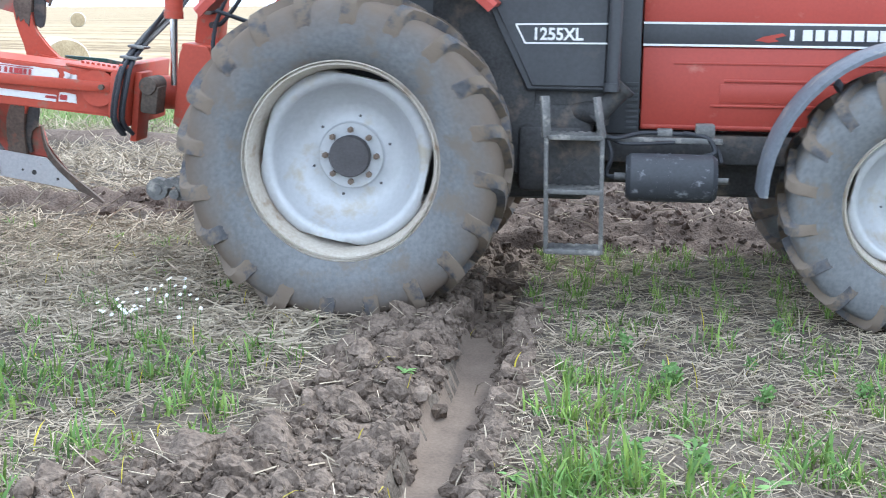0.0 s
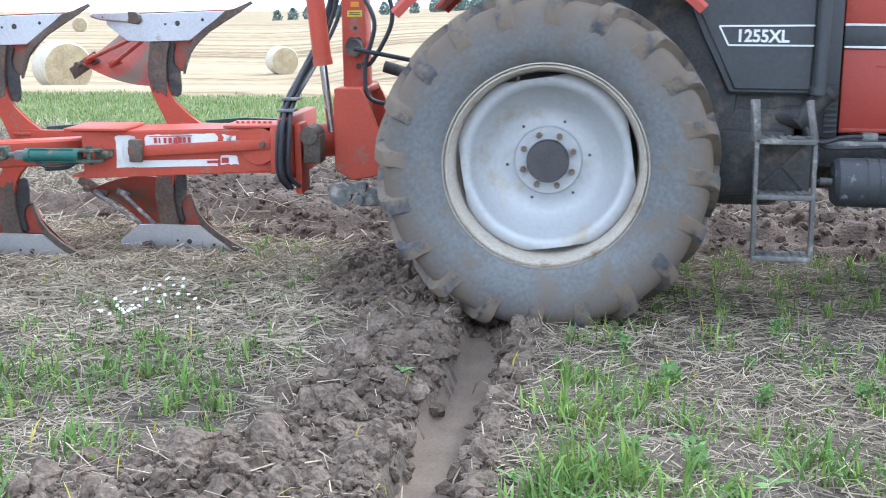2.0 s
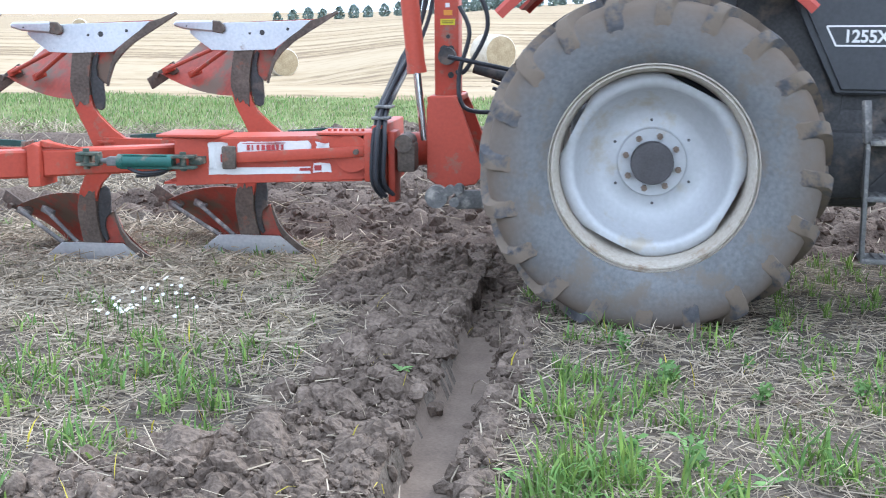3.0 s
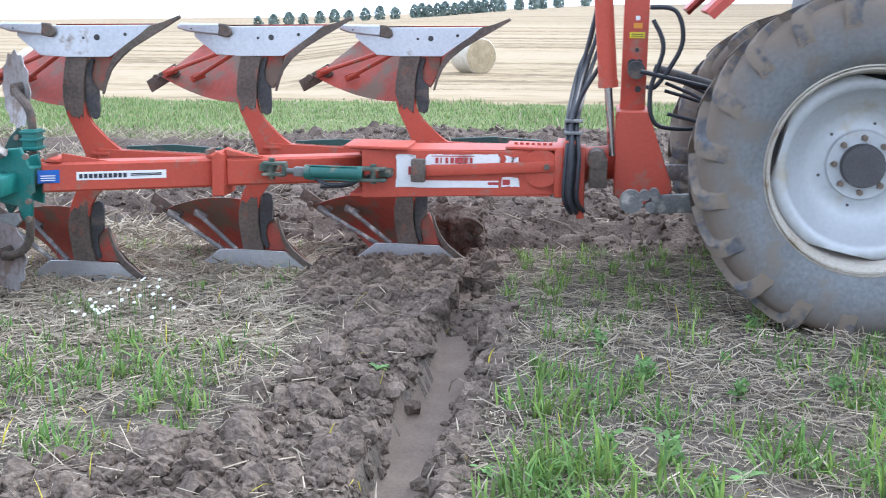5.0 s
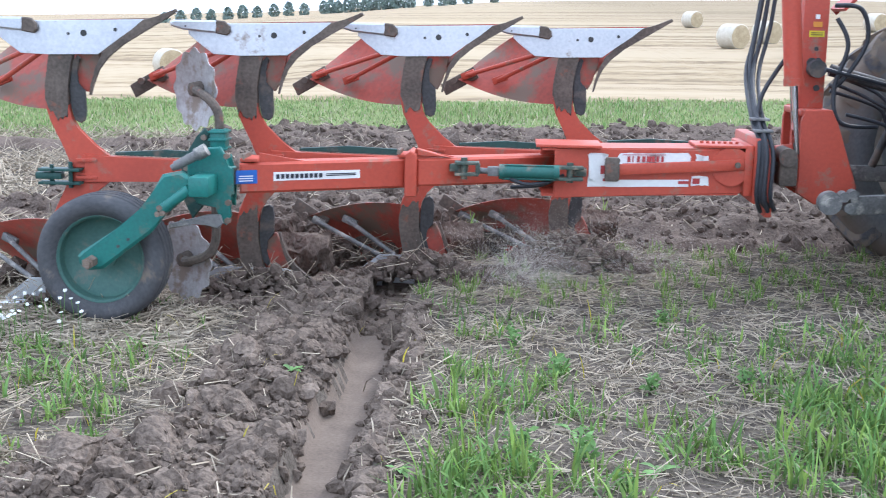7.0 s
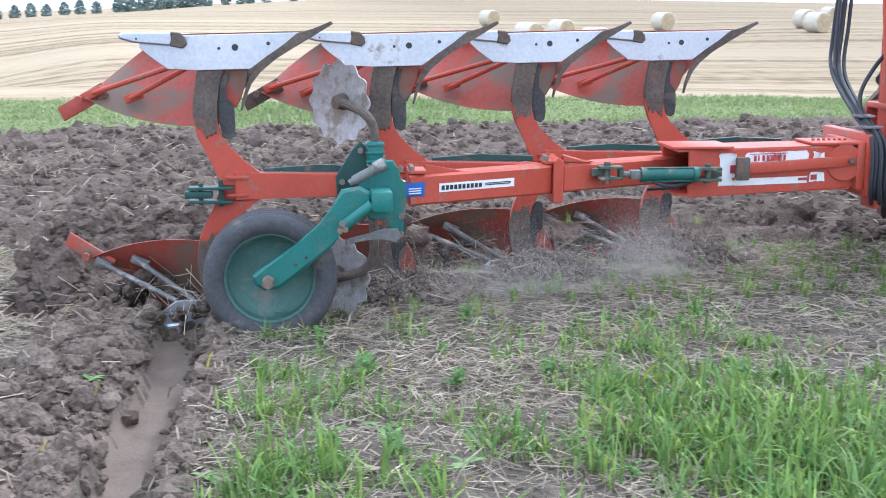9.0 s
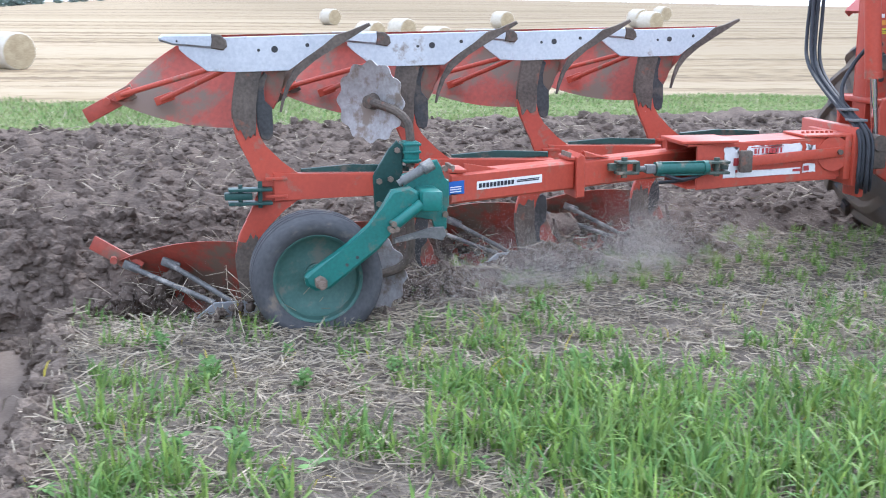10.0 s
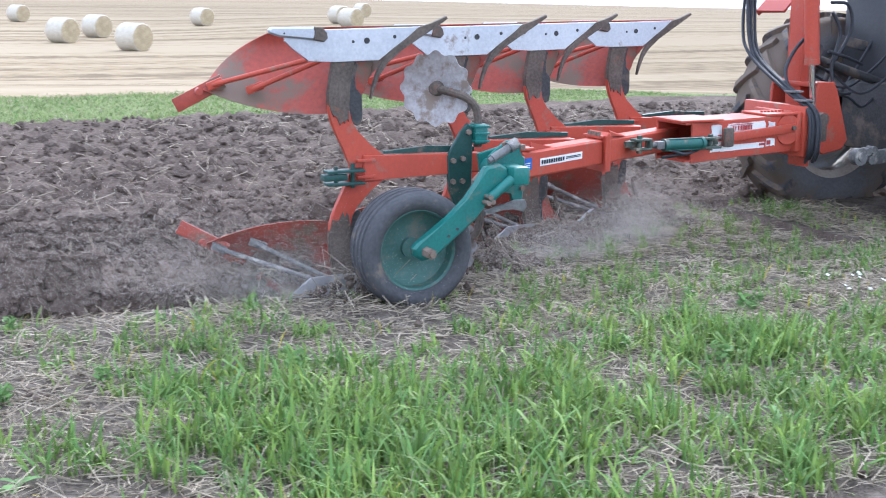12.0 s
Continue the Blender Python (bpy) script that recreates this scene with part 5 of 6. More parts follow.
DKTEAL = material("worn_teal_paint", (0.025, 0.12, 0.10), (0.016, 0.085, 0.072), 0.5, scale=6, fine=60, bump=0.06, dist=0.003, third=(0.16, 0.14, 0.11), third_cut=0.60, third_scale=9, spec=0.4)
RUSTGREEN = material("rusty_green_metal", (0.07, 0.10, 0.08), (0.045, 0.055, 0.045), 0.6, scale=8, fine=60, bump=0.2, dist=0.003, third=(0.25, 0.20, 0.15), third_cut=0.56, third_scale=12, spec=0.3)
WGREEN = material("dusty_green_rim", (0.085, 0.175, 0.15), (0.055, 0.125, 0.107), 0.55, scale=5, fine=60, bump=0.08, dist=0.003, third=(0.17, 0.18, 0.15), third_cut=0.60, third_scale=9, spec=0.4)
PLOUGH = plough()


# ---- distance: bales and trees ----
def bale():
    bm = bmesh.new()
    R, W = 0.66, 0.61
    lathe(bm, [(0.02, -W), (0.3, -W - 0.01), (0.55, -W - 0.005), (R - 0.05, -W), (R - 0.01, -W + 0.04), (R, -W + 0.1), (R, 0), (R, W - 0.1), (R - 0.01, W - 0.04), (R - 0.05, W), (0.3, W + 0.01), (0.02, W)], 48)
    for v in bm.verts:
        v.co += 0.012 * noise.noise_vector(v.co * 4)
    b = part("straw_bale", bm, [BALE, WRAP])
    for f in b.data.polygons:
        f.material_index = 0 if abs(f.normal.y) > 0.75 else 1
    return tagged(b, "round straw bale in pale net wrap on cut stubble", "bale", "bales on the field")


def bales():
    # way from the eye (degrees left of straight ahead), distance, heading
    rows = ((24.65, 35, 40), (23.8, 118, 20), (15.19, 60, 30), (5.75, 47, 35), (-7.9, 104, 30), (-9.68, 69, 32), (-11.1, 76, 29), (-12.65, 61, 30), (-15.57, 94, 22), (-22.1, 85, 22), (-22.6, 121, 16), (-21.6, 92, 10))
    first = None
    for az, r, turn in rows:
        x, y = -r * math.sin(radians(az)), r * math.cos(radians(az))
        z = float(far_height(np.array([x]), np.array([y]))[0]) + 0.62
        m = pose(x, y, z, 0, 0, turn)
        if first is None:
            first = bale()
            first.matrix_basis = m
        else:
            copy_thing(first, m)


bales()


def far_tree(seed, h, w):
    rng = random.Random(seed)
    t = new("tree")
    tagged(t, "distant round-crowned avenue tree on the horizon", "tree", "trees along the crest")
    bm = bmesh.new()
    rod(bm, (0, 0, -0.5), (0, 0, 0.45 * h), 0.22, 0.12, 8)
    for k in range(3):
        a = rng.uniform(0, 6.28)
        rod(bm, (0, 0, 0.3 * h), (0.25 * w * math.cos(a), 0.25 * w * math.sin(a), 0.6 * h), 0.1, 0.04, 6)
    part("trunk", bm, BARK, t)
    V, F = [], []
    for k in range(260):
        a, u = rng.uniform(0, 6.28), rng.random()
        zz = 0.05 + 0.95 * u
        rad = 0.5 * w * max(0, 1 - (abs(zz - 0.36) / (0.66 if zz > 0.36 else 0.42)) ** 2.2) ** 0.7 * rng.uniform(0.5, 1.05)
        c = Vector((rad * math.cos(a), rad * math.sin(a), zz * h))
        s = rng.uniform(0.35, 0.8) * w / 6
        q = Euler((rng.uniform(0, 6), rng.uniform(0, 6), rng.uniform(0, 6))).to_matrix()
        i = len(V)
        for p in ((-1, -0.6, 0), (1, -0.7, 0.2), (0.8, 0.7, 0), (-0.7, 0.9, -0.2)):
            V.append(c + q @ Vector(p) * s)
        F += [(i, i + 1, i + 2), (i, i + 2, i + 3)]
    raw("crown", V, F, [CROWN], parent=t)
    return t


def trees():
    rng = random.Random(9)
    made = [far_tree(k, 6.6 + 0.5 * k, 5.4 + 0.3 * k) for k in range(3)]
    k = 0
    # an even avenue, then a closed row, then a few stragglers
    spots = [15.34 - 0.675 * n + rng.uniform(-0.03, 0.03) for n in range(10)]
    spots += [8.45 - 0.36 * n + rng.uniform(-0.06, 0.06) for n in range(12)]
    spots += [3.75, 3.1, 2.7, 2.0, 0.8]
    for az in spots:
        r = 690 + rng.uniform(-12, 12)
        x, y = -r * math.sin(radians(az)), r * math.cos(radians(az))
        z = float(far_height(np.array([x]), np.array([y]))[0]) - 0.3
        m = pose(x, y, z, 0, 0, rng.uniform(0, 360))
        if k < 3:
            made[k].matrix_basis = m
        else:
            copy_thing(made[k % 3], m)
        k += 1


trees()


# ---- soil, straw and plants ----
def ico():
    bm = bmesh.new()
    bmesh.ops.create_icosphere(bm, subdivisions=1, radius=1)
    v = np.array([q.co[:] for q in bm.verts])
    f = np.array([[q.index for q in g.verts] for g in bm.faces])
    bm.free()
    return v, f


def ico2():
    bm = bmesh.new()
    bmesh.ops.create_icosphere(bm, subdivisions=2, radius=1)
    v = np.array([q.co[:] for q in bm.verts])
    f = np.array([[q.index for q in g.verts] for g in bm.faces])
    bm.free()
    return v, f


def ico3():
    bm = bmesh.new()
    bmesh.ops.create_icosphere(bm, subdivisions=4, radius=1)
    v = np.array([q.co[:] for q in bm.verts])
    f = np.array([[q.index for q in g.verts] for g in bm.faces])
    bm.free()
    return v, f


def lumps(rng, px, py, pz, size, sink=0.15, fine=False):
    """Many crumbly clods as one list of vertices and faces."""
    v0, f0 = ico2() if fine else ico()
    n, k = len(px), len(v0)
    a = rng.normal(size=(n, 3, 3))
    q = np.linalg.qr(a)[0]
    squash = rng.uniform(0.55, 1.15, (n, 1, 3))
    jit = 1 + rng.normal(0, 0.15, (n, k, 1))
    v = (v0[None] * squash * jit) @ q * np.asarray(size)[:, None, None]
    v = v + np.stack([px, py, pz + np.asarray(size) * sink], -1)[:, None, :]
    f = f0[None] + (np.arange(n) * k)[:, None, None]
    return v.reshape(-1, 3), f.reshape(-1, 3)


def blades(rng, px, py, pz, length, lean, width, az=None):
    """Bent grass blades of three segments, each a tapering strip."""
    n = len(px)
    az = rng.uniform(0, 2 * np.pi, n) if az is None else az
    d = np.stack([np.cos(az), np.sin(az)], -1)
    s = np.stack([-d[:, 1], d[:, 0]], -1)
    tw = rng.uniform(-0.7, 0.7, n)
    s = np.stack([s[:, 0] * np.cos(tw) - s[:, 1] * np.sin(tw), s[:, 0] * np.sin(tw) + s[:, 1] * np.cos(tw)], -1)
    P = []
    for t, w in ((0, 0.7), (0.4, 1.0), (0.75, 0.7), (1.0, 0.06)):
        out = length * lean * t ** 1.8
        up = length * t * np.sqrt(np.maximum(0.05, 1 - (lean * t) ** 2 * 0.8))
        c = np.stack([px + d[:, 0] * out, py + d[:, 1] * out, pz + up], -1)
        off = np.concatenate([s * (width * w / 2)[:, None], np.zeros((n, 1))], -1)
        P += [c - off, c + off]
    v = np.stack(P, 1)
    base = (np.arange(n) * 8)[:, None]
    f = np.concatenate([base + np.array([[0, 1, 3, 2]]), base + np.array([[2, 3, 5, 4]]), base + np.array([[4, 5, 7, 6]])], 1).reshape(-1, 4)
    return v.reshape(-1, 3), f


def stalks(rng, px, py, pz, length, tilt, width=0.004):
    """Straw pieces: slim three-sided sticks."""
    n = len(px)
    az = rng.uniform(0, 2 * np.pi, n)
    d = np.stack([np.cos(az) * np.cos(tilt), np.sin(az) * np.cos(tilt), np.sin(tilt)], -1)
    s = np.cross(d, rng.normal(size=(n, 3)))
    s /= np.linalg.norm(s, axis=1)[:, None]
    u = np.cross(d, s)
    c = np.stack([px, py, pz], -1)
    w = np.asarray(width) * np.ones(n)
    P = []
    for e in (0, 1):
        for k in range(3):
            a = 2 * np.pi * k / 3
            P.append(c + d * (length * e)[:, None] + (s * math.cos(a) + u * math.sin(a)) * (w / 2)[:, None])
    v = np.stack(P, 1)
    base = (np.arange(n) * 6)[:, None]
    f = np.concatenate([base + np.array([[0, 1, 4, 3]]), base + np.array([[1, 2, 5, 4]]), base + np.array([[2, 0, 3, 5]])], 1).reshape(-1, 4)
    return v.reshape(-1, 3), f


def on_strip(x, y):
    x0, x1, y0, y1 = STRIP
    return (x > x0 - 0.02) & (x < x1 + 0.02) & (y > y0 - 0.02) & (y < y1 + 0.12)


def greenness(x, y):
    """How thickly the land is grown over."""
    trench, spoil, tilled, verge, field = zones(x, y)
    patch = np.clip(0.42 + 0.9 * fbm(x, y, 1.0, 2, 21) + 0.9 * fbm(x, y, 3.4, 2, 22), -0.3, 1.1)
    right = ease(-0.48, -0.2, x) * (0.44 + (0.88 - 0.34 * ease(1.6, 2.9, x)) * (1 - ease(4.3, 5.9, y)))
    left = (1 - ease(-1.7, -1.3, x)) * (0.50 - 0.20 * ease(6.0, 7.2, y))
    return np.clip((right + left) * (0.35 + patch), 0, 1) * (1 - trench) * (1 - spoil) * (1 - np.clip(tilled, 0, 1)) * (1 - ease(8.0, 8.3, y) * ease(-2.6, -2.2, x))


def scatter(rng, n, x0, x1, y0, y1):
    return rng.uniform(x0, x1, n), rng.uniform(y0, y1, n)


def grass():
    rng = np.random.default_rng(5)
    x, y = scatter(rng, 17000, -4.4, 7.4, 3.1, 8.3)
    g = greenness(x, y)
    ok = (rng.random(len(x)) < g ** 1.7 * 0.8) & ~on_strip(x, y)
    x, y, g = x[ok], y[ok], g[ok]
    k = rng.integers(4, 15, len(x))
    X, Y = np.repeat(x, k) + rng.normal(0, 0.03, k.sum()), np.repeat(y, k) + rng.normal(0, 0.03, k.sum())
    tall = np.repeat(rng.uniform(0.55, 1.15, len(x)) * (0.55 + 0.6 * g), k)
    near = 1 - ease(4.2, 6.2, Y)
    L = rng.uniform(0.04, 0.165, len(X)) * tall * (1 + 0.25 * near)
    v, f = blades(rng, X, Y, height(X, Y) - 0.005, L, np.abs(rng.normal(0.65, 0.38, len(X))).clip(0.05, 1.1), rng.uniform(0.005, 0.012, len(X)) * (1 + 0.3 * near))
    tagged(raw("grass", v, f, [LEAF, DULL], np.repeat((rng.random(len(X)) < 0.35).astype(int), 3), smooth=True), "fresh green volunteer grass tufts in the stubble", "grass", kind="stuff")
    # yellowing and dry blades
    x, y = scatter(rng, 2600, -4.4, 7.4, 3.1, 8.2)
    ok = (rng.random(len(x)) < 0.25 + 0.5 * greenness(x, y)) & ~on_strip(x, y)
    x, y = x[ok], y[ok]
    v, f = blades(rng, x, y, height(x, y), rng.uniform(0.05, 0.15, len(x)), rng.uniform(0.3, 0.95, len(x)), rng.uniform(0.004, 0.008, len(x)))
    tagged(raw("yellow_grass", v, f, [YELLOWLEAF, STRAW], np.repeat((rng.random(len(x)) < 0.7).astype(int), 3)), "dry yellowing grass blades", "grass", kind="stuff")


def straw():
    rng = np.random.default_rng(6)
    x, y = scatter(rng, 110000, -4.6, 7.5, 3.05, 8.4)
    trench, spoil, tilled, verge, field = zones(x, y)
    rows = 0.6 + 0.4 * fbm(x, y, 1.3, 3, 31)
    ok = (rng.random(len(x)) < rows * (1 - 0.85 * spoil) * (1 - 0.97 * trench)) & ~on_strip(x, y) & ~((y > 8.1) & (x > -2.4)) & ~((np.abs(x + 0.645) < 0.22) & (y < 7.6))
    x, y = x[ok], y[ok]
    v, f = stalks(rng, x, y, height(x, y) + rng.uniform(0.002, 0.02, len(x)), rng.uniform(0.025, 0.15, len(x)), rng.normal(0.04, 0.2, len(x)), rng.uniform(0.0025, 0.0065, len(x)))
    tagged(raw("straw", v, f, [STRAW]), "bleached loose straw on the soil", "straw", kind="stuff")
    # paler, thicker litter where the combine dropped it
    x, y = scatter(rng, 16000, -4.6, -1.5, 5.6, 8.6)
    trench, spoil, tilled, verge, field = zones(x, y)
    ok = (rng.random(len(x)) < (0.75 + 0.5 * fbm(x, y, 1.1, 3, 61)) * (1 - spoil) * (1 - 0.8 * tilled)) & ~on_strip(x, y)
    x, y = x[ok], y[ok]
    v, f = stalks(rng, x, y, height(x, y) + rng.uniform(0.004, 0.025, len(x)), rng.uniform(0.04, 0.18, len(x)), rng.normal(0.05, 0.15, len(x)), rng.uniform(0.004, 0.009, len(x)))
    tagged(raw("straw", v, f, [STRAW]), "thick pale straw litter on the stubble", "straw", kind="stuff")
    x, y = scatter(rng, 5200, -4.6, 7.5, 3.05, 8.3)
    y = np.round(y / 0.14) * 0.14 + rng.normal(0, 0.015, len(y))
    trench, spoil, tilled, verge, field = zones(x, y)
    ok = (rng.random(len(x)) < (1 - spoil) * (1 - trench) * (0.5 + 0.8 * fbm(x, y, 0.8, 2, 14))) & ~on_strip(x, y) & ~((y > 8.1) & (x > -2.4))
    x, y = x[ok], y[ok]
    v, f = stalks(rng, x, y, height(x, y) - 0.01, rng.uniform(0.04, 0.11, len(x)), rng.normal(1.25, 0.25, len(x)), rng.uniform(0.003, 0.005, len(x)))
    tagged(raw("stubble", v, f, [STRAW]), "short standing cereal stubble", "stubble", kind="stuff")
    # stubble left of the tilled land, farther off
    x, y = scatter(rng, 14000, -9, -2.2, 8.3, 15.0)
    trench, spoil, tilled, verge, field = zones(x, y)
    ok = rng.random(len(x)) < (1 - tilled)
    x, y = x[ok], y[ok]
    v, f = stalks(rng, x, y, height(x, y) + 0.01, rng.uniform(0.08, 0.25, len(x)), rng.normal(0.2, 0.3, len(x)), rng.uniform(0.006, 0.011, len(x)))
    tagged(raw("straw", v, f, [STRAW]), "pale straw beside the turned soil", "straw", kind="stuff")
    x, y = scatter(rng, 3500, -3, 14, 8.7, 15.5)
    v, f = stalks(rng, x, y, height(x, y) + 0.03, rng.uniform(0.06, 0.2, len(x)), rng.normal(0.2, 0.3, len(x)), rng.uniform(0.005, 0.009, len(x)))
    tagged(raw("straw", v, f, [STRAW]), "bits of straw on ploughed soil", "straw", kind="stuff")


def clods():
    rng = np.random.default_rng(7)
    x, y = scatter(rng, 24000, -2.6, -0.6, 3.1, 8.2)
    trench, spoil, tilled, verge, field = zones(x, y)
    ok = (rng.random(len(x)) < spoil * 0.9) & ~on_strip(x, y)
    x, y = x[ok], y[ok]
    s = np.clip(rng.lognormal(-4.55, 0.62, len(x)), 0.004, 0.06)
    big = s > 0.0125
    v, f = lumps(rng, x[big], y[big], height(x[big], y[big]), s[big], 0.1, True)
    v2, f2 = lumps(rng, x[~big], y[~big], height(x[~big], y[~big]), s[~big], 0.1)
    v, f = np.concatenate([v, v2]), np.concatenate([f, f2 + len(v)])
    tagged(raw("crumbled_soil", v, f, [SOIL]), "crumbled dry soil thrown beside the furrow", "soil", kind="stuff")
    # crumbs over the stubble and along the furrow edges
    x, y = scatter(rng, 9000, -4.2, 7.3, 3.1, 8.2)
    edge = np.exp(-((x + 0.47) / 0.05) ** 2) + 0.7 * np.exp(-((x + 0.80) / 0.05) ** 2) + 0.12 + 0.35 * ease(0.2, 0.6, fbm(x, y, 0.9, 3, 77))
    trench, spoil, tilled, verge, field = zones(x, y)
    ok = (rng.random(len(x)) < edge * (1 - 0.9 * trench)) & ~on_strip(x, y)
    x, y = x[ok], y[ok]
    s = np.clip(rng.lognormal(-4.4, 0.5, len(x)), 0.005, 0.035)
    x2 = rng.normal(-0.47, 0.045, 1300)
    y2 = rng.uniform(3.1, 6.5, 1300)
    s2 = np.clip(rng.lognormal(-3.95, 0.55, 1300), 0.008, 0.055)
    x2, y2 = np.append(x2, rng.normal(-0.66, 0.13, 170)), np.append(y2, rng.normal(6.40, 0.07, 170))
    s2 = np.append(s2, np.clip(rng.lognormal(-3.8, 0.5, 170), 0.01, 0.06))
    x, y, s = np.append(x, x2), np.append(y, y2), np.append(s, s2)
    v, f = lumps(rng, x, y, height(x, y), s)
    tagged(raw("soil_crumbs", v, f, [SOIL]), "small soil crumbs among the straw", "soil", kind="stuff")
    # turned land beyond
    x, y = scatter(rng, 34000, -4.2, 13.0, 8.25, 15.8)
    trench, spoil, tilled, verge, field = zones(x, y)
    near = 1 - 0.55 * ease(9, 14, y)
    ok = rng.random(len(x)) < np.clip(tilled, 0, 1) * near
    x, y = x[ok], y[ok]
    s = np.clip(rng.lognormal(-3.75, 0.6, len(x)), 0.010, 0.11) * (0.8 + 0.25 * ease(9, 14, y))
    v, f = lumps(rng, x, y, height(x, y), s, -0.05)
    tagged(raw("ploughed_clods", v, f, [FRESH]), "dark clods on the ploughed land", "soil", kind="stuff")
    # middling clods in finer shape
    x, y = scatter(rng, 900, -2.4, -0.7, 3.1, 8.0)
    trench, spoil, tilled, verge, field = zones(x, y)
    ok = (rng.random(len(x)) < spoil * 0.9) & ~on_strip(x, y)
    x, y = x[ok], y[ok]
    v, f = lumps(rng, x, y, height(x, y), np.clip(rng.lognormal(-3.3, 0.35, len(x)), 0.02, 0.07), -0.1, True)
    tagged(raw("broken_soil", v, f, [SOIL]), "broken lumps of dry soil on the bank", "soil", kind="stuff")
    # large clods on the spoil bank, each its own thing
    spots = ((-1.37, 4.90, 0.085), (-1.33, 4.62, 0.10), (-1.05, 4.75, 0.09), (-0.98, 5.02, 0.08), (-1.02, 4.40, 0.085), (-1.25, 4.28, 0.11), (-1.62, 4.15, 0.12), (-1.45, 3.98, 0.10), (-1.85, 4.02, 0.09), (-1.12, 5.25, 0.09), (-1.22, 5.55, 0.08), (-1.0, 5.6, 0.075), (-1.15, 5.9, 0.09), (-0.95, 6.1, 0.07), (-0.52, 4.62, 0.06), (-0.50, 4.25, 0.055), (-0.9, 4.15, 0.09), (-1.1, 6.2, 0.08), (-0.9, 5.75, 0.075), (-1.3, 6.3, 0.07), (-0.42, 4.0, 0.06), (-1.9, 3.8, 0.10))
    for i, (cx, cy, cs) in enumerate(spots):
        v, f = ico3()
        v = v * np.random.default_rng(40 + i).uniform(0.65, 1.1, 3) * cs * 0.85
        for q in range(len(v)):
            p = Vector(v[q])
            w = Vector(noise.noise_vector(p * (0.9 / cs) + Vector((i, 0, 0)))) * cs * 0.45 + Vector(noise.noise_vector(p * (3.0 / cs) + Vector((0, i, 0)))) * cs * 0.14
            w += p.normalized() * abs(noise.noise(p * (6.0 / cs))) * cs * 0.10
            v[q] += np.array(w)
        ob = raw("soil_clod", v, f, [SOIL])
        ob.location = (cx, cy, float(height(np.array([cx]), np.array([cy]))[0]))
        tagged(ob, "large dry soil clod on the spoil bank", "soil clod", "clods on the bank")


def verge_grass():
    rng = np.random.default_rng(8)
    x, y = scatter(rng, 130000, -11, 15, 13.4, 24.5)
    trench, spoil, tilled, verge, field = zones(x, y)
    ok = rng.random(len(x)) < verge * 0.95
    x, y = x[ok], y[ok]
    tall = 0.7 + 0.6 * fbm(x, y, 0.5, 3, 51)
    v, f = blades(rng, x, y, height(x, y) - 0.01, rng.uniform(0.05, 0.13, len(x)) * np.clip(tall, 0.4, 1.4), rng.uniform(0.1, 0.8, len(x)), rng.uniform(0.006, 0.016, len(x)))
    kinds = rng.choice(3, len(x), p=(0.62, 0.28, 0.10))
    tagged(raw("verge_grass", v, f, [VERGELEAF, DULL, STRAW], np.repeat(kinds, 3), smooth=True), "long green grass on the field margin", "grass", kind="stuff")


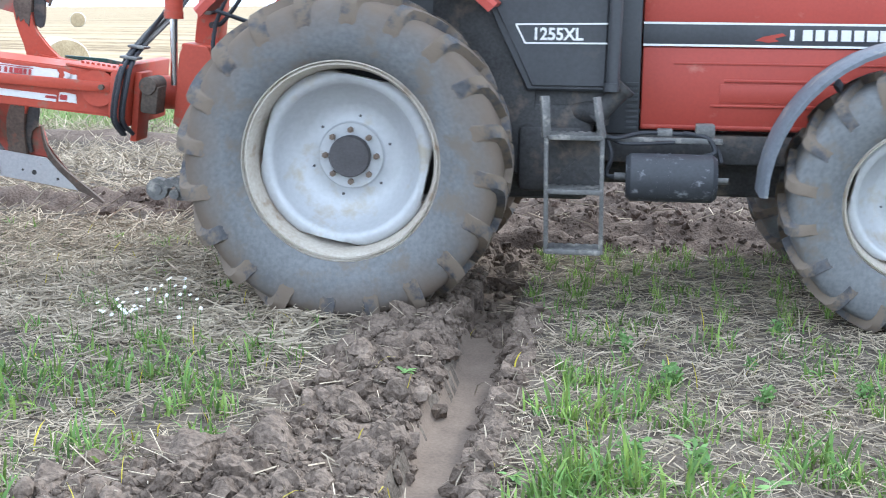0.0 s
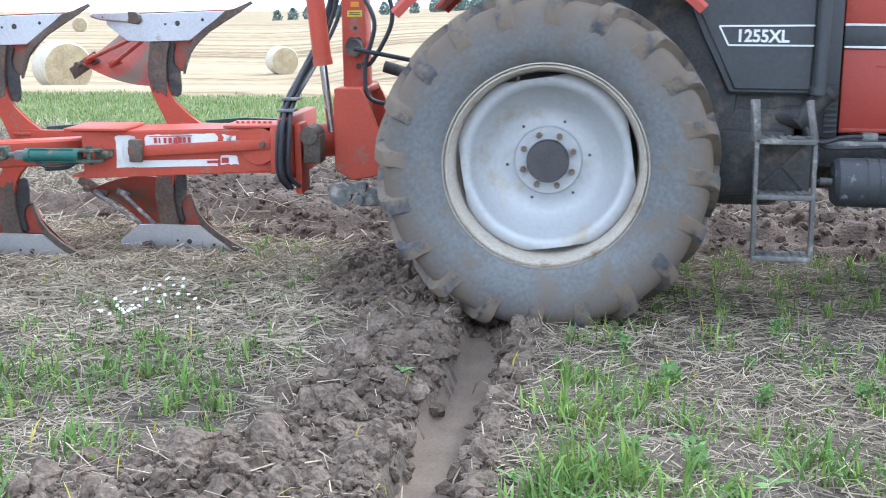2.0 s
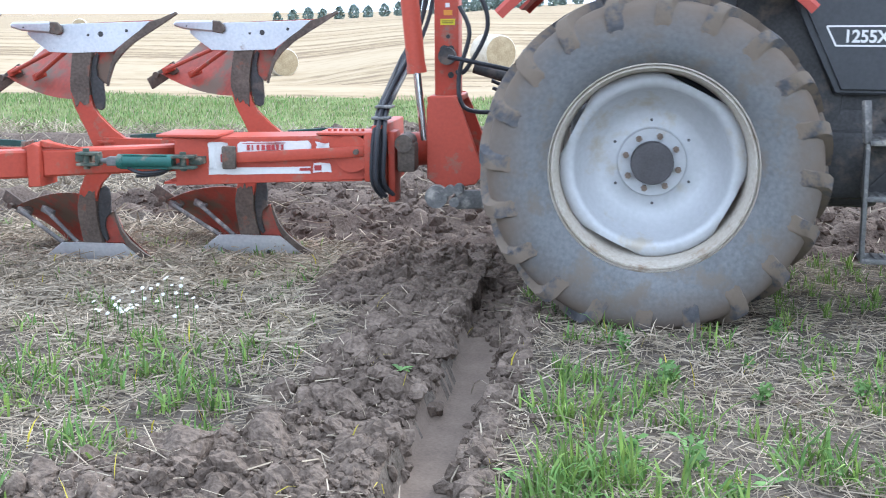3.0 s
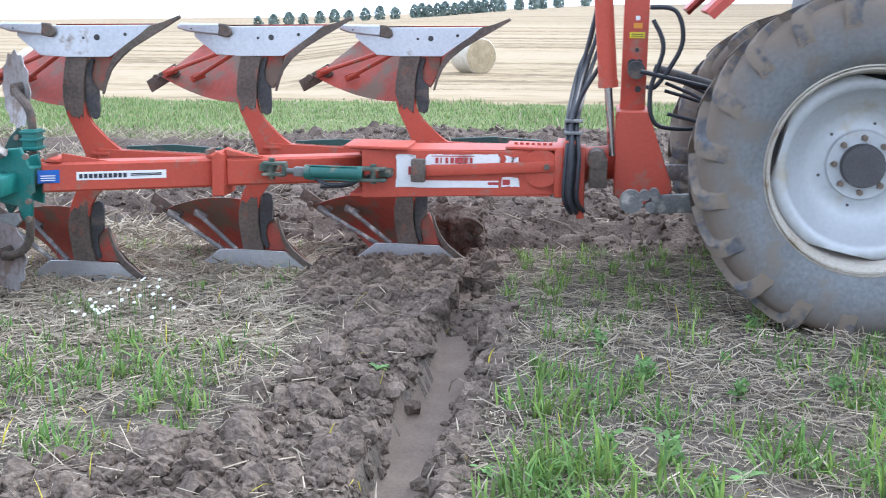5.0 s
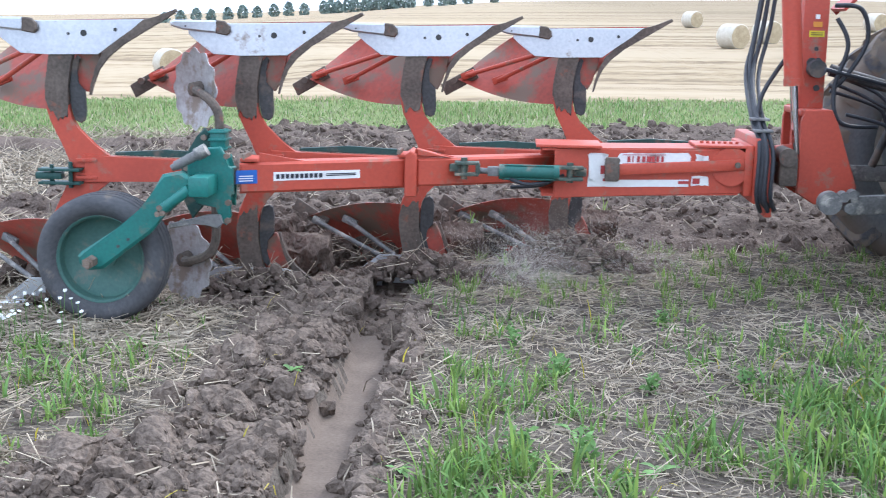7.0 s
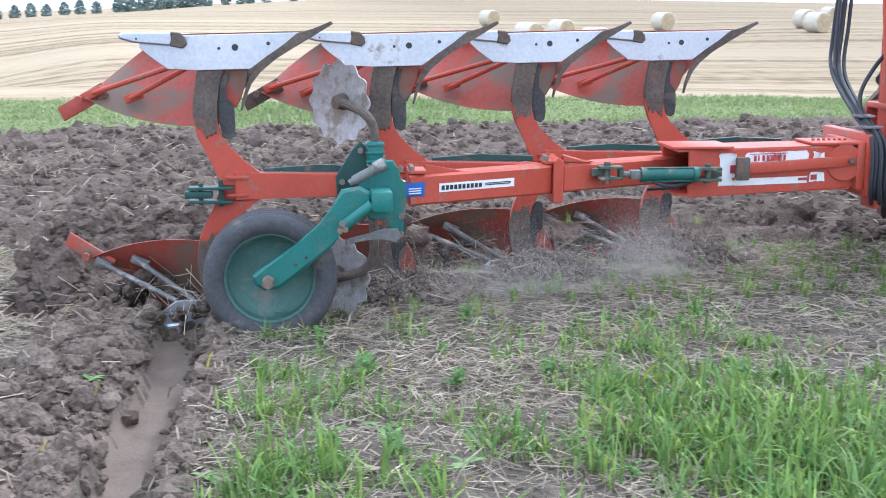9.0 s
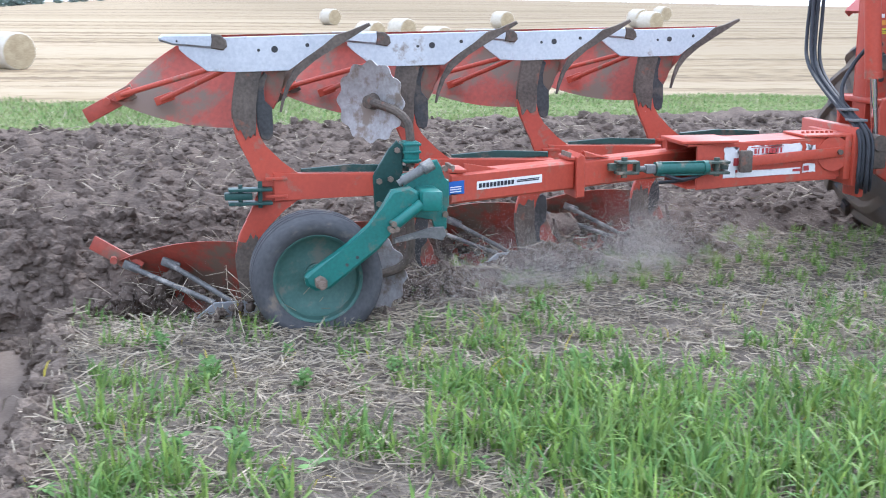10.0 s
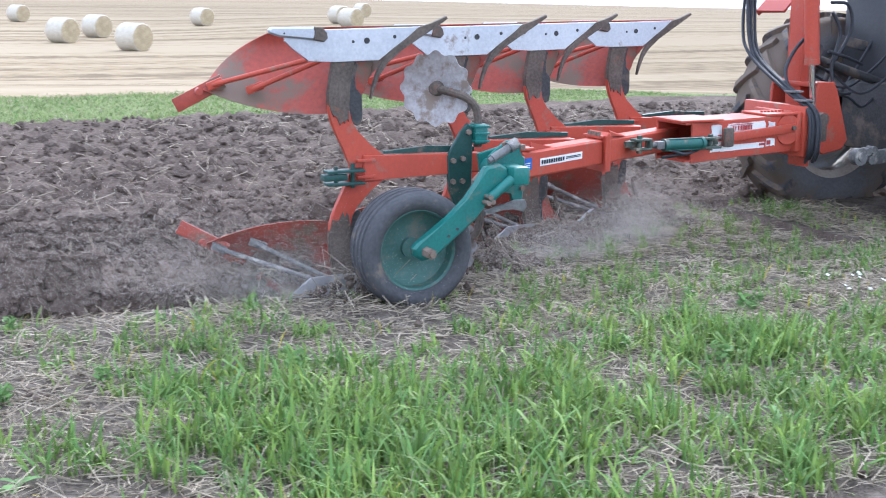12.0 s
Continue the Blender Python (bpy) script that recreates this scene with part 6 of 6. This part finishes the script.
def weeds():
    rng = np.random.default_rng(11)
    spots = [(-0.89, 5.05, 0.05), (0.26, 4.62, 0.07), (0.0, 5.2, 0.05), (0.55, 4.2, 0.08), (3.7, 4.0, 0.09), (4.2, 4.3, 0.07), (3.4, 3.75, 0.08), (2.2, 4.2, 0.06), (2.5, 4.9, 0.06), (1.2, 4.0, 0.06), (-2.9, 5.8, 0.06), (-2.0, 5.3, 0.05), (1.9, 6.1, 0.07), (-0.35, 4.05, 0.05), (3.0, 4.5, 0.06), (4.6, 3.9, 0.08), (2.05, 6.4, 0.09), (0.9, 5.6, 0.05)]
    def weed(s, seed):
        r = np.random.default_rng(seed)
        V, F = [], []
        for k in range(int(r.integers(4, 8))):
            a, L, W = r.uniform(0, 6.28), s * r.uniform(0.7, 1.3), s * r.uniform(0.3, 0.5)
            rise = r.uniform(0.25, 0.9)
            i = len(V)
            for t, w in ((0, 0.08), (0.25, 0.6), (0.55, 1.0), (0.8, 0.75), (1.0, 0.05)):
                o, h = L * t, L * rise * t - 0.5 * L * t * t
                for sgn, dz in ((-1, 0.12), (0, 0), (1, 0.12)):
                    V.append((o * math.cos(a) - sgn * W / 2 * w * math.sin(a), o * math.sin(a) + sgn * W / 2 * w * math.cos(a), max(0.002, h + 0.01 + dz * W * w)))
            for j in range(4):
                for q in range(2):
                    b = i + 3 * j + q
                    F.append((b, b + 1, b + 4, b + 3))
        return raw("weed", V, F, [WEED], smooth=True)
    def bush(s, seed):
        r = np.random.default_rng(seed)
        V, F = [], []
        for k in range(46):
            a, z, o = r.uniform(0, 6.28), r.uniform(0.05, 1.0) * s, r.uniform(0.1, 0.55) * s
            c = np.array([o * math.cos(a), o * math.sin(a), z])
            u = r.normal(size=3) * (1, 1, 0.5)
            w = np.cross(u, r.normal(size=3))
            u, w = u / np.linalg.norm(u) * s * 0.22, w / np.linalg.norm(w) * s * 0.10
            i = len(V)
            V += [tuple(c - u), tuple(c + w), tuple(c + u), tuple(c - w)]
            F.append((i, i + 1, i + 2, i + 3))
        for k in range(5):
            a = r.uniform(0, 6.28)
            i = len(V)
            for h in (0, 1):
                for q in range(3):
                    V.append((0.35 * s * h * math.cos(a) + 0.004 * math.cos(2.1 * q), 0.35 * s * h * math.sin(a) + 0.004 * math.sin(2.1 * q), 0.85 * s * h))
            for q in range(3):
                F.append((i + q, i + (q + 1) % 3, i + 3 + (q + 1) % 3, i + 3 + q))
        return raw("weed", V, F, [WEED])
    for i in range(26):
        x, y = rng.uniform(-0.1, 5.5), rng.uniform(4.0, 6.3)
        ob = bush(rng.uniform(0.045, 0.11), 200 + i)
        ob.location = (x, y, float(height(np.array([x]), np.array([y]))[0]))
        tagged(ob, "small bushy green weed among the straw", "weed", "bushy weeds")
    for i, (x, y, s) in enumerate(spots):
        ob = weed(s, i)
        ob.location = (x, y, float(height(np.array([x]), np.array([y]))[0]))
        tagged(ob, "low broad-leaved weed growing in the stubble", "weed", "broad-leaved weeds")


def daisies():
    rng = random.Random(12)
    def plant(cx, cy, n, spread):
        p = new("daisy_plant")
        z0 = float(height(np.array([cx]), np.array([cy]))[0])
        p.location = (cx, cy, z0)
        tagged(p, "small white daisies flowering in the stubble", "flower", "daisies")
        for k in range(n):
            V, F = [], []
            x, y, h = rng.gauss(0, spread), rng.gauss(0, spread * 0.8), rng.uniform(0.10, 0.20)
            bm = bmesh.new()
            m = 9
            c = bm.verts.new((0, 0, 0.004))
            ring = [bm.verts.new(((0.013 if q % 2 else 0.008) * math.cos(math.pi * q / m), (0.013 if q % 2 else 0.008) * math.sin(math.pi * q / m), 0.001)) for q in range(2 * m)]
            low = bm.verts.new((0, 0, -0.003))
            for q in range(2 * m):
                bm.faces.new((c, ring[q], ring[(q + 1) % (2 * m)]))
                bm.faces.new((low, ring[(q + 1) % (2 * m)], ring[q]))
            bmesh.ops.transform(bm, verts=bm.verts, matrix=pose(x, y, h, rng.uniform(10, 50), rng.uniform(-20, 20), 0))
            part("blossom", bm, PETAL, p)
            i = 0
            for z, dx in ((0, 0), (h * 0.5, rng.uniform(-0.01, 0.01)), (h - 0.002, 0)):
                V += [(x + dx - 0.0015, y, z), (x + dx + 0.0015, y, z), (x + dx, y + 0.003, z)]
            for j in (0, 3):
                for q in range(3):
                    F.append((i + j + q, i + j + (q + 1) % 3, i + j + 3 + (q + 1) % 3, i + j + 3 + q))
            raw("stem", V, F, [DULL], parent=p)
    for cx, cy, n, s in ((-2.45, 5.72, 16, 0.06), (-2.28, 5.98, 8, 0.07), (-2.12, 5.80, 5, 0.06), (-2.35, 6.3, 5, 0.06), (5.05, 5.0, 12, 0.10), (5.3, 4.85, 10, 0.08)):
        plant(cx, cy, n, s)


# ---- slices of soil that the plough turns ----
SLICES = []


def slice_mesh(seed, L, W, D, top=None):
    """A slice of land. top: its bare upper surface, or None for grown stubble."""
    rng = random.Random(seed)
    nrng = np.random.default_rng(seed)
    nx, ny, nz = 12, 13, 5
    bm = bmesh.new()
    grid = {}
    def vert(i, j, k):
        key = (i, j, k)
        if key not in grid:
            p = Vector(((i / nx - 0.5) * L, (j / ny - 0.5) * W, (k / nz - 0.5) * D))
            if k == nz:
                p.z += 0.012 * noise.noise(p * 14 + Vector((seed, 0, 0)))
                if 0 < i < nx and 0 < j < ny:
                    p.z += rng.uniform(-0.006, 0.010)
            else:
                q = p * 9 + Vector((seed * 3.1, 0, 0))
                p += Vector(noise.noise_vector(q)) * 0.045 + Vector(noise.noise_vector(q * 3)) * 0.02
                p.z = min(p.z, D / 2 - 0.01)
            grid[key] = bm.verts.new(p)
        return grid[key]
    for i in range(nx):
        for j in range(ny):
            bm.faces.new((vert(i, j, nz), vert(i + 1, j, nz), vert(i + 1, j + 1, nz), vert(i, j + 1, nz))).material_index = 0
            bm.faces.new((vert(i, j, 0), vert(i, j + 1, 0), vert(i + 1, j + 1, 0), vert(i + 1, j, 0))).material_index = 1
        for k in range(nz):
            bm.faces.new((vert(i, 0, k), vert(i + 1, 0, k), vert(i + 1, 0, k + 1), vert(i, 0, k + 1))).material_index = 1
            bm.faces.new((vert(i, ny, k), vert(i, ny, k + 1), vert(i + 1, ny, k + 1), vert(i + 1, ny, k))).material_index = 1
    for j in range(ny):
        for k in range(nz):
            bm.faces.new((vert(0, j, k), vert(0, j, k + 1), vert(0, j + 1, k + 1), vert(0, j + 1, k))).material_index = 1
            bm.faces.new((vert(nx, j, k), vert(nx, j + 1, k), vert(nx, j + 1, k + 1), vert(nx, j, k + 1))).material_index = 1
    me = bpy.data.meshes.new("soil_slice")
    bm.to_mesh(me)
    bm.free()
    V = [v.co[:] for v in me.vertices]
    F = [tuple(p.vertices) for p in me.polygons]
    M = [p.material_index for p in me.polygons]
    loose = {}

    def add(v, f, mat):
        vs, fs = loose.setdefault(mat, ([], []))
        o = len(vs)
        vs.extend(map(tuple, v))
        fs.extend(tuple(int(q) + o for q in g) for g in f)
    # clods clinging to the under side and the land side
    n = 60
    x, y = nrng.uniform(-L / 2, L / 2, n), nrng.uniform(-W / 2, W / 2, n)
    add(*lumps(nrng, x, y, np.full(n, -D / 2), nrng.uniform(0.012, 0.05, n), 0.0), 1)
    n = 30
    add(*lumps(nrng, nrng.uniform(-L / 2, L / 2, n), np.full(n, -W / 2 + 0.02), nrng.uniform(-D / 2, D / 2 - 0.05, n), nrng.uniform(0.01, 0.035, n), 0.0), 1)
    if top:
        n = 90 if top is SOIL else 45
        add(*lumps(nrng, nrng.uniform(-L / 2, L / 2, n), nrng.uniform(-W / 2, W / 2, n), np.full(n, D / 2), np.clip(nrng.lognormal(-4.2, 0.6, n), 0.006, 0.06), 0.1), 4)
    else:
        # straw and a few blades on the top
        n = 130
        add(*stalks(nrng, nrng.uniform(-L / 2, L / 2, n), nrng.uniform(-W / 2, W / 2, n), np.full(n, D / 2 + 0.008), nrng.uniform(0.04, 0.16, n), nrng.normal(0.05, 0.15, n), 0.004), 2)
        n = 60
        c = nrng.integers(0, 4, n)
        gx, gy = nrng.uniform(-L / 2, L / 2, 4)[c] + nrng.normal(0, 0.02, n), nrng.uniform(-W / 2, W / 2, 4)[c] + nrng.normal(0, 0.02, n)
        add(*blades(nrng, gx, gy, np.full(n, D / 2), nrng.uniform(0.04, 0.11, n), nrng.uniform(0.2, 0.9, n), nrng.uniform(0.004, 0.008, n)), 3)
    bpy.data.meshes.remove(me)
    me = bpy.data.meshes.new("soil_slice")
    me.from_pydata(V, [], F)
    for m in (top or STUBBLE, FRESH):
        me.materials.append(m)
    me.polygons.foreach_set("material_index", np.array(M, dtype=np.int32))
    me.update()
    out = [("soil_slice", me)]
    for mat, name, m in ((1, "clinging_soil", FRESH), (2, "straw_litter", STRAW), (3, "turf_grass", LEAF), (4, "crumbled_top", SOIL)):
        if mat not in loose:
            continue
        vs, fs = loose[mat]
        q = bpy.data.meshes.new(name)
        q.from_pydata(vs, [], fs)
        q.materials.append(m)
        q.update()
        out.append((name, q))
    return out


def slices():
    L, W, D = 0.33, 0.4325, 0.15
    meshes = [slice_mesh(s, L + 0.02, W + 0.01, D) for s in range(6)]
    rng = random.Random(3)
    n = int(STRIP[1] / L)
    bank = [slice_mesh(20 + s, 0.33, W + 0.01, D, SOIL) for s in range(3)]
    bottom = [slice_mesh(30 + s, 0.33, W + 0.01, D, TRENCH) for s in range(2)]
    # from the bank beside the old furrow, over its bottom, to the grown land
    columns = [(-1.55, bank, 0.02), (-1.25, bank, 0.035), (-0.95, bank, 0.03), (-0.65, bottom, -0.088), (-0.36, meshes, 0.0), (-0.12, meshes, 0.0)]
    columns += [(L * (i + 0.5), meshes, 0.0) for i in range(n)]
    for b in range(4):
        for x, kind, rise in columns:
            y = STRIP[3] - W * (b + 0.5)
            if kind is bottom and b == 3:
                y -= 0.05
            if kind is bottom and b < 2:
                kind, rise = bank, 0.0
            kinds = kind[rng.randrange(len(kind))]
            ob = new("soil_slice", kinds[0][1])
            for name, me in kinds[1:]:
                child = tagged(new(name, me), kind="stuff")
                child.parent = ob
            ob.matrix_basis = pose(x, y, rise - D / 2)
            tagged(ob, "slice of stubble soil turned over by the plough" if kind is meshes else "slice of bare crumbled soil turned over by the plough", "soil slice", "furrow slices")
            SLICES.append((ob, x, y, D, HOLES[b][0], rng.uniform(105, 165), rng.uniform(-14, 14), rng.uniform(-0.02, 0.03), rise))


WAVES = []
DUSTGRAIN = material("pale_dust", (0.72, 0.67, 0.62), (0.62, 0.57, 0.52), 1.0, bump=0, trans=0.4)
# x on the plough, y, height, spread in x, y, z, grains, size, where it starts
DUST = ((-1.0, 7.15, 0.10, 0.17, 0.10, 0.20, 80000, 0.00115, -0.4), (-1.7, 6.85, 0.05, 0.28, 0.10, 0.17, 60000, 0.00115, -0.2), (-2.3, 6.6, 0.0, 0.30, 0.12, 0.14, 36000, 0.00115, 0.0), (-3.7, 6.45, 0.0, 0.42, 0.14, 0.18, 100000, 0.00115, 0.0), (-4.4, 7.1, 0.0, 0.55, 0.35, 0.22, 80000, 0.00115, 0.2), (-0.45, 7.5, 0.05, 0.25, 0.14, 0.16, 30000, 0.00115, 0.0))


def soil_waves():
    """Loose soil that boils up round each body and runs along with it."""
    for b, (hx, hy) in enumerate(HOLES):
        for part_no, (dx, dy, top, n) in enumerate(((-0.05, -0.11, 0.24 if b < 1 else 0.18, 460 if b < 3 else 70), (-0.50, 0.36, 0.16, 120))):
            rng = np.random.default_rng(60 + 2 * b + part_no)
            x, y = rng.normal(0, 0.24, n), rng.normal(0, 0.075, n)
            z = top * np.exp(-(x / 0.38) ** 2 - (y / 0.18) ** 2) * rng.uniform(0.25, 1.0, n) ** 0.8 - 0.02
            v, f = lumps(rng, x, y, z, np.clip(rng.lognormal(-3.75, 0.5, n), 0.01, 0.06), 0.0)
            o = len(v)
            v2, f2 = stalks(rng, rng.normal(0, 0.2, 70), rng.normal(-0.02, 0.09, 70), rng.uniform(0.03, top, 70), rng.uniform(0.06, 0.2, 70), rng.normal(0.2, 0.4, 70), 0.004)
            faces = [tuple(q) for q in f] + [tuple(int(k) + o for k in q) for q in f2]
            ob = raw("loose_soil", np.concatenate([v, v2]), faces, [FRESH, STRAW], [0] * len(f) + [1] * len(f2))
            tagged(ob, "loose crumbling soil heaved up round a plough body", "soil", "soil heaved by the bodies", "stuff")
            WAVES.append((ob, hx + dx, PY + hy + dy, (-0.75, -1.95, -2.8, -3.3)[b]))
    # dust hanging in the air round the bodies: very many fine grains
    for b, (dx, y, z, sx, sy, sz, n, grain, begin) in enumerate(DUST):
        rng = np.random.default_rng(90 + b)
        p = rng.normal(0, 1, (n, 3)) * (sx, sy, sz)
        p[:, 2] = np.abs(p[:, 2] + z)
        q = rng.normal(size=(n, 3, 3)) * grain
        v = (p[:, None, :] + q).reshape(-1, 3)
        f = np.arange(n * 3).reshape(-1, 3)
        ob = raw("dust", v, f, [DUSTGRAIN])
        tagged(ob, "pale dust hanging in the air behind the shares", "dust", "dust behind the plough", "stuff")
        WAVES.append((ob, dx, y, begin))


soil_waves()
slices()
grass()
straw()
clods()
verge_grass()
weeds()
daisies()


# ---- what moves ----
# seconds, way along the field, lift, nose-down tilt, lean
DRIVE = [(0.0, -3.183, 0.397, 7.50, 0.6), (0.5, -2.886, 0.384, 6.01, 0.9), (1.0, -2.592, 0.296, 3.67, 1.0), (1.5, -2.340, 0.113, -0.17, 1.2), (2.0, -2.126, 0.068, -1.08, 0.8),
         (2.5, -1.843, 0.061, -1.15, -0.42), (3.0, -1.584, 0.033, -0.92, -0.6), (4.0, -1.03, 0.01, 0.3, -0.2), (4.8, -0.536, -0.012, 0.72, 0.09), (5.5, -0.088, -0.032, 0.87, 1.20), (6.0, 0.284, -0.029, 0.73, 1.0),
         (6.5, 0.690, -0.024, 0.75, 0.06), (7.0, 1.108, -0.004, 0.64, -1.04), (7.9, 1.92, -0.008, 0.3, -1.1), (8.8, 2.761, -0.011, -0.13, -1.03), (9.5, 3.443, -0.016, -0.38, 0.0),
         (10.0, 3.959, -0.006, -0.40, 0.0), (10.5, 4.493, 0.012, -0.52, -0.3), (11.0, 5.037, 0.017, -0.43, 0.4), (11.5, 5.525, 0.020, -0.30, 0.5), (12.0, 6.056, 0.026, -0.40, 0.1)]


def way(t):
    return float(np.interp(t, [d[0] for d in DRIVE], [d[1] for d in DRIVE]))


def motions():
    walk(PLOUGH, [(t, pose(x, PY, z, lean, tilt, 0)) for t, x, z, tilt, lean in DRIVE])
    walk(TRACTOR, [(t, pose(x, TC, 0)) for t, x, z, tilt, lean in DRIVE])
    for wheel, R, at, flip in WHEELS:
        rows = []
        for k in range(25):
            t = k * 0.5
            turn = math.degrees((way(t) - way(0)) / R)
            rows.append((t, at @ pose(0, 0, 0, 0, turn, 0) @ (pose(0, 0, 0, 0, 0, 180) if flip else Matrix())))
        walk(wheel, rows)

    for ob, dx, y, begin in WAVES:
        rows = []
        for k in range(49):
            t = k * 0.25
            x = way(t) + dx
            up = min(1.0, max(0.0, (x - begin) / 0.6))
            rows.append((t, pose(x, y, -0.7 * (1 - up) - 0.02 * (k % 2), 0, 0, 6 * math.sin(1.3 * k))))
        walk(ob, rows)
    xs, ts = [d[1] for d in DRIVE], [d[0] for d in DRIVE]
    for ob, x, y, D, hx, turn, skew, lift, rise in SLICES:
        def when(rel):
            return float(np.interp(x - rel, xs, ts, left=-1, right=99))
        start, end = when(hx + 0.44), when(hx - 0.55)
        rows = [(0.0, pose(x, y, rise - D / 2))]
        if start < 11.9:
            span = max(0.4, min(end, start + 1.1) - start)
            rows.append((start, pose(x, y, rise - D / 2)))
            for u, dy, dz, a in ((0.35, 0.24, 0.10, 0.32), (0.7, 0.42, 0.13, 0.74), (1.0, 0.46, 0.035 + lift, 1.0)):
                if start + u * span < 12.0:
                    rows.append((start + u * span, pose(x + 0.08 * u, y + dy, -D / 2 + dz, -turn * a, 0, skew * a)))
        rows.append((12.0, rows[-1][1]))
        walk(ob, rows)


motions()
